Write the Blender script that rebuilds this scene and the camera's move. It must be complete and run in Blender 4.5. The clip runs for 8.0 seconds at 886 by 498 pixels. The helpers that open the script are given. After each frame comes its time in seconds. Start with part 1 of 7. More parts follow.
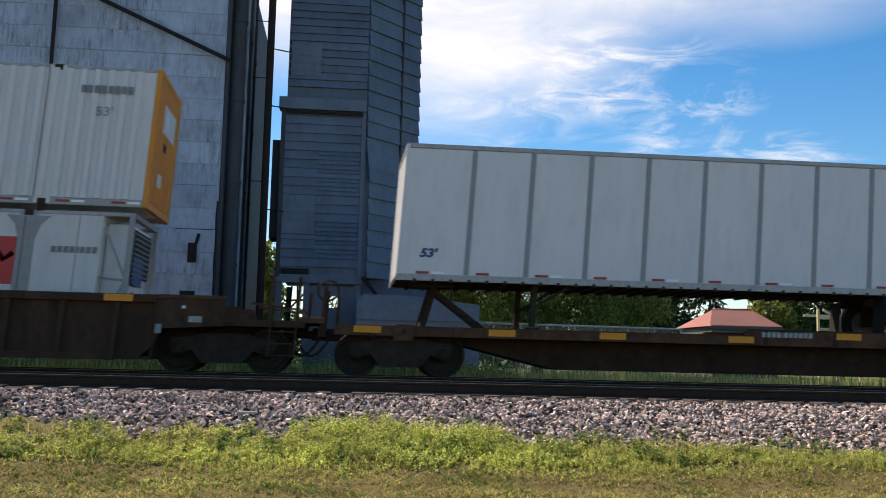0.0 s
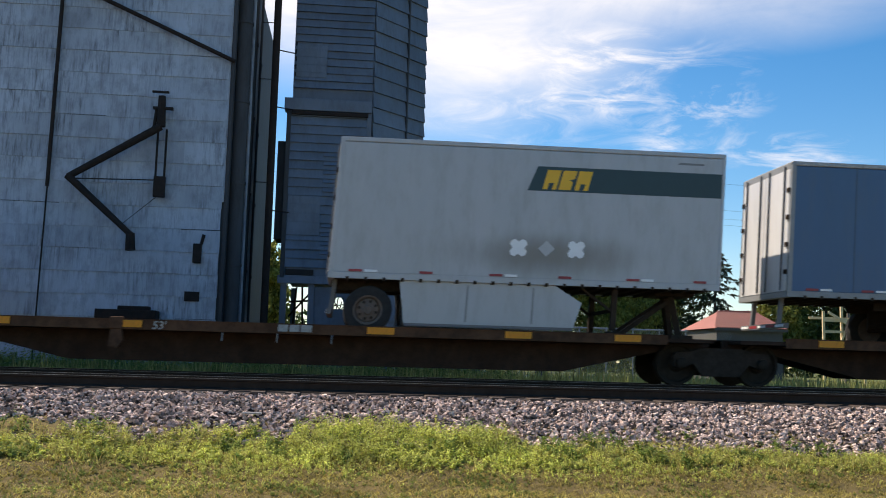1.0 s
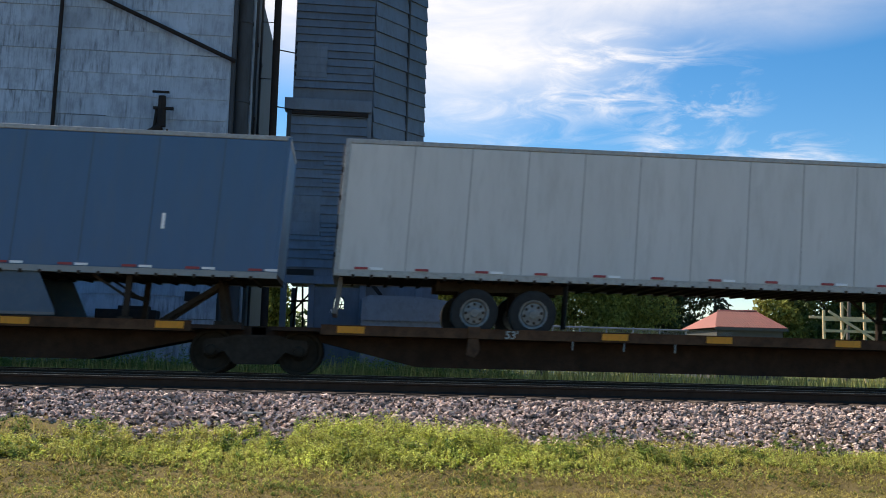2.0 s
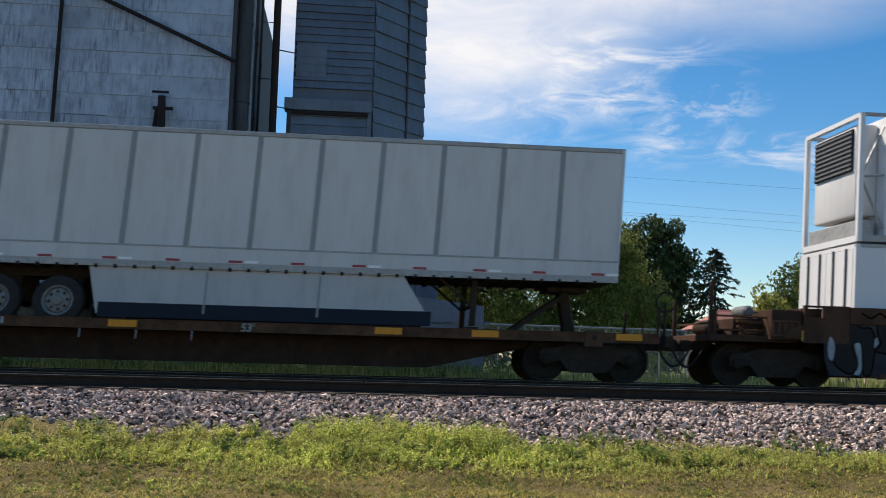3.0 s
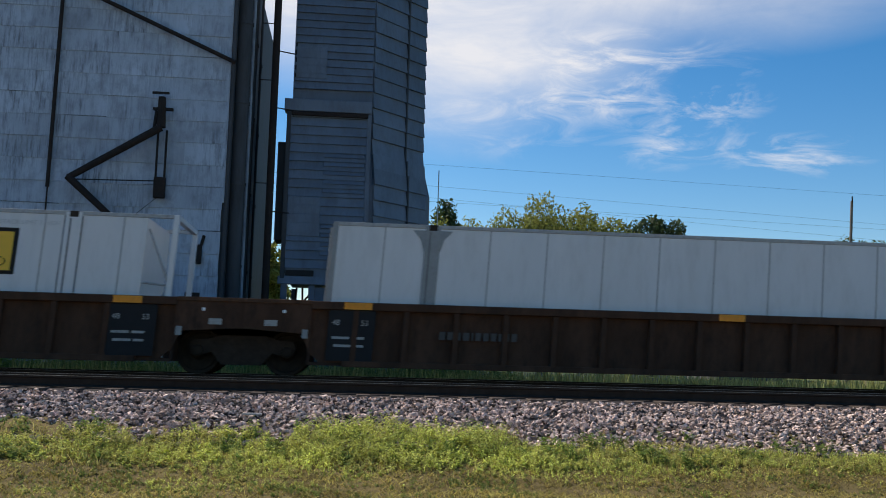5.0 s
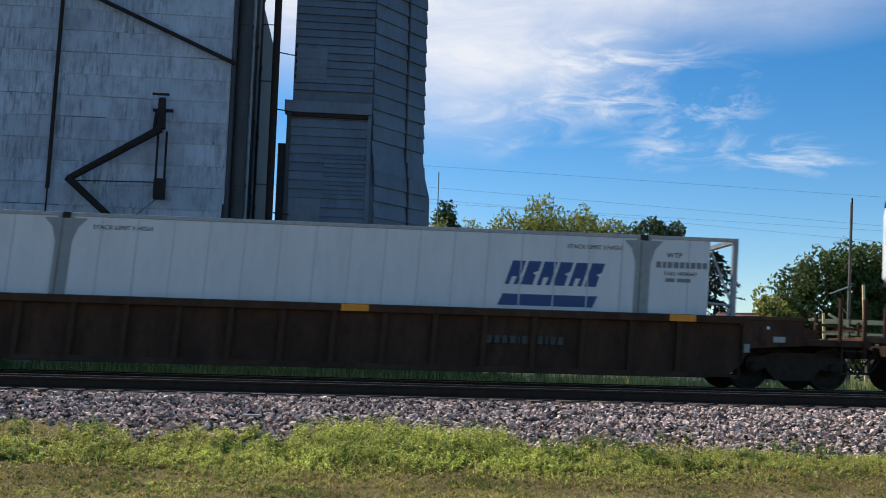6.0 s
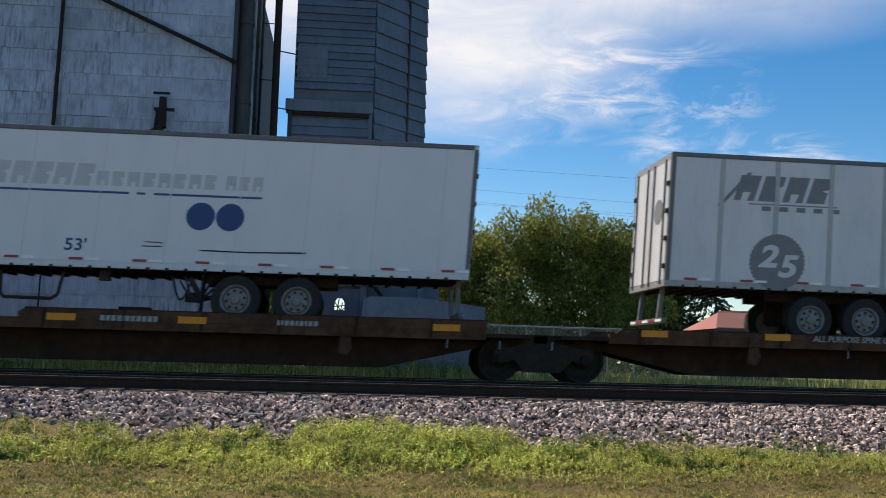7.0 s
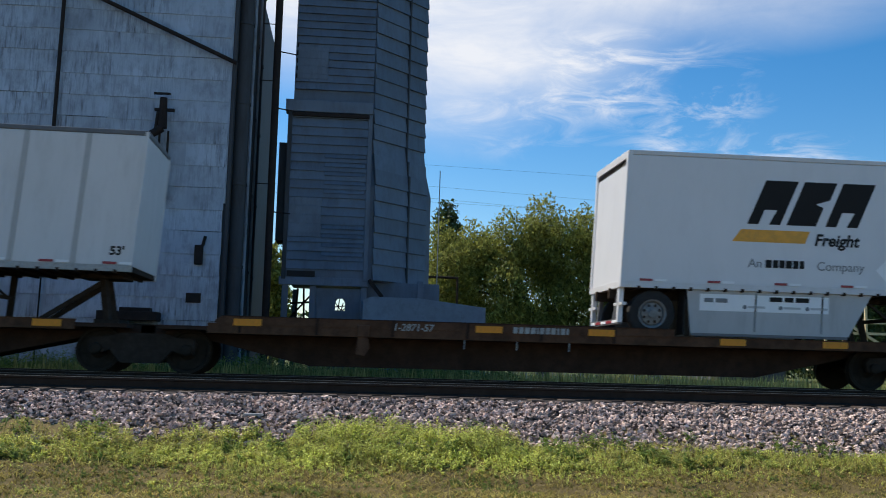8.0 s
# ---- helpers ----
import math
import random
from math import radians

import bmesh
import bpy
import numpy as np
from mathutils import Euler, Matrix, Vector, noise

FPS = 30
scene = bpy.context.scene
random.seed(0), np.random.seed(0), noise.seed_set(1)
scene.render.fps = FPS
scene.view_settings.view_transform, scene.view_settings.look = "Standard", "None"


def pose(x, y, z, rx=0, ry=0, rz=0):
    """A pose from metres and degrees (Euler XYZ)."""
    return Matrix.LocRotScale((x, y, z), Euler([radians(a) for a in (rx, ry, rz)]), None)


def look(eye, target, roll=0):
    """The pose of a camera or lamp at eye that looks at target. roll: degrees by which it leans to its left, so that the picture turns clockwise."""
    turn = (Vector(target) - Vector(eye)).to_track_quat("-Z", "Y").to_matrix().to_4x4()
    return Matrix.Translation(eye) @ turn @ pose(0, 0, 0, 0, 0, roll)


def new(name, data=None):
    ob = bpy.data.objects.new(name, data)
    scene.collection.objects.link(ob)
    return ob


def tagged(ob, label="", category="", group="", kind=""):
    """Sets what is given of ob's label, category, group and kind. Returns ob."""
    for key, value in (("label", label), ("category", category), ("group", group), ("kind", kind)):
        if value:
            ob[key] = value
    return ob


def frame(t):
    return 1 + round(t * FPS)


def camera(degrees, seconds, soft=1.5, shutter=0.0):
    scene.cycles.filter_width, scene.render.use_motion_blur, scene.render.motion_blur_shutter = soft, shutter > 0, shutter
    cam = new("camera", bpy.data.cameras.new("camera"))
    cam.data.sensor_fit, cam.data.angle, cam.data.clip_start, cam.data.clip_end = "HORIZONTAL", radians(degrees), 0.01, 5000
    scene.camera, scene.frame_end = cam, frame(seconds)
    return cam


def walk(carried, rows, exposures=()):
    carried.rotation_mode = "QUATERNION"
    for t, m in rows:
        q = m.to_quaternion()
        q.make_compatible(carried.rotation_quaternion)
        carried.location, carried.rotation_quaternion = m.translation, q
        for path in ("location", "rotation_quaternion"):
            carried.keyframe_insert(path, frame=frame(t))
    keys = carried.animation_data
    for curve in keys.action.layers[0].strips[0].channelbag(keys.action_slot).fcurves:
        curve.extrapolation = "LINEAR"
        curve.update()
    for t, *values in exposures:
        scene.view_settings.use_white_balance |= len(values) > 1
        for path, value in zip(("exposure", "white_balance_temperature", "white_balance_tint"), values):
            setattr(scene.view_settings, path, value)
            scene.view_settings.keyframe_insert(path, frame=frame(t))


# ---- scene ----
cam = camera(49.27, 8.0, soft=1.0, shutter=0.75)
# the clip's camera reads its picture line by line from the top
scene.cycles.rolling_shutter_type, scene.cycles.rolling_shutter_duration = "TOP", 0.07
EYE = Vector((0.0, 0.0, 0.42))


def gaze(yaw, pitch, roll):
    y, p = radians(yaw), radians(pitch)
    return look(EYE, EYE + Vector((math.sin(y) * math.cos(p), math.cos(y) * math.cos(p), math.sin(p))), roll)


walk(cam, [
    (0.0, gaze(5.642, 6.417, 1.417)), (0.2, gaze(5.46, 6.43, 1.45)), (0.5, gaze(5.310, 6.449, 1.489)),
    (1.0, gaze(5.356, 6.493, 1.568)), (1.5, gaze(5.331, 6.468, 1.516)), (3.0, gaze(5.369, 6.471, 1.517)),
    (3.5, gaze(5.393, 6.486, 1.520)), (4.0, gaze(5.312, 6.481, 1.466)), (4.5, gaze(5.334, 6.492, 1.513)),
    (6.0, gaze(5.350, 6.614, 1.553)), (6.5, gaze(5.346, 6.571, 1.525)), (7.0, gaze(5.300, 6.531, 1.506)),
    (7.5, gaze(5.310, 6.560, 1.476)), (8.0, gaze(5.271, 6.563, 1.533)),
], exposures=[(0.0, 0.36, 7250, 13), (0.5, 0.44, 7350, 13), (1.0, 0.37, 7300, 14), (1.5, 0.41, 7300, 13), (3.0, 0.16, 7000, 12), (3.5, 0.15, 7200, 11), (4.0, 0.06, 6800, 12), (4.5, -0.03, 6900, 12), (6.0, 0.05, 6500, 10), (6.5, 0.05, 6800, 12), (7.0, 0.13, 7000, 12), (7.5, 0.23, 7400, 13), (8.0, 0.08, 6600, 10)])

# ---- light ----
SUN_WAY = Vector((-0.52, 0.42, 0.72)).normalized()
sun = new("sun", bpy.data.lights.new("sun", "SUN"))
sun.data.energy, sun.data.angle, sun.data.color = 5.0, radians(0.6), (1.0, 0.94, 0.84)
sun.matrix_world = look(SUN_WAY * 60, (0, 0, 0))

world = bpy.data.worlds.new("sky")
scene.world = world
world.use_nodes = True
wn, wl = world.node_tree.nodes, world.node_tree.links
wn.clear()
sky = wn.new("ShaderNodeTexSky")
sky.sky_type, sky.sun_disc = "NISHITA", False
sky.sun_elevation = math.asin(SUN_WAY.z)
sky.sun_rotation = math.atan2(SUN_WAY.x, SUN_WAY.y)
sky.altitude, sky.air_density, sky.dust_density, sky.ozone_density = 300, 1.0, 0.4, 2.4
coord = wn.new("ShaderNodeTexCoord")


def sky_node(kind, **values):
    n = wn.new("ShaderNode" + kind)
    for k, v in values.items():
        n.inputs[k.replace("_", " ")].default_value = v
    return n


def sky_math(op, a, b):
    n = wn.new("ShaderNodeMath")
    n.operation = op
    for i, v in enumerate((a, b)):
        if isinstance(v, (int, float)):
            n.inputs[i].default_value = v
        else:
            wl.new(v, n.inputs[i])
    return n.outputs["Value"]


def cloud_noise(tilt, scale, size, rough, warp, place=(0, 0, 0)):
    m = sky_node("Mapping", Rotation=(0, radians(tilt), radians(-5)), Scale=scale, Location=place)
    n = sky_node("TexNoise", Scale=size, Detail=10.0, Roughness=rough, Distortion=warp)
    wl.new(coord.outputs["Generated"], m.inputs["Vector"])
    wl.new(m.outputs["Vector"], n.inputs["Vector"])
    return n.outputs["Fac"]


def cloud_bank(azimuth, height_deg, wide, high, tilt, weight):
    """How thick a cloud lies in each direction: thickest at its middle, thinning to a soft rim."""
    a, e = radians(azimuth), radians(height_deg)
    m = sky_node("Mapping", Location=(math.sin(a) * math.cos(e), math.cos(a) * math.cos(e), math.sin(e)),
                 Rotation=(0, radians(tilt), -a), Scale=(radians(wide), 1.0, radians(high)))
    m.vector_type = "TEXTURE"
    far = wn.new("ShaderNodeVectorMath")
    far.operation = "LENGTH"
    rim = wn.new("ShaderNodeMapRange")
    rim.interpolation_type = "SMOOTHSTEP"
    rim.inputs["From Min"].default_value, rim.inputs["From Max"].default_value = 1.0, 0.0
    rim.inputs["To Max"].default_value = weight
    wl.new(coord.outputs["Generated"], m.inputs["Vector"])
    wl.new(m.outputs["Vector"], far.inputs[0])
    wl.new(far.outputs["Value"], rim.inputs["Value"])
    return rim.outputs["Result"]


# a broad bright bank with veils at its sides, and thin ragged wisps under it
BANKS = ((4.0, 21.5, 17.0, 8.5, 2, 0.95), (20.0, 21.5, 20.0, 4.6, 3, 0.62), (5.5, 15.6, 9.5, 5.0, 0, 0.42), (-14.0, 24.0, 22.0, 12.0, 0, 0.8), (12.0, 17.6, 9.0, 3.0, 8, 0.40))
WISPS = ((14.8, 15.3, 6.5, 1.9, 9, 1.0), (21.6, 15.0, 4.2, 1.3, 3, 0.8), (19.4, 12.9, 5.0, 2.0, -10, 1.0), (25.4, 11.9, 5.6, 1.7, 2, 0.95), (10.0, 14.0, 8.0, 3.0, 5, 0.45), (17.0, 17.4, 9.0, 2.4, 6, 0.7))


def together(clouds):
    total = 0.0
    for c in clouds:
        total = sky_math("ADD", cloud_bank(*c), total)
    return total


broad = cloud_noise(9, (2.6, 2.0, 6.5), 1.7, 0.6, 0.6, (0.35, 0.0, 0.55))
fine = cloud_noise(12, (2.4, 2.0, 8.0), 4.6, 0.64, 1.1, (2.0, 0.3, 1.2))
soft = sky_math("MULTIPLY", together(BANKS), sky_math("ADD", sky_math("MULTIPLY", broad, 1.5), sky_math("MULTIPLY", fine, 0.5)))
frayed = wn.new("ShaderNodeMapRange")
frayed.interpolation_type = "SMOOTHSTEP"
frayed.inputs["From Min"].default_value, frayed.inputs["From Max"].default_value = 0.40, 0.74
wl.new(fine, frayed.inputs["Value"])
amount = sky_math("ADD", soft, sky_math("MULTIPLY", together(WISPS), frayed.outputs["Result"]))
thick = wn.new("ShaderNodeMapRange")
thick.inputs["From Min"].default_value, thick.inputs["From Max"].default_value = 0.04, 1.10
thick.inputs["To Max"].default_value = 0.96
white = wn.new("ShaderNodeMix")
white.data_type = "RGBA"
white.inputs["B"].default_value = (7.5, 7.75, 8.3, 1)
ground_sky = sky_node("Background", Strength=0.11)
out = wn.new("ShaderNodeOutputWorld")
deep = sky_node("HueSaturation", Saturation=1.42, Value=1.2)
wl.new(amount, thick.inputs["Value"])
wl.new(thick.outputs["Result"], white.inputs["Factor"])
wl.new(sky.outputs["Color"], deep.inputs["Color"])
wl.new(deep.outputs["Color"], white.inputs["A"])
wl.new(white.outputs["Result"], ground_sky.inputs["Color"])
wl.new(ground_sky.outputs["Background"], out.inputs["Surface"])


# ---- materials ----
def mat(name, color, rough=0.6, metal=0.0, vary=0.25, scale=3.0, bump=0.0, bump_scale=40.0, dirt=None, dirt_amount=0.0,
        stretch_z=1.0, island=0.0, spec=0.5, transmission=0.0, stretch_x=1.0, each=0.0, through_light=0.0, fixed=False, stain=None, runs=None):
    """A painted, metal, mineral or leafy surface with broad and fine variation, and streaks or stains of dirt."""
    m = bpy.data.materials.new(name)
    m.use_nodes = True
    n, l = m.node_tree.nodes, m.node_tree.links
    b = n["Principled BSDF"]
    b.inputs["Roughness"].default_value, b.inputs["Metallic"].default_value = rough, metal
    b.inputs["Specular IOR Level"].default_value = spec
    b.inputs["Transmission Weight"].default_value = transmission
    tc = n.new("ShaderNodeTexCoord")
    mp = n.new("ShaderNodeMapping")
    mp.inputs["Scale"].default_value = (stretch_x, 1, stretch_z)
    place = tc.outputs["Object"]
    if fixed:
        place = n.new("ShaderNodeNewGeometry").outputs["Position"]
    l.new(place, mp.inputs["Vector"])
    big = n.new("ShaderNodeTexNoise")
    big.inputs["Scale"].default_value, big.inputs["Detail"].default_value = scale, 6
    big.inputs["Roughness"].default_value = 0.65
    l.new(mp.outputs["Vector"], big.inputs["Vector"])
    hsv = n.new("ShaderNodeHueSaturation")
    hsv.inputs["Color"].default_value = (*color, 1)
    mr = n.new("ShaderNodeMapRange")
    mr.inputs["From Min"].default_value, mr.inputs["From Max"].default_value = 0.3, 0.7
    mr.inputs["To Min"].default_value, mr.inputs["To Max"].default_value = 1 - vary, 1 + vary
    l.new(big.outputs["Fac"], mr.inputs["Value"])
    value = mr.outputs["Result"]
    if island:
        geo = n.new("ShaderNodeNewGeometry")
        mi = n.new("ShaderNodeMapRange")
        mi.inputs["To Min"].default_value, mi.inputs["To Max"].default_value = 1 - island, 1 + island
        l.new(geo.outputs["Random Per Island"], mi.inputs["Value"])
        mul = n.new("ShaderNodeMath")
        mul.operation = "MULTIPLY"
        l.new(value, mul.inputs[0])
        l.new(mi.outputs["Result"], mul.inputs[1])
        value = mul.outputs["Value"]
    if each:
        info = n.new("ShaderNodeObjectInfo")
        me = n.new("ShaderNodeMapRange")
        me.inputs["To Min"].default_value, me.inputs["To Max"].default_value = 1 - each, 1 + each
        l.new(info.outputs["Random"], me.inputs["Value"])
        mul = n.new("ShaderNodeMath")
        mul.operation = "MULTIPLY"
        l.new(value, mul.inputs[0])
        l.new(me.outputs["Result"], mul.inputs[1])
        value = mul.outputs["Value"]
    l.new(value, hsv.inputs["Value"])
    color_out = hsv.outputs["Color"]
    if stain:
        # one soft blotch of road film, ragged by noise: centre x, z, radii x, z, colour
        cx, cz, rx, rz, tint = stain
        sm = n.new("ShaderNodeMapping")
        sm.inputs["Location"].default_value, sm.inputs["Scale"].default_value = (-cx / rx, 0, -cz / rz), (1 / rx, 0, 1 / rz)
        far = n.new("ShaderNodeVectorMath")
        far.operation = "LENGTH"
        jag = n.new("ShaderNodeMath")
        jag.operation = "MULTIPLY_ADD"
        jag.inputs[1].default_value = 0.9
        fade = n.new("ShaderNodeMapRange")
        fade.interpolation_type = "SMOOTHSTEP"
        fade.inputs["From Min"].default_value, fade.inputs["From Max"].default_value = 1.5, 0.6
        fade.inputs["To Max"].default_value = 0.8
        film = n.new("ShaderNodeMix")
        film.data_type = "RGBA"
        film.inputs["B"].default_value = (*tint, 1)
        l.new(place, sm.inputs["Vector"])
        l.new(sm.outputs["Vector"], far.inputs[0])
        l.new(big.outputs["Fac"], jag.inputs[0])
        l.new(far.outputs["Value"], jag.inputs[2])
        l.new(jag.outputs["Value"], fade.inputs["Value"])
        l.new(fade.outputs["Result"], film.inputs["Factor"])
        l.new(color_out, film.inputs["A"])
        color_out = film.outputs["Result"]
    if runs:
        # rain runs: narrow upright streaks, in patches, each sheet with its own
        tint, across, tall, strength = runs
        own = n.new("ShaderNodeObjectInfo")
        shift = n.new("ShaderNodeVectorMath")
        shift.operation = "MULTIPLY_ADD"
        shift.inputs[1].default_value = (7.0, 0.0, 0.35)
        rm = n.new("ShaderNodeMapping")
        rm.inputs["Scale"].default_value = (across, 1.0, tall)
        streak = n.new("ShaderNodeTexNoise")
        streak.inputs["Scale"].default_value, streak.inputs["Detail"].default_value, streak.inputs["Roughness"].default_value = 1.0, 5, 0.7
        where = n.new("ShaderNodeTexNoise")
        where.inputs["Scale"].default_value, where.inputs["Detail"].default_value = 0.75, 3
        sr, wr = n.new("ShaderNodeMapRange"), n.new("ShaderNodeMapRange")
        sr.inputs["From Min"].default_value, sr.inputs["From Max"].default_value = 0.47, 0.70
        wr.inputs["From Min"].default_value, wr.inputs["From Max"].default_value = 0.42, 0.66
        wr.inputs["To Min"].default_value, wr.inputs["To Max"].default_value = strength * 0.15, strength
        both = n.new("ShaderNodeMath")
        both.operation = "MULTIPLY"
        run = n.new("ShaderNodeMix")
        run.data_type = "RGBA"
        run.inputs["B"].default_value = (*tint, 1)
        l.new(own.outputs["Random"], shift.inputs[0])
        l.new(place, shift.inputs[2])
        l.new(shift.outputs["Vector"], rm.inputs["Vector"])
        l.new(rm.outputs["Vector"], streak.inputs["Vector"])
        l.new(place, where.inputs["Vector"])
        l.new(streak.outputs["Fac"], sr.inputs["Value"])
        l.new(where.outputs["Fac"], wr.inputs["Value"])
        l.new(sr.outputs["Result"], both.inputs[0])
        l.new(wr.outputs["Result"], both.inputs[1])
        l.new(both.outputs["Value"], run.inputs["Factor"])
        l.new(color_out, run.inputs["A"])
        color_out = run.outputs["Result"]
    if dirt:
        d = n.new("ShaderNodeTexNoise")
        d.inputs["Scale"].default_value, d.inputs["Detail"].default_value = scale * 2.7, 8
        d.inputs["Roughness"].default_value = 0.7
        l.new(mp.outputs["Vector"], d.inputs["Vector"])
        dr = n.new("ShaderNodeMapRange")
        dr.inputs["From Min"].default_value, dr.inputs["From Max"].default_value = 0.48, 0.72
        dr.inputs["To Max"].default_value = dirt_amount
        l.new(d.outputs["Fac"], dr.inputs["Value"])
        mx = n.new("ShaderNodeMix")
        mx.data_type = "RGBA"
        mx.inputs["B"].default_value = (*dirt, 1)
        l.new(dr.outputs["Result"], mx.inputs["Factor"])
        l.new(color_out, mx.inputs["A"])
        color_out = mx.outputs["Result"]
    l.new(color_out, b.inputs["Base Color"])
    if through_light:
        tr = n.new("ShaderNodeBsdfTranslucent")
        ms = n.new("ShaderNodeMixShader")
        ms.inputs["Fac"].default_value = through_light
        l.new(color_out, tr.inputs["Color"])
        l.new(b.outputs["BSDF"], ms.inputs[1])
        l.new(tr.outputs["BSDF"], ms.inputs[2])
        l.new(ms.outputs["Shader"], n["Material Output"].inputs["Surface"])
    rr = n.new("ShaderNodeMapRange")
    rr.inputs["To Min"].default_value, rr.inputs["To Max"].default_value = max(0.02, rough - 0.12), min(1, rough + 0.12)
    l.new(big.outputs["Fac"], rr.inputs["Value"])
    l.new(rr.outputs["Result"], b.inputs["Roughness"])
    if bump:
        fine = n.new("ShaderNodeTexNoise")
        fine.inputs["Scale"].default_value, fine.inputs["Detail"].default_value = bump_scale, 4
        l.new(place, fine.inputs["Vector"])
        bp = n.new("ShaderNodeBump")
        bp.inputs["Strength"].default_value, bp.inputs["Distance"].default_value = bump, 0.02
        l.new(fine.outputs["Fac"], bp.inputs["Height"])
        l.new(bp.outputs["Normal"], b.inputs["Normal"])
    return m


GRIME = (0.10, 0.085, 0.07)
WHITE = mat("white_paint", (0.65, 0.64, 0.635), 0.42, vary=0.05, scale=1.4, dirt=(0.40, 0.39, 0.37), dirt_amount=0.3, stretch_z=0.25)
WHITE_CLEAN = mat("clean_white_paint", (0.70, 0.695, 0.70), 0.4, vary=0.035, scale=0.8, dirt=(0.52, 0.51, 0.50), dirt_amount=0.2, stretch_z=0.4)
GHOST = mat("ghost_of_old_paint", (0.635, 0.63, 0.635), 0.5, vary=0.06, scale=2)
SIGN_RED = mat("sign_red", (0.50, 0.035, 0.03), 0.5, vary=0.06)
SKIRT_NAVY = mat("black_blue_rubber_edge", (0.014, 0.020, 0.032), 0.7, spec=0.2, vary=0.15, scale=2)
WHITE_OLD = mat("aged_white_paint", (0.575, 0.565, 0.55), 0.5, vary=0.06, scale=1.2, dirt=(0.36, 0.35, 0.33), dirt_amount=0.4, stretch_z=0.2)
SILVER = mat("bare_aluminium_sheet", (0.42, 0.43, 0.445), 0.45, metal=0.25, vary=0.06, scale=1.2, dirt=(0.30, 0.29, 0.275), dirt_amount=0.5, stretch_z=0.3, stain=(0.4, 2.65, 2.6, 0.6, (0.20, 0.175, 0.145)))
SKIRT_WHITE = mat("scuffed_white_skirt_plastic", (0.48, 0.475, 0.465), 0.55, vary=0.08, scale=1.2, dirt=(0.28, 0.27, 0.25), dirt_amount=0.45, stretch_z=0.3)
RIB_PALE = mat("pale_grey_rib_paint", (0.43, 0.425, 0.415), 0.5, vary=0.08, scale=2, dirt=(0.30, 0.29, 0.27), dirt_amount=0.4)
RIB_GREY = mat("grey_rib_metal", (0.27, 0.275, 0.275), 0.5, metal=0.2, vary=0.1, scale=3, dirt=GRIME, dirt_amount=0.3)
RAIL_ALU = mat("dull_aluminium_rail", (0.36, 0.355, 0.345), 0.5, metal=0.3, vary=0.12, scale=4, dirt=GRIME, dirt_amount=0.5)
RAIL_DARK = mat("dark_grey_rail_paint", (0.13, 0.13, 0.135), 0.5, vary=0.15, scale=4, dirt=GRIME, dirt_amount=0.4)
BLUE = mat("dark_blue_trailer_paint", (0.043, 0.116, 0.225), 0.4, vary=0.08, scale=1.1, dirt=(0.10, 0.13, 0.16), dirt_amount=0.3, stretch_z=0.25)
BLUE_SKIRT = mat("blue_grey_skirt_plastic", (0.05, 0.095, 0.15), 0.5, vary=0.12, scale=1.5, dirt=(0.14, 0.15, 0.16), dirt_amount=0.35)
PATCH_ORANGE = mat("worn_orange_reflector", (0.85, 0.28, 0.006), 0.5, vary=0.15, scale=5, dirt=(0.40, 0.15, 0.02), dirt_amount=0.35)
ORANGE_END = mat("orange_container_paint", (0.66, 0.235, 0.012), 0.5, vary=0.1, scale=3, dirt=(0.33, 0.13, 0.02), dirt_amount=0.35, stretch_z=0.4)
DIM_TEXT = mat("nearly_gone_stencil", (0.075, 0.064, 0.056), 0.75, vary=0.3, scale=6, dirt=GRIME, dirt_amount=0.6)
YELLOW = mat("orange_yellow_paint", (0.80, 0.36, 0.035), 0.5, vary=0.1, scale=5, dirt=(0.35, 0.2, 0.06), dirt_amount=0.4)
SIGN_YELLOW = mat("sign_yellow", (0.83, 0.47, 0.035), 0.5, vary=0.04, scale=4)
RED = mat("red_reflector", (0.32, 0.025, 0.035), 0.4, vary=0.1)
LOGO_RED = mat("logo_red", (0.25, 0.018, 0.04), 0.5, vary=0.05)
TAPE_WHITE = mat("white_reflector", (0.85, 0.85, 0.85), 0.35, vary=0.05)
DARK_TEXT = mat("black_lettering", (0.018, 0.0165, 0.016), 0.6, spec=0.15, vary=0.1)
GREY_TEXT = mat("grey_lettering", (0.19, 0.195, 0.20), 0.55, vary=0.1)
TTX_GREY = mat("worn_grey_stencil", (0.16, 0.15, 0.135), 0.7, vary=0.3, scale=6, dirt=GRIME, dirt_amount=0.7)
FADED = mat("faded_grey_lettering", (0.50, 0.50, 0.50), 0.55, vary=0.08)
WHITE_TEXT = mat("white_lettering", (0.40, 0.385, 0.355), 0.6, vary=0.25, scale=9, dirt=GRIME, dirt_amount=0.55)
NAVY = mat("navy_lettering", (0.012, 0.055, 0.18), 0.5, vary=0.08)
TEAL = mat("dark_teal_band", (0.018, 0.055, 0.065), 0.5, vary=0.1)
RUST = mat("brown_weathered_freight_paint", (0.082, 0.041, 0.025), 0.8, spec=0.12, vary=0.35, scale=1.6, bump=0.25, bump_scale=30, dirt=(0.03, 0.02, 0.015), dirt_amount=0.8, stretch_z=0.4)
# lighter brown: faded paint, with sunlight on tops and rails put into it
RUST_WORN_LIT = mat("faded_and_sunlit_brown_paint", (0.112, 0.054, 0.03), 0.75, vary=0.4, scale=2.0, bump=0.2, dirt=(0.05, 0.028, 0.018), dirt_amount=0.8, spec=0.12)
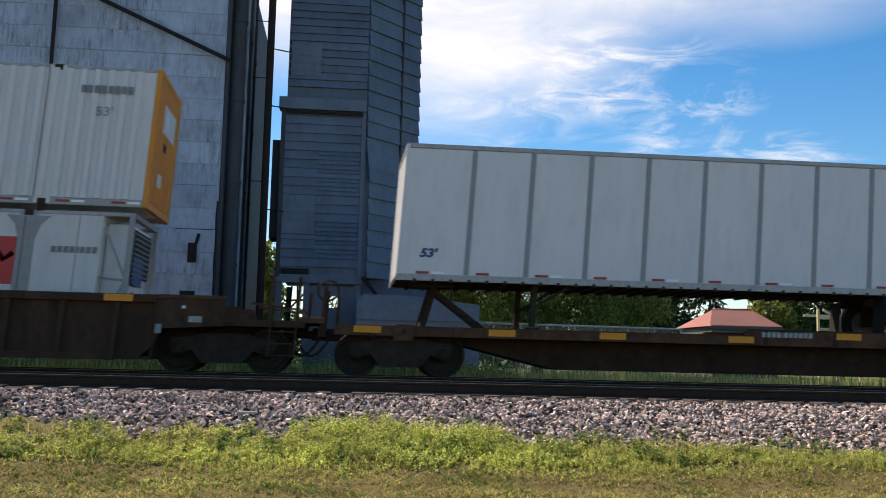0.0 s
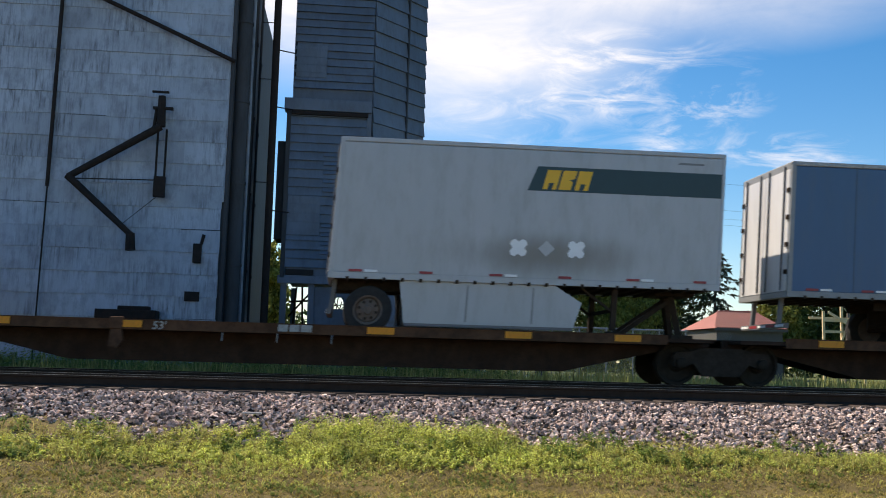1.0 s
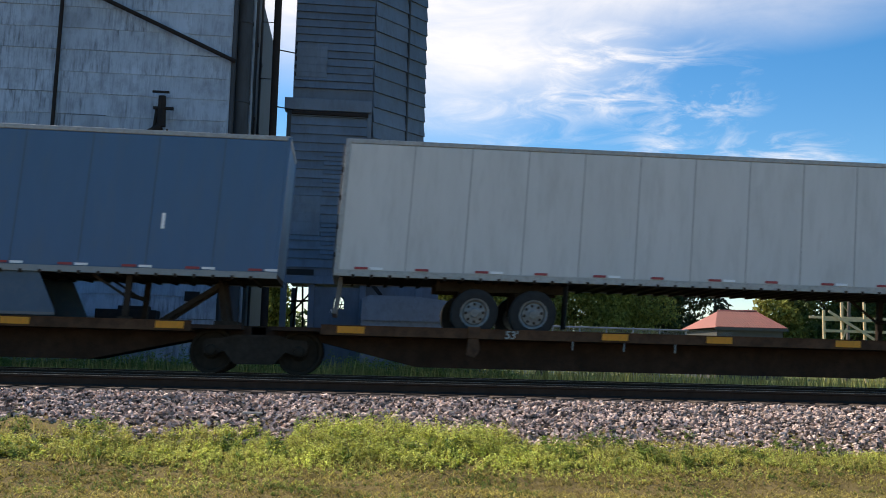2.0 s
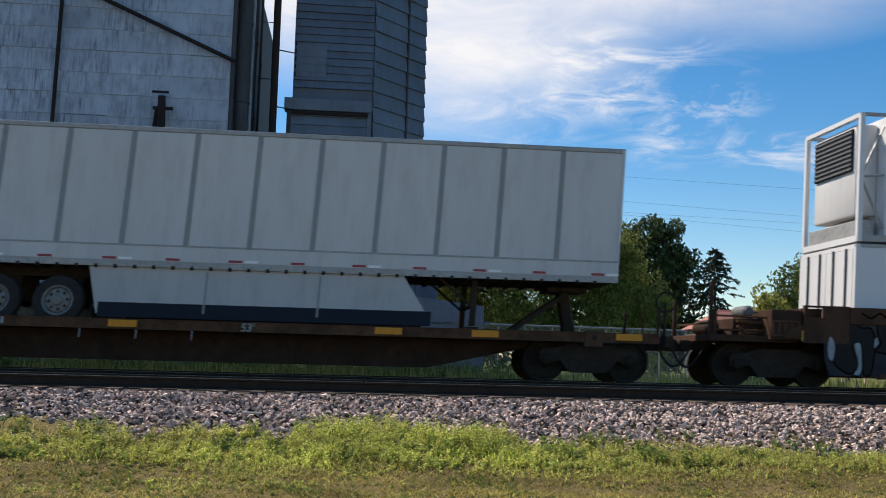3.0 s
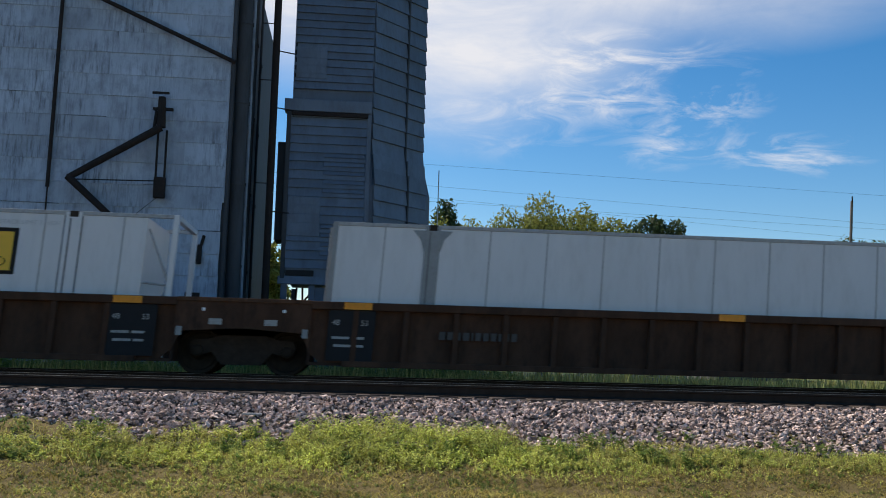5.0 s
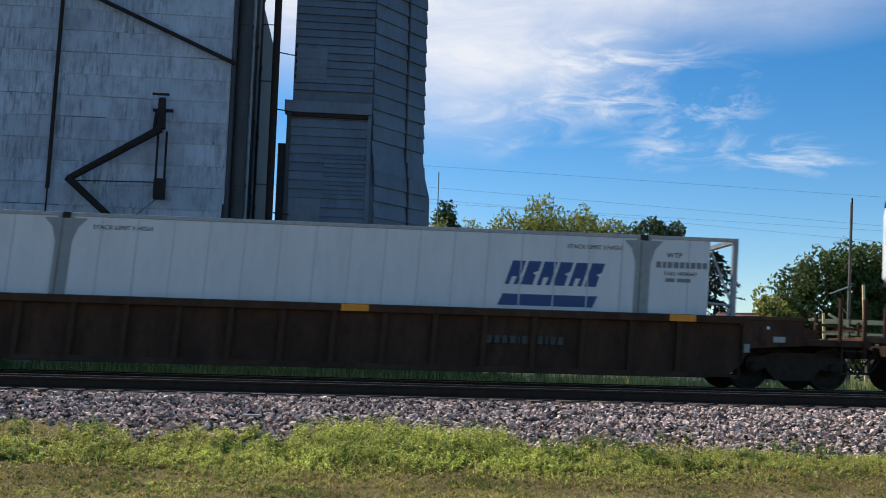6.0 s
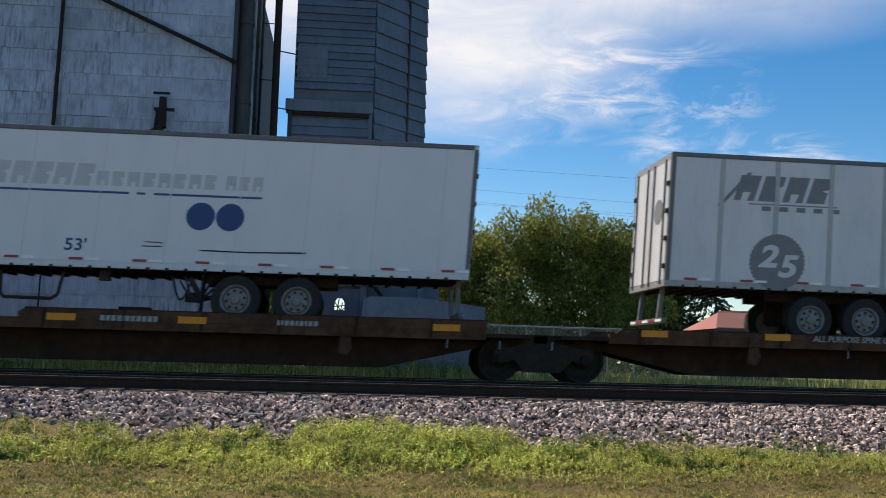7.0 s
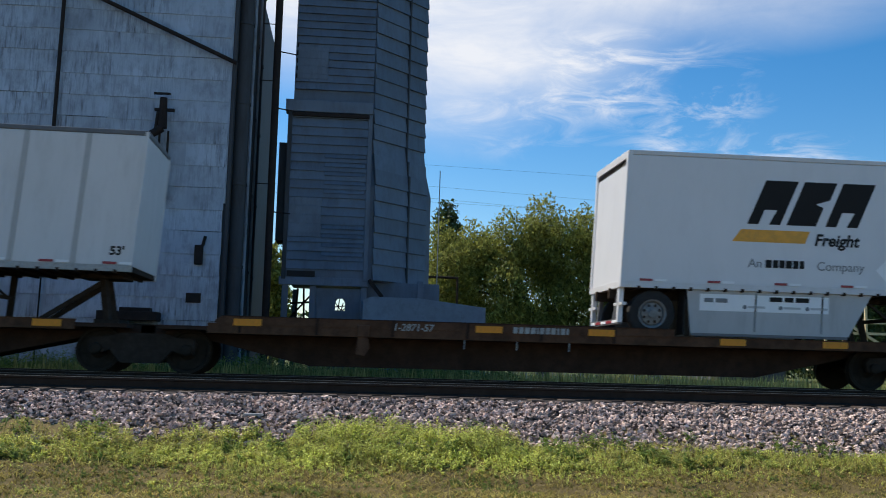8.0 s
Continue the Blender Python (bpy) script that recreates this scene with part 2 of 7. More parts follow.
RUST_DARK = mat("dark_brown_underframe", (0.056, 0.031, 0.021), 0.85, spec=0.1, vary=0.35, scale=2.2, bump=0.3, bump_scale=30, dirt=(0.028, 0.021, 0.017), dirt_amount=0.8)
BLACK_STEEL = mat("greasy_black_steel", (0.045, 0.032, 0.024), 0.75, spec=0.08, vary=0.35, scale=6, bump=0.2)
WHEEL_STEEL = mat("dark_wheel_steel", (0.033, 0.024, 0.017), 0.65, spec=0.1, vary=0.3, scale=7)
RUBBER = mat("tyre_rubber", (0.034, 0.033, 0.032), 0.9, spec=0.2, vary=0.25, scale=8, bump=0.3, bump_scale=60)
RIM = mat("pale_wheel_rim", (0.20, 0.195, 0.185), 0.45, metal=0.0, vary=0.3, scale=9, dirt=GRIME, dirt_amount=0.75)
RIM_RUST = mat("rusty_wheel_rim", (0.13, 0.095, 0.075), 0.7, vary=0.35, scale=7, dirt=(0.16, 0.07, 0.035), dirt_amount=0.7)
RAIL_TOP = mat("worn_rail_steel", (0.046, 0.031, 0.024), 0.85, spec=0.06, vary=0.25, scale=5, bump=0.15)
RAIL_SHINE = mat("polished_rail_head", (0.24, 0.22, 0.205), 0.42, metal=1.0, vary=0.1, scale=3)
TIE = mat("weathered_tie_timber", (0.11, 0.085, 0.07), 0.9, vary=0.3, scale=5, bump=0.5, bump_scale=25, dirt=(0.05, 0.04, 0.035), dirt_amount=0.7, fixed=True, spec=0.12)
GRAVEL = mat("pink_grey_ballast", (0.49, 0.37, 0.312), 0.9, vary=0.25, scale=9, bump=0.4, bump_scale=45, island=0.95, dirt=(0.045, 0.036, 0.032), dirt_amount=0.65, spec=0.12)
# kept far darker than the stones, so gaps between them carry painted shade
BED = mat("ballast_bed_gap_shade", (0.055, 0.046, 0.043), 0.95, vary=0.45, scale=16, bump=1.0, bump_scale=22, dirt=(0.03, 0.026, 0.024), dirt_amount=0.8, spec=0.12)
GRASS_SOIL = mat("dry_turf", (0.14, 0.105, 0.042), 0.95, vary=0.5, scale=1.3, bump=1.0, bump_scale=18, dirt=(0.21, 0.15, 0.075), dirt_amount=0.7, spec=0.12)
FIELD = mat("meadow_grass", (0.10, 0.115, 0.04), 0.95, vary=0.35, scale=0.4, bump=0.8, bump_scale=10, dirt=(0.17, 0.15, 0.06), dirt_amount=0.6, spec=0.12)
BLADE = mat("weed_green", (0.54, 0.57, 0.15), 0.75, vary=0.4, scale=0.9, island=0.65, dirt=(0.50, 0.43, 0.16), dirt_amount=0.6, through_light=0.45, spec=0.12)
BLADE_DEEP = mat("deep_green_weed", (0.17, 0.235, 0.055), 0.7, vary=0.3, scale=1.2, island=0.4, dirt=(0.24, 0.26, 0.09), dirt_amount=0.5, through_light=0.4, spec=0.12)
BLADE_DRY = mat("dry_grass_straw", (0.52, 0.43, 0.15), 0.8, vary=0.3, scale=1.0, island=0.4, dirt=(0.12, 0.14, 0.03), dirt_amount=0.7, through_light=0.4, spec=0.12)
TURF = mat("short_turf_blades", (0.40, 0.335, 0.10), 0.8, vary=0.5, scale=0.8, island=0.7, dirt=(0.36, 0.25, 0.11), dirt_amount=0.75, through_light=0.35, spec=0.12)
TALL_GRASS = mat("tall_pale_grass", (0.42, 0.42, 0.15), 0.8, vary=0.25, scale=1.5, island=0.35, dirt=(0.10, 0.13, 0.03), dirt_amount=0.6, through_light=0.45, spec=0.12)
TIN = mat("galvanised_siding_panel", (0.335, 0.39, 0.465), 0.6, metal=0.1, vary=0.16, scale=0.9, bump=0.12, bump_scale=8, dirt=(0.15, 0.17, 0.20), dirt_amount=0.7, stretch_z=0.6, each=0.11, fixed=True, runs=((0.035, 0.035, 0.04), 9.0, 0.9, 0.95))
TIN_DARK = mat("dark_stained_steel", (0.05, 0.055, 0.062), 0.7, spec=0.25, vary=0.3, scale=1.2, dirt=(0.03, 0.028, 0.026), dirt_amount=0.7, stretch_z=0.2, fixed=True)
TOWER = mat("slate_grey_steel_siding", (0.115, 0.148, 0.195), 0.6, metal=0.15, vary=0.18, scale=1.1, bump=0.1, bump_scale=9, dirt=(0.075, 0.085, 0.105), dirt_amount=0.6, stretch_z=0.5, each=0.10, fixed=True, runs=((0.045, 0.05, 0.06), 7.0, 1.2, 0.5))
TANK = mat("blue_grey_tank_paint", (0.15, 0.20, 0.26), 0.55, vary=0.15, scale=1.4, dirt=(0.08, 0.10, 0.12), dirt_amount=0.5)
PIPE = mat("rusty_dark_pipe", (0.022, 0.018, 0.017), 0.75, spec=0.15, vary=0.3, scale=3, dirt=(0.05, 0.028, 0.018), dirt_amount=0.45, fixed=True)
CONCRETE = mat("pale_concrete", (0.42, 0.41, 0.39), 0.9, vary=0.18, scale=2, bump=0.3)
ROOF_RED = mat("faded_red_metal_roof", (0.33, 0.11, 0.09), 0.6, vary=0.15, scale=1.2, dirt=(0.36, 0.17, 0.14), dirt_amount=0.5)
ROOF_DARK = mat("darker_red_roof_seam", (0.17, 0.055, 0.045), 0.65, vary=0.2, scale=2)
HOUSE = mat("weathered_house_siding", (0.10, 0.095, 0.085), 0.8, vary=0.1, scale=2)
LUMBER = mat("pale_new_lumber", (0.66, 0.51, 0.29), 0.8, vary=0.15, scale=5, bump=0.2)
POLE = mat("grey_pole_timber", (0.16, 0.13, 0.105), 0.9, vary=0.25, scale=4, bump=0.3)
BARK = mat("bark", (0.075, 0.06, 0.045), 0.95, vary=0.3, scale=5, bump=0.6, bump_scale=14)
LEAF_WILLOW = mat("yellow_green_leaves", (0.25, 0.26, 0.065), 0.6, vary=0.3, scale=0.4, island=0.5, through_light=0.42, spec=0.12)
LEAF_DARK = mat("dark_green_leaves", (0.055, 0.085, 0.024), 0.6, vary=0.3, scale=0.6, island=0.45, through_light=0.3)
LEAF_MID = mat("mid_green_leaves", (0.10, 0.135, 0.035), 0.6, vary=0.3, scale=0.6, island=0.45, through_light=0.35)
NEEDLE = mat("spruce_needles", (0.026, 0.045, 0.022), 0.7, vary=0.3, scale=0.8, island=0.4)
WIRE = mat("galvanised_wire", (0.34, 0.35, 0.36), 0.5, metal=0.6, vary=0.1)
WEED_OLIVE = mat("olive_weed_leaves", (0.45, 0.43, 0.135), 0.75, vary=0.35, scale=1.1, island=0.65, dirt=(0.50, 0.38, 0.16), dirt_amount=0.6, through_light=0.4, spec=0.12)
GLASS_DARK = mat("dark_window_glass", (0.02, 0.025, 0.03), 0.08, vary=0.05)
BLACK_GRILLE = mat("black_grille", (0.02, 0.02, 0.021), 0.6, spec=0.15, vary=0.15)
TAN = mat("brown_stain_paint", (0.25, 0.13, 0.07), 0.7, vary=0.25, scale=4)


# ---- building blocks ----
def box(bm, x0, x1, y0, y1, z0, z1, bevel=0.0):
    vs = [bm.verts.new((x, y, z)) for z in (z0, z1) for x, y in ((x0, y0), (x1, y0), (x1, y1), (x0, y1))]
    faces = [bm.faces.new([vs[i] for i in f]) for f in
             ((0, 3, 2, 1), (4, 5, 6, 7), (0, 1, 5, 4), (1, 2, 6, 5), (2, 3, 7, 6), (3, 0, 4, 7))]
    if bevel:
        edges = list({e for f in faces for e in f.edges})
        bmesh.ops.bevel(bm, geom=edges, offset=bevel, segments=2, affect="EDGES", profile=0.5)
    return bm


def prism(bm, outline, y0, y1):
    """An outline in x and z, drawn out from y0 to y1."""
    a = [bm.verts.new((x, y0, z)) for x, z in outline]
    b = [bm.verts.new((x, y1, z)) for x, z in outline]
    bm.faces.new(a)
    bm.faces.new(b[::-1])
    for i in range(len(a)):
        j = (i + 1) % len(a)
        bm.faces.new((a[j], a[i], b[i], b[j]))
    bmesh.ops.recalc_face_normals(bm, faces=bm.faces[:])
    return bm


def rod(bm, p, q, r, sides=8, r2=None):
    p, q = Vector(p), Vector(q)
    way = (q - p).normalized()
    side = way.orthogonal().normalized()
    other = way.cross(side)
    rings = []
    for c, rad in ((p, r), (q, r if r2 is None else r2)):
        rings.append([bm.verts.new(c + (side * math.cos(k * math.tau / sides) + other * math.sin(k * math.tau / sides)) * rad) for k in range(sides)])
    for k in range(sides):
        j = (k + 1) % sides
        bm.faces.new((rings[0][k], rings[0][j], rings[1][j], rings[1][k]))
    bm.faces.new(rings[0][::-1])
    bm.faces.new(rings[1])
    return bm


def beam(bm, p, q, w, h):
    """A squared bar from p to q, w wide across and h high."""
    p, q = Vector(p), Vector(q)
    way = (q - p).normalized()
    side = way.cross(Vector((0, 0, 1)))
    side = (side if side.length > 1e-3 else Vector((1, 0, 0))).normalized()
    up = side.cross(way).normalized()
    r = [[bm.verts.new(c + side * a * w / 2 + up * b * h / 2) for a, b in ((-1, -1), (1, -1), (1, 1), (-1, 1))] for c in (p, q)]
    for k in range(4):
        j = (k + 1) % 4
        bm.faces.new((r[0][k], r[0][j], r[1][j], r[1][k]))
    bm.faces.new(r[0][::-1])
    bm.faces.new(r[1])
    bmesh.ops.recalc_face_normals(bm, faces=bm.faces[:])
    return bm


def lathe(bm, profile, sides=28, cx=0.0, cz=0.0, caps=True):
    """Turn a profile of (radius, y) about an axle along y through (cx, cz)."""
    rings = [[bm.verts.new((cx + r * math.cos(k * math.tau / sides), y, cz + r * math.sin(k * math.tau / sides))) for k in range(sides)]
             for r, y in profile]
    for a, b in zip(rings, rings[1:]):
        for k in range(sides):
            j = (k + 1) % sides
            bm.faces.new((a[k], a[j], b[j], b[k]))
    if caps:
        bm.faces.new(rings[0])
        bm.faces.new(rings[-1])
    bmesh.ops.recalc_face_normals(bm, faces=bm.faces[:])
    return bm


def mesh_of(name, bm, material, smooth=False):
    me = bpy.data.meshes.new(name)
    bm.to_mesh(me)
    bm.free()
    me.materials.append(material)
    if smooth:
        me.shade_smooth()
        me.set_sharp_from_angle(angle=radians(35))
    return me


def part(name, bm, material, parent=None, label="", smooth=False):
    ob = new(name, mesh_of(name, bm, material, smooth))
    ob.parent = parent
    return tagged(ob, label)


def piece(name, me, parent, x=0.0, y=0.0, z=0.0):
    """One more object on a mesh that its like share."""
    ob = new(name, me)
    ob.parent, ob.location = parent, (x, y, z)
    return ob


def thing(name, label, category, x=0.0, y=0.0, z=0.0, group="", kind=""):
    ob = new(name)
    ob.empty_display_size = 0.3
    ob.location = (x, y, z)
    return tagged(ob, label, category, group, kind)


def one(name, bm, material, label, category, group="", kind="", smooth=False):
    return tagged(part(name, bm, material, None, label, smooth), "", category, group, kind)


def lettering(name, words, height, parent, x, y, z, material, label="", slant=0.0, wide=1.0, tight=1.0, bold=0.0):
    """Raised letters that face the near side, with their lower left corner at x, z."""
    cu = bpy.data.curves.new(name, "FONT")
    cu.body, cu.size, cu.extrude, cu.shear, cu.space_character, cu.offset = words, height / 0.70, 0.002, slant, tight, bold
    tmp = bpy.data.objects.new(name, cu)
    me = bpy.data.meshes.new_from_object(tmp)
    bpy.data.objects.remove(tmp)
    me.transform(Matrix.Translation((x, y, z)) @ Euler((radians(90), 0, 0)).to_matrix().to_4x4() @ Matrix.Diagonal((wide, 1, 1, 1)))
    me.materials.clear()
    me.materials.append(material)
    ob = new(name, me)
    ob.parent = parent
    return tagged(ob, label)


def bars(name, parent, x, y, z, widths, h, material, gap=0.05, label=""):
    """Writing too small or private to spell: a row of plain bars."""
    for w in widths:
        part(name, box(bmesh.new(), x, x + w, y - 0.003, y + 0.003, z, z + h), material, parent, label)
        x += w + gap


def stuff(name, verts, faces, material, label, category):
    me = bpy.data.meshes.new(name)
    me.from_pydata(verts, [], faces)
    me.materials.append(material)
    me.update()
    return tagged(new(name, me), label, category, "", "stuff")

# ---- the ground and the two tracks ----
TRACK, SIDING = 21.23, 17.05          # y of the centres of the far track (the train's) and the near track


def height(x, y):
    """Ground level: a low verge, the ballast bank, the track bed, a shallow ditch and the yard beyond."""
    knots = ((-60, -1.25), (9, -1.2), (11.2, -1.08), (13.0, -0.80), (14.3, -0.52), (15.45, -0.285), (15.75, -0.25), (16.1, -0.19), (23.2, -0.19), (25.0, -0.75), (27.0, -0.6), (45, -0.4), (3000, -0.4))
    for (a, za), (b, zb) in zip(knots, knots[1:]):
        if a <= y <= b:
            z = za + (zb - za) * (y - a) / (b - a)
            break
    lump = 0.0
    if y < 15.2:
        lump = 0.05 * noise.noise((x * 0.5, y * 0.7, 0)) + 0.03 * noise.noise((x * 1.7, y * 1.9, 3))
    return z + lump


def ground():
    xs = [-3000, -600, -120, -50, -25] + [-16 + 0.5 * i for i in range(77)] + [30, 45, 70, 140, 600, 3000]
    ys = [-60, -20, 0, 5, 8] + [9 + 0.35 * i for i in range(48)] + [27, 30, 36, 45, 60, 90, 200, 700, 3000]
    verts = [(x, y, height(x, y)) for y in ys for x in xs]
    w = len(xs)
    faces = [(j * w + i, j * w + i + 1, (j + 1) * w + i + 1, (j + 1) * w + i) for j in range(len(ys) - 1) for i in range(w - 1)]
    me = bpy.data.meshes.new("ground")
    me.from_pydata(verts, [], faces)
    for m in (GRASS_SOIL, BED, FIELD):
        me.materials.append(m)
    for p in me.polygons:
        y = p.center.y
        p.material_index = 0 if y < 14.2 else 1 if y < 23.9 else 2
    me.shade_smooth()
    tagged(new("ground", me), "grassy verge, ballast bed and yard ground", "ground", "", "structure")


def rail(y, label):
    """One rail: foot, web and head, with a bright running surface."""
    t = thing("rail", label, "rail", 0, y, 0, kind="structure")
    bm = bmesh.new()
    side = ((0.07, -0.178), (0.07, -0.165), (0.012, -0.14), (0.012, -0.045), (0.036, -0.035), (0.036, -0.004))
    ring = [(a, b) for a, b in side] + [(-a, b) for a, b in side[::-1]]
    for x0, x1 in ((-60, 60),):
        a = [bm.verts.new((x0, p, z)) for p, z in ring]
        b = [bm.verts.new((x1, p, z)) for p, z in ring]
        for i in range(len(ring)):
            j = (i + 1) % len(ring)
            bm.faces.new((a[i], a[j], b[j], b[i]))
    bmesh.ops.recalc_face_normals(bm, faces=bm.faces[:])
    part("rail_section", bm, RAIL_TOP, t)
    part("running_surface", box(bmesh.new(), -60, 60, -0.03, 0.03, -0.004, 0.0), RAIL_SHINE, t, "bright worn running surface")


def ties(cy, label, x0, n):
    t = thing("ties", label, "railway ties", 0, cy, 0, kind="structure")
    me = mesh_of("tie", box(bmesh.new(), -0.115, 0.115, -1.3, 1.3, -0.36, -0.18, 0.012), TIE)
    plate = mesh_of("tie_plate", box(bmesh.new(), -0.09, 0.09, -0.19, 0.19, -0.18, -0.172), RUST_DARK)
    for i in range(n):
        x = x0 + 0.565 * i + random.uniform(-0.03, 0.03)
        tie = piece("tie", me, t, x, random.uniform(-0.04, 0.04), random.uniform(-0.006, 0.004))
        tie.rotation_euler.z = random.uniform(-0.02, 0.02)
        for side in (-0.7525, 0.7525):
            piece("tie_plate", plate, tie, 0, side, 0)


ground()
for cy in (SIDING, TRACK):
    for side in (-0.7525, 0.7525):
        rail(cy + side, "dark rusty steel rail with a bright worn top")
ties(SIDING, "weathered timber ties half buried in ballast", -12.2, 50)
ties(TRACK, "weathered timber ties under the train", -12.0, 50)

# ---- the grain elevator ----
def elevator():
    e = thing("grain_elevator", "tall grain elevator clad in stained galvanised sheets", "building", 0, 0, 0)
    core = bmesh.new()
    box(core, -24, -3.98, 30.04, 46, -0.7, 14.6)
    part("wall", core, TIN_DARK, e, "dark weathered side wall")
    sheet = []
    for w in (2.44, 1.22):
        bm = bmesh.new()
        vs = [bm.verts.new(c) for c in ((0, 0.012, 0), (w, 0.012, 0), (w, 0.012, 0.70), (0, 0.012, 0.70), (0, -0.03, 0), (w, -0.03, 0), (w, -0.004, 0.70), (0, -0.004, 0.70))]
        for f in ((4, 5, 6, 7), (0, 1, 5, 4), (1, 2, 6, 5), (3, 0, 4, 7), (2, 3, 7, 6)):
            bm.faces.new([vs[i] for i in f])
        bmesh.ops.recalc_face_normals(bm, faces=bm.faces[:])
        sheet.append(mesh_of("sheet", bm, TIN))
    for row in range(22):
        z = -0.65 + row * 0.685
        x = -15.0 - (row % 2) * 1.22
        while x < -3.95:
            room = -3.93 - x if z > 5.0 else -4.2 - x
            k = 0 if room > 2.44 else 1
            if room < 1.0:
                break
            lap = piece("sheet", sheet[k], e, x, 30.0 + random.uniform(-0.006, 0.006), z + random.uniform(-0.02, 0.015))
            lap.rotation_euler.y = random.uniform(-0.004, 0.004)
            x += 2.425 if k == 0 else 1.205
    part("end_sheet", box(bmesh.new(), -4.22, -4.02, 29.99, 30.03, 5.05, 14.5), TIN, e)
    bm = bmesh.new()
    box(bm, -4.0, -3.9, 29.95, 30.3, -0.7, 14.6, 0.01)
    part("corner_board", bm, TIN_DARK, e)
    bm = bmesh.new()
    rod(bm, (-9.2, 29.85, 14.4), (-9.28, 29.85, 5.3), 0.058, 10)
    part("downspout", bm, PIPE, e, "dark vertical downspout")
    part("downspout_tail", rod(bmesh.new(), (-9.28, 29.87, 5.3), (-9.36, 29.87, -0.6), 0.025, 8), PIPE, e)
    part("spout_pipe", rod(bmesh.new(), (-13.2, 29.8, 13.5), (-3.87, 29.8, 9.46), 0.068, 10), PIPE, e, "dark slanting spout pipe")
    # the loading spout: hinge, two arms, guide rods, counterweight and stay
    bm = bmesh.new()
    rod(bm, (-5.99, 29.66, 7.25), (-6.0, 29.66, 8.2), 0.14, 12, 0.11)
    box(bm, -6.25, -5.65, 29.6, 29.72, 7.78, 7.86)
    box(bm, -6.3, -5.8, 29.62, 29.70, 8.3, 8.36)
    rod(bm, (-6.2, 29.64, 7.1), (-6.14, 29.64, 7.75), 0.05, 8)
    part("spout_hinge", bm, PIPE, e, "rusty spout hinge bracket")
    bm = bmesh.new()
    rod(bm, (-5.97, 29.6, 7.24), (-8.6, 29.55, 5.56), 0.12, 12, 0.10)
    part("upper_spout", bm, PIPE, e, "dark steel loading spout")
    bm = bmesh.new()
    rod(bm, (-8.62, 29.55, 5.60), (-6.66, 29.5, 3.88), 0.115, 12, 0.09)
    rod(bm, (-6.66, 29.5, 3.92), (-6.63, 29.5, 3.40), 0.13, 12, 0.15)
    part("lower_spout", bm, PIPE, e, "dark steel loading spout")
    for x in (-6.09, -5.83):
        part("guide_rod", rod(bmesh.new(), (x, 29.8, 5.1), (x, 29.8, 7.2), 0.035, 8), PIPE, e)
    part("counterweight", box(bmesh.new(), -6.12, -5.78, 29.68, 29.86, 5.08, 5.72, 0.02), PIPE, e)
    part("stay_wire", rod(bmesh.new(), (-8.4, 29.62, 5.53), (-6.02, 29.75, 5.60), 0.018, 6), PIPE, e)
    part("slack_rope", rod(bmesh.new(), (-6.0, 29.75, 5.1), (-7.0, 29.75, 4.2), 0.009, 6), PIPE, e)
    bm = bmesh.new()
    box(bm, -4.86, -4.60, 29.86, 29.97, 3.12, 3.72, 0.03)
    rod(bm, (-4.62, 29.9, 3.7), (-4.55, 29.9, 4.0), 0.05, 8)
    part("pull_handle", bm, PIPE, e, "black lever box with rust stain")
    part("rust_stain", box(bmesh.new(), -5.05, -4.6, 29.955, 29.965, 1.95, 2.25), PIPE, e)
    bm = bmesh.new()
    box(bm, -7.5, -5.75, 29.3, 29.97, 1.35, 1.62, 0.02)
    box(bm, -6.9, -6.0, 29.5, 29.9, 1.62, 1.74, 0.02)
    part("loading_hatch", bm, PIPE, e, "dark low loading hatch")
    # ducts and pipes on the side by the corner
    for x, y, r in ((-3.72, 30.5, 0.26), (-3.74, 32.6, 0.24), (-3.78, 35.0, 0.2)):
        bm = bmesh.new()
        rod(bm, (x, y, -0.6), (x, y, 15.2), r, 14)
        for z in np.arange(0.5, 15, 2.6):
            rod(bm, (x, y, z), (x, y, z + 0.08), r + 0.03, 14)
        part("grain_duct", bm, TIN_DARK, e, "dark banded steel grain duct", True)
    for x, y, r in ((-3.55, 31.6, 0.06), (-3.62, 34.0, 0.05)):
        part("conduit", rod(bmesh.new(), (x, y, -0.6), (x, y, 15.2), r, 8), TIN, e, "pale conduit", True)


def mast():
    m = thing("steel_mast", "dark slim steel leg pipe with brackets", "pipe", -2.72, 31, 0)
    part("pipe", rod(bmesh.new(), (0.0, 0, -0.6), (-0.02, 0, 15.5), 0.12, 12), PIPE, m, "", True)
    for z in (5.0, 8.4, 10.3, 13.0):
        part("bracket", rod(bmesh.new(), (0, 0, z), (0.6, 0.3, z), 0.02, 6), PIPE, m)
        part("bracket", rod(bmesh.new(), (0, 0, z + 0.9), (-0.5, 0.0, z + 0.9), 0.015, 6), PIPE, m)


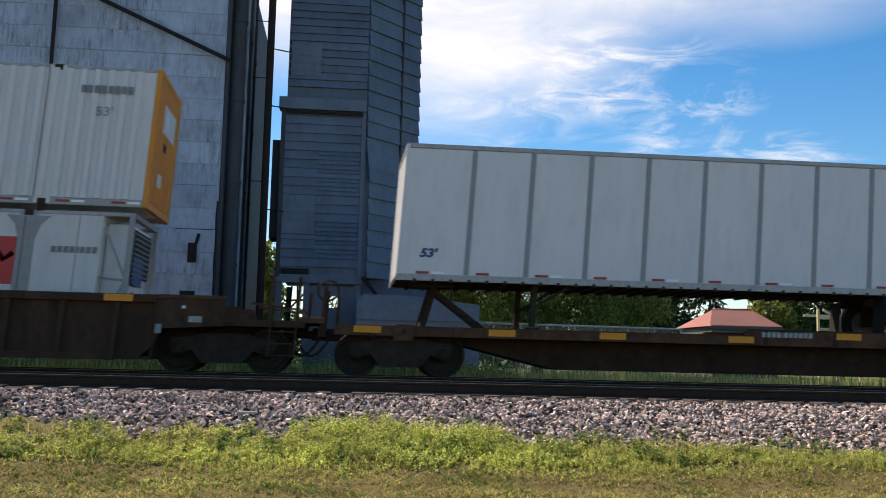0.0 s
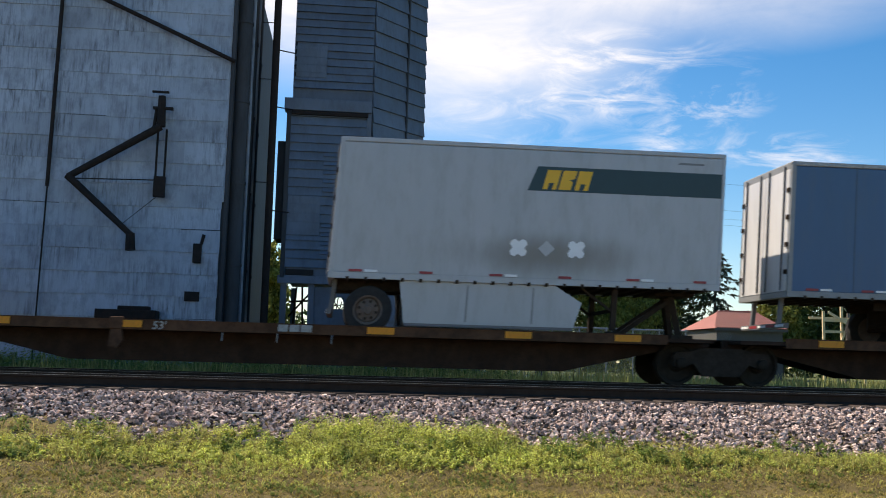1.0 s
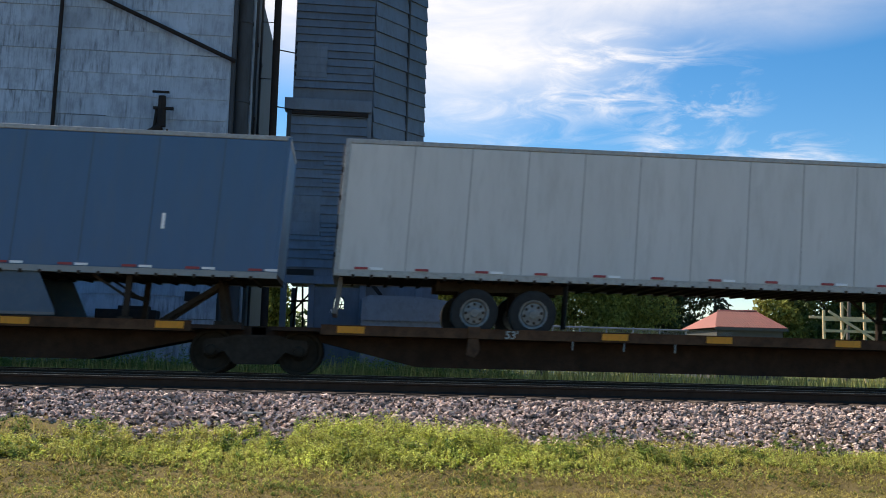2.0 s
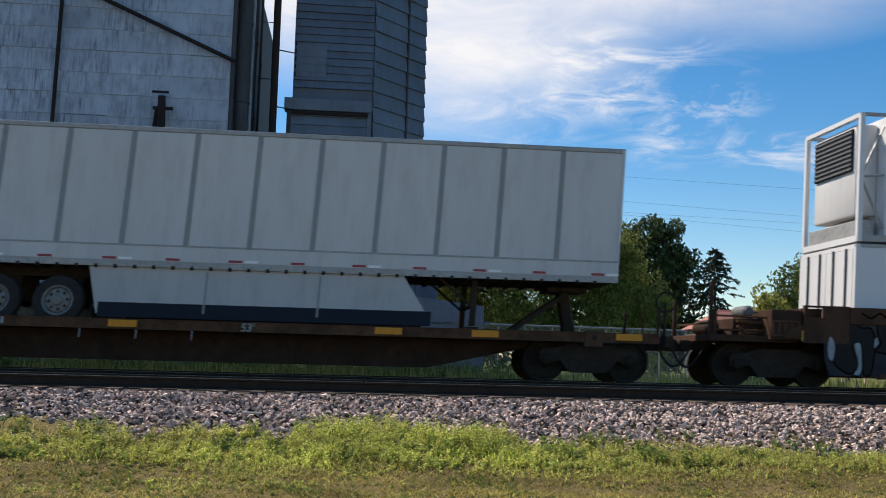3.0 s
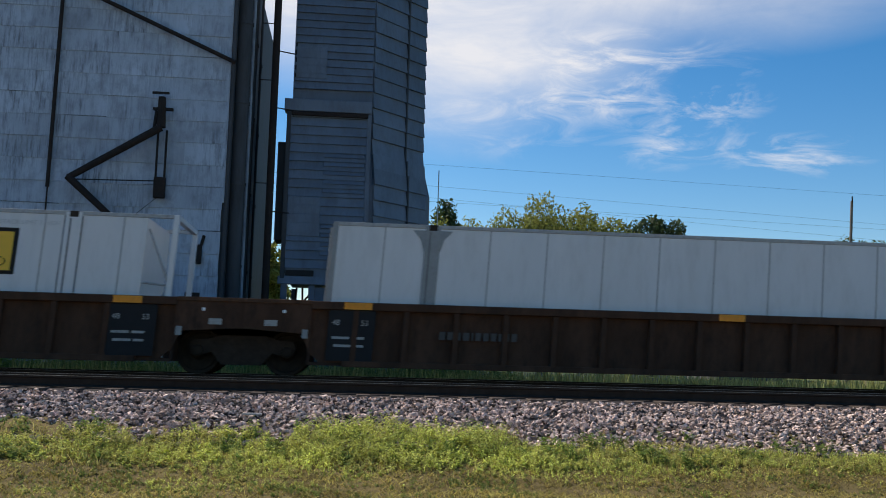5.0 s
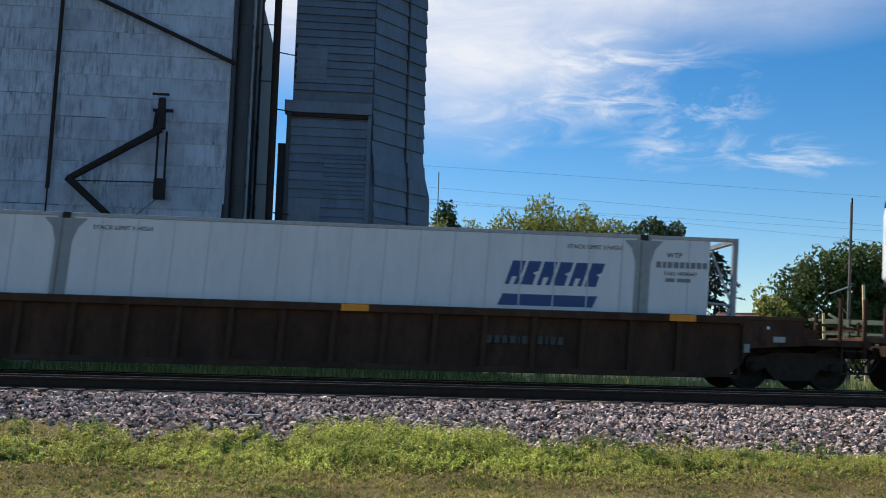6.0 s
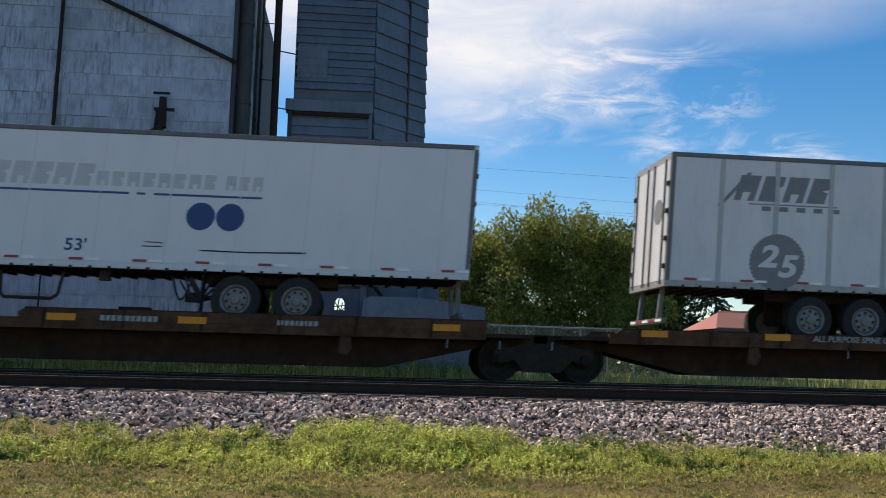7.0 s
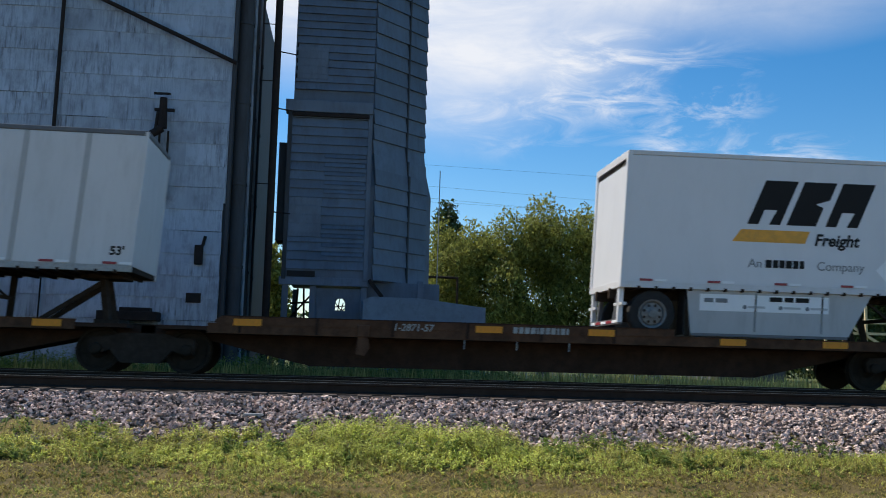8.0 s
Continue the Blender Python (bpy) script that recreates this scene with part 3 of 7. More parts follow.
def tower():
    """A many-sided bin of lapped steel panels on an open base, with a boxed-out lower front."""
    t = thing("grain_bin", "slate grey many-sided steel bin of lapped panels", "silo", 0, 0, 0)
    w = 2.66

    def ring(grow):
        g = grow
        return [(-2.2, 32 - g), (0.46 + g * 0.4, 32 - g), (2.34 + g, 33.88 - g * 0.4), (2.34 + g, 36.5), (-2.2, 36.5)]

    bm = bmesh.new()
    levels = ((2.95, 0.29), (6.1, 0.29), (7.3, 0.02), (17, 0.02))
    rings = [[bm.verts.new((x, y, z)) for x, y in ring(g)] for z, g in levels]
    for a, b in zip(rings, rings[1:]):
        for k in range(5):
            bm.faces.new((a[k], a[(k + 1) % 5], b[(k + 1) % 5], b[k]))
    bm.faces.new(rings[-1])
    bm.faces.new(rings[0][::-1])
    part("shell", bm, TOWER, t)

    def panel(width, h, name="panel"):
        b = bmesh.new()
        vs = [b.verts.new(q) for q in ((0, 0, 0), (width, 0, 0), (width, 0, h), (0, 0, h), (0.01, -0.075, 0.0), (width - 0.01, -0.075, 0.0), (width - 0.01, -0.008, h), (0.01, -0.008, h))]
        for f in ((4, 5, 6, 7), (0, 1, 5, 4), (1, 2, 6, 5), (3, 0, 4, 7), (2, 3, 7, 6)):
            b.faces.new([vs[i] for i in f])
        bmesh.ops.recalc_face_normals(b, faces=b.faces[:])
        return mesh_of(name, b, TOWER)

    half, split_a, split_b = panel(w, 0.26), panel(w * 0.62, 0.525), panel(w * 0.37, 0.525)
    top = ring(0.05)
    low = ring(0.32)
    z = 2.97
    while z < 16.8:
        corners = low if z < 6.0 else top if z > 7.2 else ring(0.05 + 0.27 * (7.3 - z) / 1.2)
        x, y = corners[0]
        if z > 8.8:
            for up in (0.0, 0.265):
                lap = piece("panel", half, t, x, y, z + up)
                lap.rotation_euler = (random.uniform(-0.03, 0.06), random.uniform(-0.004, 0.004), 0)
        for k in (1,):
            x, y = corners[k]
            x1, y1 = corners[(k + 1) % 5]
            turn = math.atan2(y1 - y, x1 - x)
            for me, along in ((split_a, 0.0), (split_b, w * 0.625)):
                ob = piece("panel", me, t, x + math.cos(turn) * along, y + math.sin(turn) * along, z)
                ob.rotation_euler = (random.uniform(-0.02, 0.04), random.uniform(-0.004, 0.004), turn)
        if z < 15.5:
            along = w * 0.622
            strip = part("seam_batten", box(bmesh.new(), -0.03, 0.03, -0.095, 0.0, 0.0, 0.53), TIN_DARK, t)
            strip.location, strip.rotation_euler = (x + math.cos(turn) * along, y + math.sin(turn) * along, z), (0, 0, turn)
        z += 0.53
    x0, x1 = -2.28, 0.42
    y = 31.55
    part("front_box", box(bmesh.new(), x0, x1, y + 0.02, 32.1, 2.95, 8.75), TOWER, t)
    fp = panel(x1 - x0 - 0.16, 0.30)
    fs = panel(1.35, 0.15)
    for i in range(18):
        piece("panel", fp, t, x0 + 0.08, y + 0.02, 3.25 + i * 0.295).rotation_euler = (random.uniform(-0.03, 0.05), random.uniform(-0.004, 0.004), 0)
        if i in (1, 2, 3, 4, 8, 9, 10, 11, 12):
            piece("panel", fs, t, x0 + 1.2, y - 0.0, 3.25 + i * 0.295 + 0.15)
    part("header", box(bmesh.new(), x0 - 0.14, x1 + 0.04, y - 0.12, y + 0.4, 8.45, 8.85, 0.02), TOWER, t)
    part("header_lip", box(bmesh.new(), x0 + 0.1, x1 - 0.08, y - 0.14, y - 0.03, 8.3, 8.42, 0.01), PIPE, t, "rust-brown drip edge")
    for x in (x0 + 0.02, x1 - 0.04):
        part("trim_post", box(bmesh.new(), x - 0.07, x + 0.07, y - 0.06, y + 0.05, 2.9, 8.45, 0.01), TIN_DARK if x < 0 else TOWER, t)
    part("blank_hatch", box(bmesh.new(), x0 + 0.1, x0 + 1.15, y - 0.05, y, 4.3, 5.6, 0.01), TOWER, t)
    part("upper_hatch", box(bmesh.new(), -2.12, -1.1, 31.88, 31.96, 9.7, 10.8, 0.01), TOWER, t)
    # solid dark strip painting the shadow along the hatch edge
    part("upper_hatch_painted_shadow", box(bmesh.new(), -2.16, -2.11, 31.9, 31.97, 9.65, 10.9), PIPE, t)
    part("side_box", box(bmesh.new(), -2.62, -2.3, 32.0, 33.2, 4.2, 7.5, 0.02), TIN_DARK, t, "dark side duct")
    # open base: posts, sills and a low panel with a hole
    for x in (-2.2, -1.3, 0.35, 2.2):
        for yy in (31.7, 37.5):
            part("base_post", box(bmesh.new(), x - 0.1, x + 0.1, yy - 0.1, yy + 0.1, -0.6, 2.97, 0.01), TOWER, t)
    part("sill_beam", box(bmesh.new(), -2.4, 0.5, 31.5, 31.75, 2.72, 2.98, 0.01), TOWER, t)
    part("vent", box(bmesh.new(), -2.15, -1.25, 31.48, 31.56, 3.0, 3.18), BLACK_GRILLE, t, "dark vent slot")
    bm = bmesh.new()
    for a, b, lo, hi in ((-1.25, -0.56, 0.0, 2.65), (-0.24, 0.3, 0.0, 2.65), (-0.56, -0.24, 0.0, 1.94), (-0.56, -0.24, 2.32, 2.65)):
        box(bm, a, b, 31.68, 31.74, lo, hi)
    panel = part("base_panel", bm, TOWER, t)
    for a in (-0.56, -0.24):
        k = 1 if a < -0.4 else -1
        part("hole_corner", prism(bmesh.new(), [(a, 2.32), (a + k * 0.09, 2.32), (a + k * 0.03, 2.25), (a, 2.16)], 31.69, 31.73), TIN_DARK, panel)
    for xa, za, xb, zb in ((-0.56, 2.06, -0.24, 2.10), (-0.47, 1.94, -0.42, 2.32), (-0.36, 1.94, -0.30, 2.2), (-0.56, 2.2, -0.36, 1.94), (-0.33, 1.94, -0.24, 2.02)):
        part("guard_bar", rod(bmesh.new(), (xa, 31.9, za), (xb, 31.9, zb), 0.018, 6), PIPE, panel)
    for xa, za, xb, zb in ((-2.1, 1.7, -1.4, 2.5), (-1.95, 1.0, -1.85, 2.7), (-1.6, 1.2, -1.66, 2.72), (-2.1, 2.2, -1.4, 2.25)):
        part("brace_rod", rod(bmesh.new(), (xa, 33.0, za), (xb, 33.0, zb), 0.035, 6), PIPE, panel)
    part("base_wall", box(bmesh.new(), 0.45, 2.9, 32.4, 37.4, -0.6, 2.95), TOWER, t)
    part("side_spout", beam(bmesh.new(), (0.5, 31.4, 2.95), (0.95, 31.4, 2.4), 0.08, 0.12), PIPE, t)


def tank():
    t = thing("steel_bin_skirt", "low blue-grey steel hopper box beside the bin", "hopper", 0, 0, 0)
    bm = bmesh.new()
    prism(bm, [(0.32, -0.6), (0.32, 2.18), (0.56, 2.29), (2.0, 2.29), (4.10, 2.06), (4.12, -0.6)], 29.6, 31.2)
    part("body", bm, TANK, t)
    for x in (1.35, 2.4, 3.4):
        part("seam", box(bmesh.new(), x - 0.012, x + 0.012, 29.588, 29.6, -0.5, 2.04), TANK, t)
    part("ledge", box(bmesh.new(), 0.3, 4.3, 29.55, 29.62, 1.52, 1.58), TANK, t)


# ---- trees ----
def crown_mesh(name, blobs, count, leaf, material, droop=0.0, seed=1):
    rng = np.random.default_rng(seed)
    vols = np.array([b[3] * b[4] * b[5] for b in blobs])
    pick = rng.choice(len(blobs), count, p=vols / vols.sum())
    B = np.array(blobs)[pick]
    d = rng.normal(size=(count, 3))
    d /= np.linalg.norm(d, axis=1)[:, None]
    rad = rng.uniform(0.25, 1.0, count) ** 0.45
    rough_edge = 1 + 0.22 * np.sin(d[:, 0] * 7 + B[:, 0]) * np.cos(d[:, 2] * 9 + B[:, 1])
    P = B[:, :3] + d * B[:, 3:6] * (rad * rough_edge)[:, None]
    P[:, 2] -= droop * rng.uniform(0, 1, count) * np.abs(d[:, 0])
    a = rng.normal(size=(count, 3))
    a[:, 2] -= droop
    a /= np.linalg.norm(a, axis=1)[:, None]
    b = np.cross(a, rng.normal(size=(count, 3)))
    b /= np.linalg.norm(b, axis=1)[:, None]
    L = leaf * rng.uniform(0.6, 1.5, count)[:, None]
    V = np.stack([P - a * L, P + b * L * 0.45, P + a * L, P - b * L * 0.45], 1).reshape(-1, 3)
    me = bpy.data.meshes.new(name)
    me.from_pydata(V.tolist(), [], np.arange(count * 4).reshape(-1, 4).tolist())
    me.materials.append(material)
    return me


def clumps(blobs, per, seed):
    """Break each large mass of a crown into many uneven sprays of leaves, most of them at its surface."""
    rng = np.random.default_rng(seed)
    out = []
    for bx, by, bz, rx, ry, rz in blobs:
        for _ in range(per):
            d = rng.normal(size=3)
            d /= np.linalg.norm(d)
            f, r = rng.uniform(0.35, 1.0), rng.uniform(0.24, 0.46)
            out.append((bx + d[0] * rx * f, by + d[1] * ry * f, bz + d[2] * rz * f, rx * r, ry * r, rz * r * rng.uniform(0.8, 1.4)))
    return out


def tree(name, label, x, y, z, trunk_h, trunk_r, blobs, count, leaf, material, droop=0.0, seed=1):
    t = thing(name, label, "tree", x, y, z)
    bm = bmesh.new()
    rod(bm, (0, 0, -0.2), (0.1, 0, trunk_h), trunk_r, 10, trunk_r * 0.6)
    part("trunk", bm, BARK, t, "", True)
    rng = random.Random(seed)
    for b in blobs:
        m = bmesh.new()
        p = Vector((0.1, 0, trunk_h * rng.uniform(0.75, 1.0)))
        q = Vector(b[:3])
        mid = p.lerp(q, 0.55) + Vector((rng.uniform(-0.3, 0.3), 0, 0.4))
        rod(m, p, mid, trunk_r * 0.42, 7, trunk_r * 0.28)
        rod(m, mid, q, trunk_r * 0.28, 7, trunk_r * 0.08)
        part("limb", m, BARK, t, "", True)
    ob = new("crown", crown_mesh("crown", clumps(blobs, 26, seed), count, leaf, material, droop, seed))
    ob.parent = t
    return t


def spruce(x, y, z, h, r):
    t = thing("spruce_tree", "dark pointed spruce with ragged drooping branches", "tree", x, y, z)
    part("trunk", rod(bmesh.new(), (0, 0, -0.2), (0, 0, h * 0.97), 0.22, 8, 0.03), BARK, t, "", True)
    rng = np.random.default_rng(4)
    V, F = [], []
    for k in range(150):
        f = (k / 150) ** 0.85
        zz = h * (0.10 + 0.90 * f)
        reach = r * (1 - f) ** 0.7 * rng.uniform(0.55, 1.2) + 0.12
        a = rng.uniform(0, math.tau)
        tip = Vector((math.cos(a) * reach, math.sin(a) * reach, zz - reach * rng.uniform(0.0, 0.4)))
        root = Vector((0, 0, zz))
        for j in range(26):
            p = root.lerp(tip, rng.uniform(0.1, 1.0))
            d = Vector(rng.normal(size=3)) * 0.5 + (tip - root).normalized() * 0.6 + Vector((0, 0, -0.35))
            d = d.normalized() * rng.uniform(0.22, 0.46)
            s = d.cross(Vector(rng.normal(size=3))).normalized() * 0.085
            i = len(V)
            V += [p - s, p + s, p + d]
            F.append((i, i + 1, i + 2))
    me = bpy.data.meshes.new("crown")
    me.from_pydata(V, [], F)
    me.materials.append(NEEDLE)
    new("crown", me).parent = t


def trees():
    blobs = [(-5.2, 0, 5.0, 2.6, 2.8, 2.6), (-2.6, -0.6, 6.4, 3.0, 3.0, 2.6), (0.2, 0, 7.6, 3.0, 3.0, 2.6), (2.6, -0.4, 6.8, 3.0, 3.0, 2.5), (5.0, 0.2, 5.4, 2.6, 2.8, 2.6), (-4.6, 0.3, 2.8, 2.6, 2.6, 2.4), (-1.0, -1.2, 3.6, 3.0, 2.6, 2.6), (2.4, -1.0, 3.4, 3.0, 2.6, 2.6), (5.2, 0, 2.8, 2.4, 2.6, 2.4), (-6.4, 0, 1.9, 1.6, 2, 1.6), (-5.6, 0, 6.6, 2.0, 2.2, 1.9), (-3.8, 0, 7.4, 2.2, 2.2, 1.7), (4.2, 0, 7.4, 2.2, 2.2, 1.7)]
    tree("willow_tree", "broad yellow-green willow with drooping twigs", 12.0, 60, -0.3, 3.4, 0.42, [tuple(v * k for v, k in zip(b, (1.06, 1.0, 1.06, 1.08, 1.0, 1.08))) for b in blobs], 115000, 0.105, LEAF_WILLOW, 0.7, 2)
    blobs = [(-1.8, 0, 9.6, 2.2, 2.2, 1.9), (0.2, 0, 10.6, 1.9, 2.0, 1.7), (1.6, 0, 8.4, 2.0, 2, 2.0), (0.4, 0, 6.0, 3.0, 2.6, 3.0), (1.2, 0, 3.6, 2.8, 2.6, 2.6), (-2.4, 0, 5.2, 2.4, 2.4, 2.8)]
    tree("maple_tree", "tall dark green maple behind the willow", 23.0, 72, -0.4, 4.0, 0.4, blobs, 26000, 0.17, LEAF_DARK, 0.1, 3)
    blobs = [(0, 0, 9.8, 1.3, 1.4, 1.9), (0.8, 0, 7.4, 1.8, 1.8, 2.2), (-0.6, 0, 6.0, 1.8, 1.8, 2.4), (0.2, 0, 3.6, 2.0, 2, 2.2)]
    tree("maple_tree", "narrow dark green tree behind the steel bin", 7.2, 75, -0.4, 4.0, 0.3, [tuple(v * 1.1 for v in b) for b in blobs], 14000, 0.17, LEAF_DARK, 0.1, 5)
    spruce(27.9, 72, -0.4, 9.8, 4.2)
    blobs = [(-3.4, 0, 6.4, 1.6, 1.8, 1.9), (-1.2, 0, 7.6, 2.2, 2, 2.1), (1.2, 0, 8.2, 2.2, 2.2, 2.0), (3.6, 0, 8.0, 2.4, 2.2, 2.2), (6.2, 0, 7.8, 2.6, 2.2, 2.4), (-2.4, 0, 3.8, 2.2, 2.2, 2.6), (0.6, 0, 4.2, 2.6, 2.4, 3.0), (4.0, 0, 4.4, 2.8, 2.4, 3.2), (7.0, 0, 4.4, 2.6, 2.4, 3.0)]
    tree("ash_tree", "dense dark green shade tree past the lumber frame", 35.0, 66, -0.4, 3.4, 0.4, blobs, 42000, 0.16, LEAF_MID, 0.25, 6)
    blobs = [(-1.1, 0, 4.6, 1.3, 1.4, 1.5), (0.6, 0, 4.2, 1.4, 1.4, 1.4), (0.0, 0, 2.6, 1.9, 1.6, 1.8)]
    tree("small_tree", "small open green tree behind the red roof", 29.9, 65, -0.4, 2.2, 0.2, blobs, 4500, 0.18, LEAF_WILLOW, 0.2, 7)
    blobs = [(0, 0, 6.3, 1.0, 1.4, 1.6), (0.4, 0, 4.0, 1.2, 1.4, 1.8), (-0.2, 0, 2.0, 1.3, 1.4, 1.6)]
    tree("small_tree", "slim green tree seen between elevator and bin", -4.9, 60, -0.4, 2.6, 0.2, blobs, 4500, 0.18, LEAF_WILLOW, 0.2, 8)
    # a low far hedge line that closes the view under the crowns
    rng = np.random.default_rng(11)
    blobs = [(x, 90 + rng.uniform(-2, 2), rng.uniform(0.6, 2.2), 3.2, 2.0, rng.uniform(1.6, 3.4)) for x in np.arange(-60, 95, 3.4)]
    ob = new("far_hedge", crown_mesh("far_hedge", blobs, 26000, 0.32, LEAF_DARK, 0.1, 9))
    tagged(ob, "distant dark green hedge and woods", "hedge", "", "stuff")


# ---- the house, the lumber frame, the pole, wires and fence ----
def house():
    h = thing("house", "low house with a faded red ribbed hip roof", "house", 25.65, 60, -0.4)
    part("wall", box(bmesh.new(), -2.2, 2.2, 0.3, 6.3, 0, 3.2), HOUSE, h)
    bm = bmesh.new()
    e = [bm.verts.new(p) for p in ((-2.42, 0, 3.27), (2.42, 0, 3.33), (2.42, 6.6, 3.33), (-2.42, 6.6, 3.27))]
    r = [bm.verts.new(p) for p in ((-1.25, 2.6, 4.44), (1.45, 2.6, 4.50))]
    for f in ((e[0], e[1], r[1], r[0]), (e[1], e[2], r[1]), (e[2], e[3], r[0], r[1]), (e[3], e[0], r[0]), (e[3], e[2], e[1], e[0])):
        bm.faces.new(f)
    roof = part("roof", bm, ROOF_RED, h)
    for i in range(44):
        x = -2.38 + i * 4.76 / 43
        top = 1.0 if -1.25 <= x <= 1.45 else (x + 2.42) / 1.17 if x < -1.25 else (2.42 - x) / 0.97
        if top > 0.05:
            part("roof_rib", rod(bmesh.new(), (x, 0.0, 3.31), (x, 2.6 * top, 3.31 + 1.17 * top), 0.04, 5), ROOF_DARK, roof)
    part("ridge_cap", rod(bmesh.new(), (-1.25, 2.6, 4.48), (1.45, 2.6, 4.54), 0.06, 6), ROOF_RED, roof)
    part("fascia", box(bmesh.new(), -2.44, 2.44, -0.03, 0.02, 3.12, 3.28), HOUSE, h)
    for x in (-1.6, 0.9):
        w = part("window", box(bmesh.new(), x, x + 0.9, 0.26, 0.31, 1.2, 2.3), HOUSE, h)
        part("pane", box(bmesh.new(), x + 0.08, x + 0.82, 0.24, 0.262, 1.28, 2.22), GLASS_DARK, w)


def lumber():
    t = thing("lumber_frame", "open frame of pale new lumber posts and rails", "wooden frame", 0, 0, 0)
    for x, top in ((25.4, 3.55), (26.42, 4.35), (27.7, 5.16), (29.4, 3.6)):
        part("post", box(bmesh.new(), x - 0.06, x + 0.06, 49.94, 50.06, -0.5, top), LUMBER, t)
    for z in (2.45, 3.05):
        part("rail", box(bmesh.new(), 25.3, 30.5, 49.88, 49.94, z - 0.07, z + 0.07), LUMBER, t)
    part("rail", box(bmesh.new(), 25.5, 30.5, 51.85, 51.9, 3.2, 3.34), LUMBER, t)
    part("brace", beam(bmesh.new(), (25.6, 49.85, 3.5), (28.4, 49.85, 1.9), 0.05, 0.14), LUMBER, t)
    part("brace", beam(bmesh.new(), (26.3, 49.85, 1.9), (26.6, 49.85, 2.6), 0.05, 0.10), LUMBER, t)


def utility():
    p = thing("utility_pole", "thin leaning grey timber utility pole with a lamp arm", "utility pole", 32.3, 60, -0.4)
    part("pole", rod(bmesh.new(), (-0.35, 0, 0), (0.27, 0, 11.9), 0.12, 10, 0.085), POLE, p, "", True)
    part("lamp_arm", beam(bmesh.new(), (-1.35, 0, 5.85), (-0.02, 0, 6.35), 0.08, 0.08), CONCRETE, p, "pale lamp arm")
    part("arm_brace", beam(bmesh.new(), (-0.7, 0, 5.2), (-0.03, 0, 4.3), 0.05, 0.05), LUMBER, p)
    part("insulator", rod(bmesh.new(), (0.25, -0.1, 11.8), (0.25, -0.1, 12.2), 0.05, 8), BLACK_STEEL, p)
    for a, b in (((-20, 60.3, 13.3), (75, 60.3, 11.1)), ((-20, 60.3, 12.4), (75, 60.3, 8.4)), ((-20, 60.3, 11.9), (75, 60.3, 6.9)), ((-20, 60.6, 10.9), (75, 60.6, 9.0))):
        one("overhead_wire", rod(bmesh.new(), a, b, 0.006, 5), BLACK_STEEL, "thin dark overhead wire", "wire")
    m = thing("antenna", "thin whip antenna beside the bin", "antenna", 2.95, 34.2, 0)
    part("rod", rod(bmesh.new(), (0, 0, 0), (0.03, 0, 7.2), 0.018, 6), WIRE, m)
    f = thing("pipe_frame", "dark welded pipe frame by the trees", "pipe frame", 0, 40, 0)
    part("bar", rod(bmesh.new(), (2.4, 0, 3.86), (4.36, 0, 3.84), 0.05, 8), BLACK_STEEL, f)
    for x in (2.5, 4.33):
        part("post", rod(bmesh.new(), (x, 0, -0.5), (x, 0, 3.86), 0.05, 8), BLACK_STEEL, f)


def fence():
    f = thing("chain_link_fence", "galvanised chain-link fence with a pale top rail", "fence", 0, 40, -0.4)
    for i in range(9):
        part("post", rod(bmesh.new(), (5.0 + i * 1.15, 0, 0), (5.0 + i * 1.15, 0, 2.34), 0.03, 7), WIRE, f)
    part("top_rail", rod(bmesh.new(), (4.5, 0, 2.30), (14.3, 0, 2.27), 0.035, 8), WIRE, f)
    V, F = [], []
    for k in range(150):
        for s in (-1, 1):
            x = 4.0 + k * 0.075
            i = len(V)
            V += [(x, s * 0.004, 0.1), (x + 0.008, s * 0.004, 0.1), (x + 0.008 + s * 1.1, s * 0.004, 2.28), (x + s * 1.1, s * 0.004, 2.28)]
            F.append((i, i + 1, i + 2, i + 3))
    me = bpy.data.meshes.new("wire_mesh")
    me.from_pydata(V, [], F)
    me.materials.append(WIRE)
    tagged(new("wire_mesh", me), "", "", "", "stuff").parent = f


elevator()
mast()
tower()
tank()
trees()
house()
lumber()
utility()
fence()

# ---- the train ----
SPEED = 27.0
NEAR = -1.296                          # near face of a trailer or container in its own space
MOVING = []                            # things of the train and where they stand along it


def train_thing(name, label, category, s, group, tilt=0.0):
    t = thing(name, label, category, s, TRACK, 0, group)
    MOVING.append((t, s, tilt))
    return t


TYRE_P = ((0.30, -0.13), (0.44, -0.14), (0.495, -0.115), (0.508, -0.05), (0.508, 0.05), (0.495, 0.115), (0.44, 0.14), (0.30, 0.13), (0.30, -0.13))
RIM_P = ((0.02, -0.165), (0.085, -0.16), (0.095, -0.12), (0.13, -0.105), (0.225, -0.10), (0.25, -0.07), (0.272, -0.13), (0.306, -0.145), (0.306, 0.12), (0.02, 0.12))
TYRE = mesh_of("tyre", lathe(bmesh.new(), TYRE_P, 32, caps=False), RUBBER, True)
RIM_M = mesh_of("rim", lathe(bmesh.new(), RIM_P, 32), RIM, True)
HOLE = mesh_of("hand_hole", lathe(bmesh.new(), ((0.03, -0.012), (0.036, 0.01)), 10), BLACK_STEEL)


RIM_R = mesh_of("rim", lathe(bmesh.new(), RIM_P, 28), RIM_RUST, True)


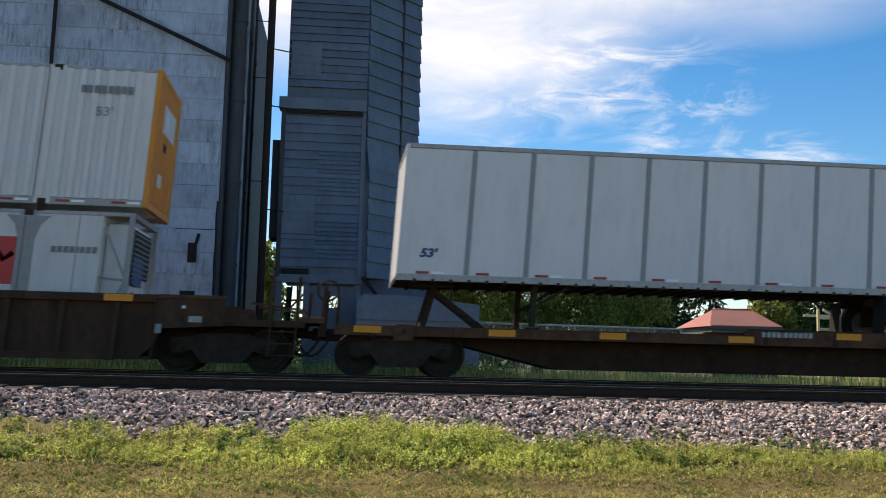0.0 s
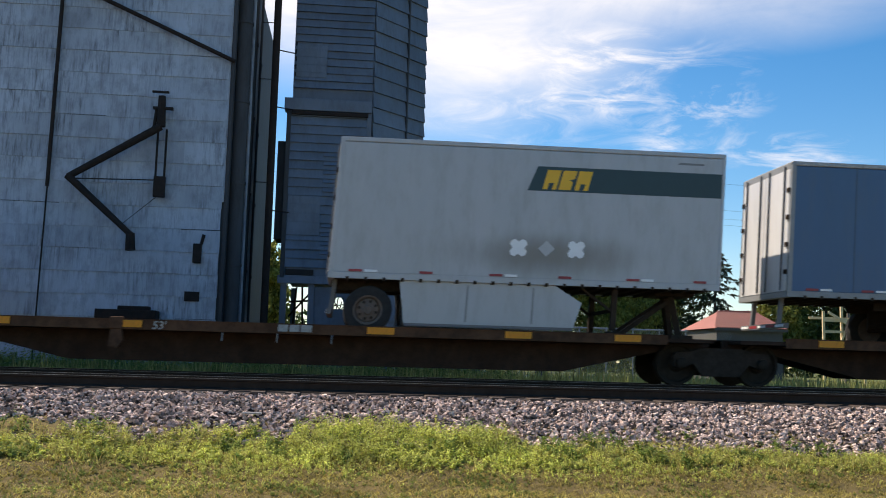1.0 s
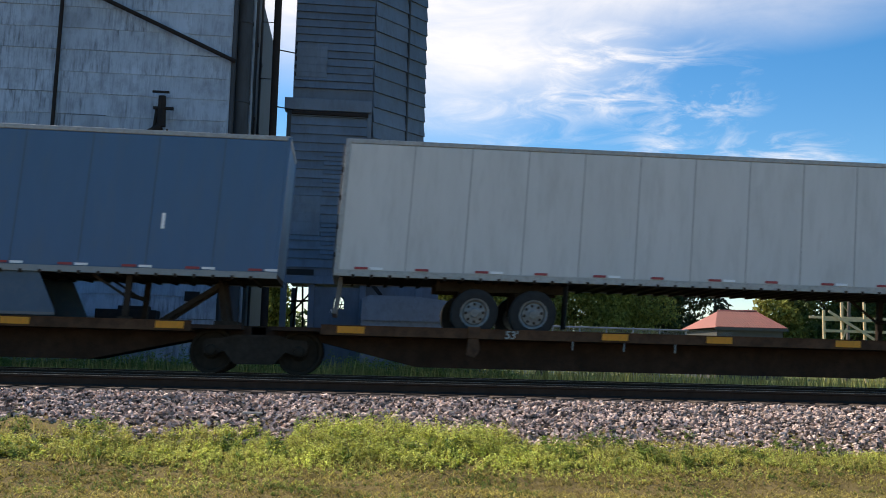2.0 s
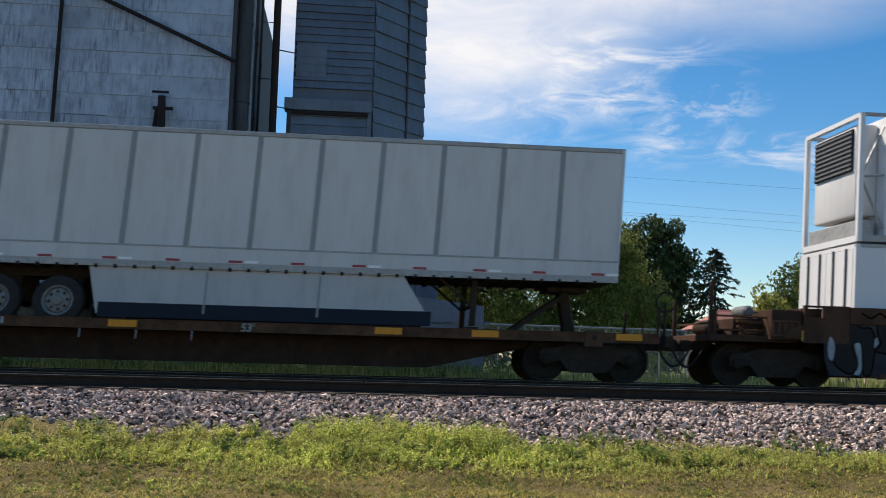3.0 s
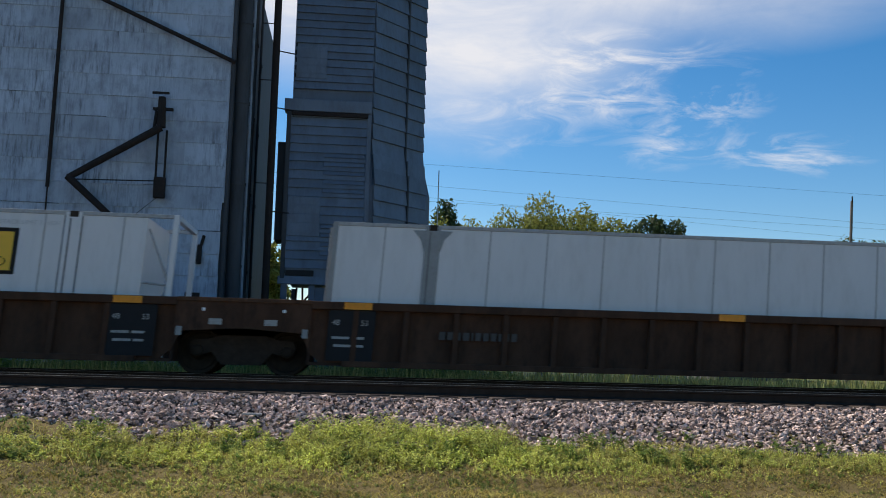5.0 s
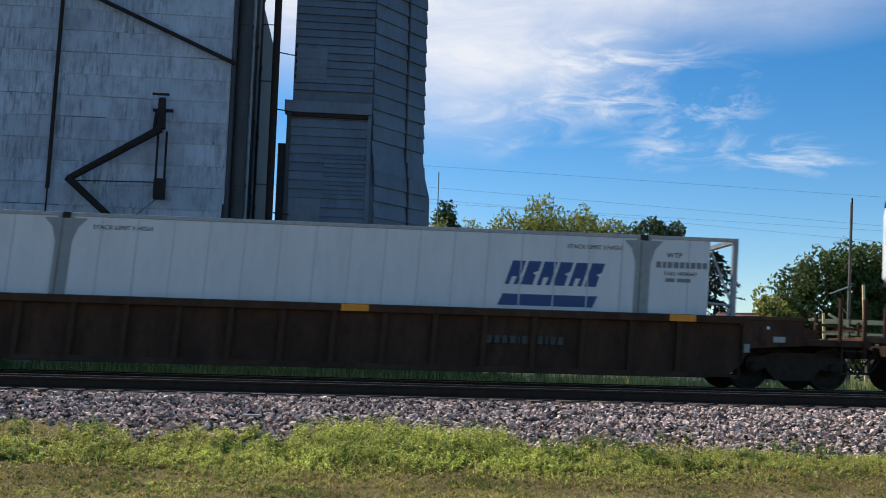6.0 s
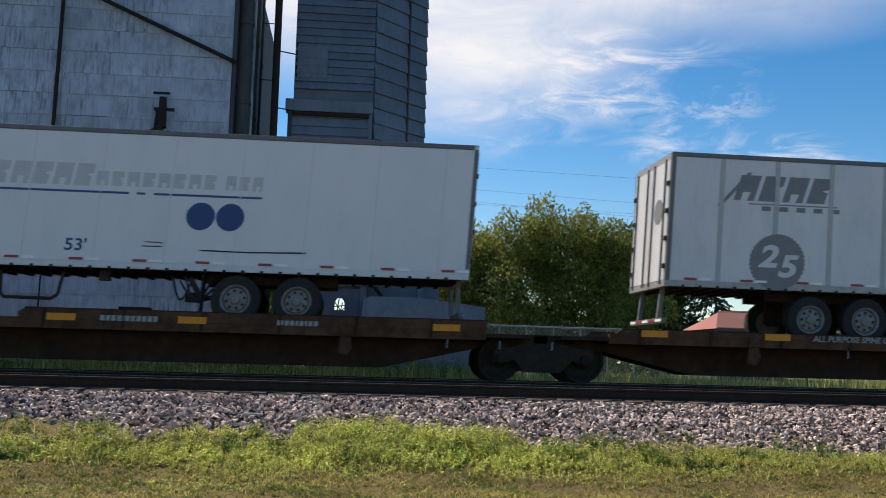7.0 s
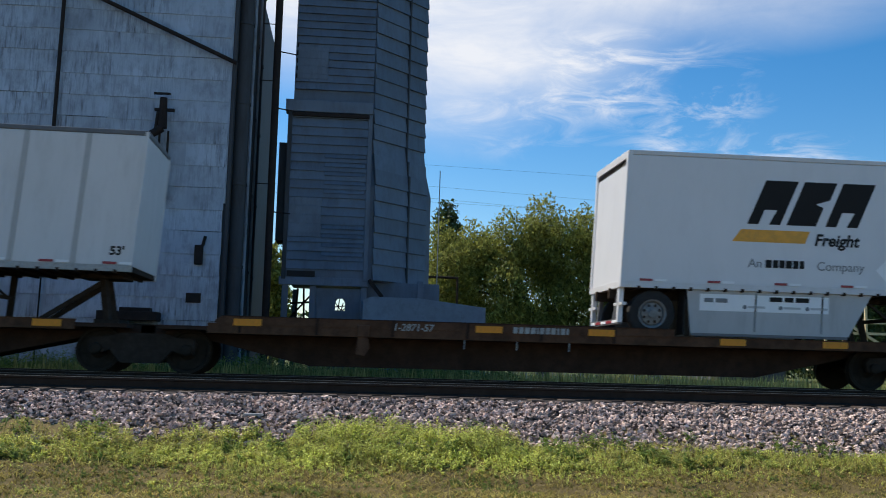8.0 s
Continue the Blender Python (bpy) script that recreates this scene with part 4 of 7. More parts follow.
def road_wheel(parent, x, y, z, turn=0.0, rusty=False):
    w = new("wheel")
    w.parent, w.location = parent, (x, y, z)
    if y > 0:
        w.rotation_euler.z = math.pi
    piece("tyre", TYRE, w)
    piece("rim", RIM_R if rusty else RIM_M, w)
    for k in range(8):
        a = k * math.tau / 8 + turn
        piece("hand_hole", HOLE, w, 0.182 * math.cos(a), -0.1, 0.182 * math.sin(a))


RED_TAPE = mesh_of("red_reflector", box(bmesh.new(), -0.14, 0.14, -0.004, 0.004, -0.025, 0.025), RED)
WHITE_TAPE = mesh_of("white_reflector", box(bmesh.new(), -0.13, 0.13, -0.004, 0.004, -0.025, 0.025), TAPE_WHITE)
ROD = mesh_of("lock_rod", rod(bmesh.new(), (0, 0, 2.12), (0, 0, 4.86), 0.02), RAIL_DARK, True)
HINGE = mesh_of("hinge", box(bmesh.new(), -0.03, 0.03, -0.05, 0.05, -0.05, 0.05, 0.008), BLACK_STEEL)


def trailer(s0, s1, label, skin, wheels, group="trailers", axles=2, ribs=0.0, rib_mat=RIB_GREY, seams=0.0, seam_mat=RAIL_ALU, rail_mat=RAIL_ALU, top_mat=None,
            bottom=2.06, top=4.95, skirt=None, skirt_mat=SKIRT_WHITE, band=0.0, tape=True, tape_mesh=False, wheel_at=None, hitch_in=0.9, doors=WHITE, roof_edge=0.10, landing=None, round_nose=False, skirt_edge=RAIL_DARK, edge_h=0.16, wheel_z=1.385, rusty=(), corner_mat=None, rib_shift=0.0, tilt=0.0, skirt_cut=None, roll_door=False):
    """A road trailer on the train from s0 to s1. wheels: -1 when its rear with the axles points to smaller s, 1 otherwise."""
    s, h = (s0 + s1) / 2, (s1 - s0) / 2
    t = train_thing("semi_trailer", label, "trailer", s, group, tilt)
    rear, front = wheels * h, -wheels * h
    body = part("body", box(bmesh.new(), -h + 0.02, h - 0.02, NEAR + 0.012, -NEAR - 0.012, bottom + 0.12, top - roof_edge, 0.02), skin, t)
    part("roof", box(bmesh.new(), -h, h, NEAR, -NEAR, top - roof_edge, top, 0.018), top_mat or rail_mat, t)
    for y0, y1 in ((NEAR - 0.004, NEAR + 0.05), (-NEAR - 0.05, -NEAR + 0.004)):
        part("bottom_rail", box(bmesh.new(), -h, h, y0, y1, bottom, bottom + 0.13, 0.006), rail_mat, t)
    cm = mesh_of("cross_member", box(bmesh.new(), -0.035, 0.035, NEAR - 0.007, -NEAR + 0.007, bottom - 0.03, bottom + 0.04), BLACK_STEEL)
    for x in np.arange(-h + 0.4, h - 0.3, 0.38):
        piece("cross_member", cm, t, x)
    part("floor", box(bmesh.new(), -h + 0.03, h - 0.03, NEAR + 0.06, -NEAR - 0.06, bottom + 0.02, bottom + 0.13), BLACK_STEEL, t)
    # side posts, each its own strip
    if ribs:
        rm = mesh_of("side_post", box(bmesh.new(), -0.052, 0.052, -0.016, 0.004, bottom + 0.14, top - roof_edge - 0.01, 0.006), rib_mat)
        n = int((2 * h - 0.3) / ribs)
        for i in range(1, n + 1):
            x = front + wheels * (ribs * i - ribs * 0.06 + rib_shift)
            if abs(x) < h - 0.2:
                piece("side_post", rm, t, x, NEAR + 0.012, 0)
                piece("side_post", rm, t, x, -NEAR - 0.004, 0)
    if seams:
        sm = mesh_of("panel_seam", box(bmesh.new(), -0.012, 0.012, -0.006, 0.004, bottom + 0.14, top - roof_edge - 0.01), seam_mat)
        for i in range(1, int(2 * h / seams) + 1):
            x = front + wheels * seams * i
            if abs(x) < h - 0.25:
                piece("panel_seam", sm, t, x, NEAR + 0.012, 0)
    if band:
        part("wear_band", box(bmesh.new(), -h + 0.03, h - 0.03, NEAR - 0.006, NEAR + 0.02, bottom + 0.13, bottom + 0.13 + band, 0.004), skin, t)
        part("rub_rail", box(bmesh.new(), -h + 0.03, h - 0.03, NEAR - 0.016, NEAR + 0.01, bottom + 0.13 + band, bottom + 0.165 + band, 0.004), RAIL_ALU, t)
    # corner posts
    for x, w in ((rear, 0.10), (front, 0.07)):
        a, b = sorted((x, x - math.copysign(w, x)))
        for y0, y1 in ((NEAR - 0.003, NEAR + 0.08), (-NEAR - 0.08, -NEAR + 0.003)):
            part("corner_post", box(bmesh.new(), a, b, y0, y1, bottom, top - 0.02, 0.012), (corner_mat or rail_mat) if x == rear else skin, t)
    # rear doors
    sx = math.copysign(1, rear)
    if roll_door:
        door = part("roll_up_door", box(bmesh.new(), *sorted((rear - sx * 0.07, rear - sx * 0.03)), NEAR + 0.12, -NEAR - 0.12, bottom + 0.14, top - 0.30), doors, t)
        for z in np.arange(bottom + 0.55, top - 0.4, 0.40):
            part("door_joint", box(bmesh.new(), *sorted((rear - sx * 0.032, rear - sx * 0.027)), NEAR + 0.13, -NEAR - 0.13, z - 0.006, z + 0.006), RIB_GREY, door)
        # black block stands in for shade in the recess above the door
        part("door_gap_shade", box(bmesh.new(), *sorted((rear - sx * 0.06, rear - sx * 0.02)), NEAR + 0.12, -NEAR - 0.12, top - 0.30, top - 0.17), BLACK_GRILLE, t, "black block for the shaded gap over the roll-up door")
        for y in (NEAR + 0.06, -NEAR - 0.06):
            part("door_post", box(bmesh.new(), *sorted((rear - sx * 0.10, rear + sx * 0.006)), y - 0.065, y + 0.065, bottom, top - 0.02, 0.01), skin, t)
        for y in (-1.1, 1.1):
            bm = box(bmesh.new(), *sorted((rear - sx * 0.12, rear - sx * 0.02)), y - 0.06, y + 0.06, 1.32, bottom)
            box(bm, *sorted((rear - sx * 0.12, rear - sx * 0.02)), y - 0.3, y + 0.3, 1.68, 1.74)
            part("step_frame", bm, skin, t, "white rear step frame")
    for y0, y1 in () if roll_door else ((NEAR + 0.09, -0.01), (0.01, -NEAR - 0.09)):
        a, b = sorted((rear - sx * 0.03, rear + sx * 0.006))
        door = part("rear_door", box(bmesh.new(), a, b, y0, y1, bottom + 0.14, top - 0.16, 0.008), doors, t)
        for k in (0.18, 0.82):
            piece("lock_rod", ROD, door, rear + sx * 0.03, y0 + (y1 - y0) * k, 0)
        for z in (2.5, 3.1, 3.7, 4.3):
            piece("hinge", HINGE, door, rear + sx * 0.015, y0 + 0.02 if y0 < 0 and y1 < 0 else y1 - 0.02, z)
    a, b = sorted((rear - sx * 0.12, rear + sx * 0.004))
    part("rear_header", box(bmesh.new(), a, b, NEAR + 0.05, -NEAR - 0.05, top - 0.17, top - 0.02), rail_mat, t)
    part("rear_sill", box(bmesh.new(), a, b, NEAR + 0.05, -NEAR - 0.05, bottom, bottom + 0.13), rail_mat, t)
    bm = bmesh.new()
    for y in (-0.7, 0.7):
        beam(bm, (rear - sx * 0.15, y, bottom + 0.02), (rear - sx * 0.10, y, 1.36), 0.09, 0.09)
    beam(bm, (rear - sx * 0.08, -1.15, 1.34), (rear - sx * 0.08, 1.15, 1.34), 0.1, 0.11)
    bumper = part("rear_bumper", bm, RAIL_DARK, t)
    for k in range(5):
        y = -0.92 + k * 0.46
        part("bumper_tape", box(bmesh.new(), *sorted((rear - sx * 0.026, rear - sx * 0.018)), y - 0.2, y + 0.2, 1.315, 1.37), RED if k % 2 else TAPE_WHITE, bumper)
    # axles, suspension and wheels
    first = wheel_at if wheel_at is not None else 2.35
    bm = bmesh.new()
    for k in range(axles):
        x = rear - sx * (first + 1.245 * k)
        for y in (-1.06, 1.06):
            road_wheel(t, x, y, wheel_z, random.random(), k in rusty)
        rod(bm, (x, -1.0, wheel_z), (x, 1.0, wheel_z), 0.075, 10)
        box(bm, x - 0.3, x + 0.3, -0.55, -0.45, 1.4, bottom)
        box(bm, x - 0.3, x + 0.3, 0.45, 0.55, 1.4, bottom)
    xa, xb = sorted((rear - sx * (first - 0.8), rear - sx * (first + 1.245 * (axles - 1) + 0.8)))
    for y in (-0.6, 0.5):
        box(bm, xa, xb, y, y + 0.1, bottom - 0.2, bottom + 0.02)
    part("running_gear", bm, BLACK_STEEL, t)
    x = rear - sx * (first + 1.245 * (axles - 1) + 0.70)
    for y in (-1.2, 0.75):
        part("mud_flap", box(bmesh.new(), x - 0.01, x + 0.01, y, y + 0.45, 1.1, bottom - 0.05), RUBBER, t)
    # landing gear behind the kingpin
    lg = front + sx * (landing if landing is not None else 3.0)
    bm = bmesh.new()
    for y in (-0.95, 0.95):
        box(bm, lg - 0.06, lg + 0.06, y - 0.06, y + 0.06, 1.12, bottom)
        box(bm, lg - 0.13, lg + 0.13, y - 0.11, y + 0.11, 1.05, 1.10)
        beam(bm, (lg, y, 1.5), (lg + sx * 0.75, y, bottom), 0.05, 0.05)
    beam(bm, (lg, -0.95, 1.55), (lg, 0.95, 1.55), 0.06, 0.08)
    part("landing_gear", bm, BLACK_STEEL, t)
    if skirt:
        a, b, slope0, slope1 = skirt
        z1, z0 = bottom, 1.14
        for y in (NEAR + 0.06, -NEAR - 0.09):
            end = [(b - skirt_cut[0], z1), (b, z1 - skirt_cut[1])] if skirt_cut else [(b, z1)]
            side = part("side_skirt", prism(bmesh.new(), [(a, z1), *end, (b - slope1, z0), (a + slope0, z0)], y, y + 0.03), skirt_mat, t)
            part("skirt_edge", box(bmesh.new(), a + slope0 + 0.02, b - slope1 - 0.02, y - 0.004, y + 0.034, z0 - 0.06, z0 + edge_h), skirt_edge, side)
            for k in (0.37, 0.73):
                x = a + (b - a) * k
                part("skirt_strut", box(bmesh.new(), x - 0.02, x + 0.02, y - 0.008, y, z0 + 0.05, z1 - 0.06), RIB_GREY, side)
    if tape:
        n = int(2 * h / 1.22)
        for i in range(n):
            x = -h + 0.55 + i * (2 * h - 1.0) / (n - 1)
            piece("red_reflector", RED_TAPE, t, x, NEAR - 0.008, bottom + 0.17)
            if not (i % 2) or tape_mesh:
                piece("white_reflector", WHITE_TAPE, t, x + 0.32, NEAR - 0.008, bottom + 0.17)
    return t


# rail trucks: side frames, bolster springs, wheels and bearing caps
WHEEL_P = ((0.10, -0.04), (0.13, -0.05), (0.18, 0.0), (0.37, -0.015), (0.40, -0.05), (0.46, -0.055), (0.455, 0.055), (0.475, 0.07), (0.48, 0.09), (0.10, 0.06))
RAIL_WHEEL = mesh_of("rail_wheel", lathe(bmesh.new(), WHEEL_P, 36), WHEEL_STEEL, True)
bm = bmesh.new()
prism(bm, [(-1.08, 0.60), (-1.02, 0.70), (-0.70, 0.72), (-0.45, 0.80), (0.45, 0.80), (0.70, 0.72), (1.02, 0.70), (1.08, 0.60), (1.04, 0.40), (0.78, 0.40), (0.62, 0.46), (0.40, 0.20), (-0.40, 0.20), (-0.62, 0.46), (-0.78, 0.40), (-1.04, 0.40)], -0.07, 0.07)
SIDE_FRAME = mesh_of("side_frame", bm, BLACK_STEEL)
SPRING = mesh_of("spring", lathe(bmesh.new(), ((0.06, -0.05), (0.075, -0.03), (0.075, 0.03), (0.06, 0.05)), 12), RUST_DARK, True)
CAP = mesh_of("bearing_cap", lathe(bmesh.new(), ((0.06, -0.06), (0.11, -0.04), (0.12, 0.03), (0.12, 0.06)), 16), WHEEL_STEEL, True)


def truck(parent, x):
    tr = new("truck")
    tr.parent, tr.location = parent, (x, 0, 0)
    bm = bmesh.new()
    box(bm, -0.22, 0.22, -1.0, 1.0, 0.52, 0.80)
    for a in (-0.9, 0.9):
        rod(bm, (a, -0.9, 0.46), (a, 0.9, 0.46), 0.08, 10)
    tagged(part("bolster", bm, BLACK_STEEL, tr))
    for y in (-0.98, 0.98):
        piece("side_frame", SIDE_FRAME, tr, 0, y, 0)
        for a in (-0.9, 0.9):
            piece("bearing_cap", CAP if y < 0 else CAP, tr, a, y + math.copysign(0.09, y), 0.48)
        for a in (-0.14, 0.0, 0.14):
            sp = piece("spring", SPRING, tr, a, y, 0.40)
            sp.scale = (1, 1, 1)
    for a in (-0.9, 0.9):
        for y in (-0.76, 0.76):
            w = piece("rail_wheel", RAIL_WHEEL, tr, a, y, 0.46)
            if y > 0:
                w.rotation_euler.z = math.pi
    return tr


PATCH = mesh_of("yellow_reflector", box(bmesh.new(), -0.28, 0.28, -0.005, 0.005, -0.07, 0.07), PATCH_ORANGE)


def hitch(parent, x, lean):
    """The fold-down stand that holds a trailer's kingpin, with its diagonal brace."""
    bm = bmesh.new()
    for y in (-0.32, 0.32):
        beam(bm, (x, y, 1.0), (x + lean * 0.22, y * 0.7, 1.95), 0.12, 0.14)
        beam(bm, (x + lean * 1.42, y, 1.02), (x + lean * 0.25, y * 0.8, 1.85), 0.09, 0.10)
    box(bm, x + lean * 0.2 - 0.45, x + lean * 0.2 + 0.45, -0.45, 0.45, 1.93, 2.04, 0.02)
    box(bm, x - 0.25, x + 0.25, -0.5, 0.5, 0.95, 1.08)
    part("hitch", bm, BLACK_STEEL, parent, "black trailer hitch stand with diagonal brace")


def spine_car(s0, s1, label, truck_left, hitch_end, marks=(), wheels_span=None, end_left=False, end_right=False, truck_right=False, raised=None, deck=0.877, hitch_in=0.72):
    """A unit of a spine car between the truck centres s0 and s1."""
    s, h = (s0 + s1) / 2, (s1 - s0) / 2
    t = train_thing("spine_car", label, "rail car", s, "spine cars of the train")
    bm = bmesh.new()
    prism(bm, [(-h + 0.15, 0.78), (-h + 1.1, 0.74), (-h + 3.4, 0.22), (h - 3.4, 0.22), (h - 1.1, 0.74), (h - 0.15, 0.78), (h - 0.15, 0.98), (-h + 0.15, 0.98)], -0.62, 0.62)
    part("centre_sill", bm, RUST_DARK, t, "dark deep fish-bellied centre beam")
    for y in (-1.33, 1.27):
        bm = bmesh.new()
        box(bm, -h + 1.3, h - 1.3, y, y + 0.06, 0.84, 1.04, 0.006)
        box(bm, -h + 1.3, h - 1.3, y - 0.02, y + 0.10, 1.03, 1.05)
        part("side_rail", bm, RUST_WORN_LIT, t, "brown side rail with peeling paint")
    bm = bmesh.new()
    for x in np.arange(-h + 1.4, h - 1.3, 1.55):
        prism(bm, [(x - 0.06, 0.86), (x + 0.06, 0.86), (x + 0.06, 0.98), (x - 0.06, 0.98)], -1.3, 1.3)
    part("cross_bearer", bm, RUST_DARK, t)
    wa, wb = wheels_span or (-h + 1.3, h - 1.3)
    bm = bmesh.new()
    for y0, y1 in ((-1.27, -0.62), (0.62, 1.27)):
        box(bm, wa, wb, y0, y1, 0.84, deck)
    part("wheel_platform", bm, RUST_DARK, t)
    ra, rb, rz = raised or (0, 0, 0)
    if raised:
        for y in (-1.336, 1.27):
            bm = prism(bmesh.new(), [(ra, 1.045), (rb, 1.045), (rb, rz), (ra + 0.12, rz), (ra, rz - 0.08)], y, y + 0.066)
            part("platform_rail", bm, RUST_WORN_LIT, t, "worn brown rail beside the wheel platform")
            part("rail_cap", box(bmesh.new(), ra + 0.12, rb, y - 0.014, y + 0.08, rz - 0.004, rz + 0.016), RUST_DARK, t)
        for x in np.arange(ra + 0.5, rb - 0.3, 1.55):
            part("rail_stiffener", box(bmesh.new(), x - 0.03, x + 0.03, -1.352, -1.334, 0.86, rz), RUST_DARK, t)
    for x in (-h, h):
        bm = bmesh.new()
        box(bm, x - 0.75, x + 0.75, -0.55, 0.55, 0.80, 1.0, 0.03)
        box(bm, x - 1.3 if x > 0 else x + 0.3, x - 0.3 if x > 0 else x + 1.3, -1.3, 1.3, 0.9, 0.98)
        part("end_platform", bm, RUST_DARK, t)
    hitch(t, (-h + hitch_in) if hitch_end < 0 else (h - hitch_in), -hitch_end)
    x = -h + 4.45 if hitch_end > 0 else h - 4.2
    bm = box(bmesh.new(), x - 0.13, x + 0.13, -1.385, -1.33, 0.84, 1.09, 0.02)
    prism(bm, [(x - 0.1, 0.84), (x + 0.1, 0.84), (x + 0.16, 0.62), (x + 0.06, 0.46), (x - 0.12, 0.50)], -1.36, -1.2)
    part("jack_bracket", bm, RUST_WORN_LIT, t, "worn brown jacking bracket")
    for x in (x + 2.1, x + 3.2, x + 4.3):
        part("stake_stop", box(bmesh.new(), x - 0.012, x + 0.012, -1.345, -1.33, 0.66, 0.84), RIB_GREY, t, "thin pale stake")
    for x in np.linspace(-h + 2.0, h - 2.0, 6):
        x += random.uniform(-0.3, 0.3)
        if all(not (mx - 0.35 < x < mx + 0.3 + (len(words) * hgt * 0.85 if kind == "text" else sum(words) + 0.03 * len(words))) for kind, words, mx, hgt in marks):
            piece("yellow_reflector", PATCH, t, x, -1.356, 1.075 if ra < x < rb else 0.955)
    if truck_left:
        truck(t, -h)
    if truck_right:
        truck(t, h)
    for x, on in ((-h, end_left), (h, end_right)):
        if on:
            sx = math.copysign(1, x)
            bm = bmesh.new()
            box(bm, *sorted((x, x + sx * 1.9)), -0.3, 0.3, 0.72, 0.98)
            box(bm, *sorted((x + sx * 1.6, x + sx * 1.75)), -1.2, 1.2, 0.78, 1.02)
            rod(bm, (x + sx * 1.75, 1.0, 0.9), (x + sx * 1.75, 1.0, 1.75), 0.02)
            part("end_sill", bm, RUST_DARK, t)
            for y in (-1.33, 1.27):
                bm = box(bmesh.new(), *sorted((x - sx * 1.3, x + sx * 1.42)), y, y + 0.06, 0.84, 1.04, 0.006)
                box(bm, *sorted((x - sx * 1.3, x + sx * 1.42)), y - 0.02, y + 0.10, 1.03, 1.05)
                part("end_rail", bm, RUST_WORN_LIT, t, "brown end rail with peeling paint")
            piece("yellow_reflector", PATCH, t, x + sx * 0.75, -1.356, 0.965)
            bm = box(bmesh.new(), x - 0.2, x + 0.2, -1.372, -1.33, 0.74, 1.09, 0.02)
            part("jack_pad", bm, RUST_WORN_LIT, t, "worn brown jacking pad")
            part("pad_hole", lathe(bmesh.new(), ((0.055, -1.378), (0.055, -1.37)), 14, x, 0.93), BLACK_STEEL, t)
            for y in (-1.26, 1.26):
                part("end_post", box(bmesh.new(), *sorted((x + sx * 1.36, x + sx * 1.42)), y - 0.03, y + 0.03, 1.04, 1.62, 0.008), RUST_DARK, t)
            part("brake_wheel", lathe(bmesh.new(), ((0.21, -0.02), (0.235, 0.0), (0.21, 0.02), (0.19, 0.0), (0.21, -0.02)), 20, 0.0, 1.75, False), BLACK_STEEL, t, "black hand brake wheel").location = (x + sx * 1.62, -1.0, 0)
            part("brake_post", rod(bmesh.new(), (x + sx * 1.62, -0.98, 0.95), (x + sx * 1.62, -0.98, 1.75), 0.035, 8), BLACK_STEEL, t)
            part("coupler", box(box(bmesh.new(), *sorted((x + sx * 1.75, x + sx * 2.45)), -0.11, 0.11, 0.76, 0.92, 0.03), *sorted((x + sx * 2.25, x + sx * 2.5)), -0.2, 0.2, 0.72, 0.98, 0.04), BLACK_STEEL, t)
            bm = bmesh.new()
            pts = [Vector((x + sx * (1.7 + 0.75 * k / 8), -0.35, 0.8 - 0.42 * math.sin(math.pi * k / 8))) for k in range(9)]
            for a, b in zip(pts, pts[1:]):
                rod(bm, a, b, 0.028, 7)
            part("air_hose", bm, RUBBER, t, "black hanging brake hose")
    for kind, words, x, hgt in marks:
        if kind == "text":
            lettering("lettering", words, hgt, t, x, -1.358, (1.07 if ra < x < rb else 0.94) - hgt / 2, WHITE_TEXT, "worn white stencilled lettering", 0.1, 1.0, 1.0, 0.004)
        else:
            bars("marking", t, x, -1.358, (1.075 if ra < x < rb else 0.955) - hgt / 2, words, hgt, WHITE_TEXT, 0.03, "worn white stencilled marking")
    return t


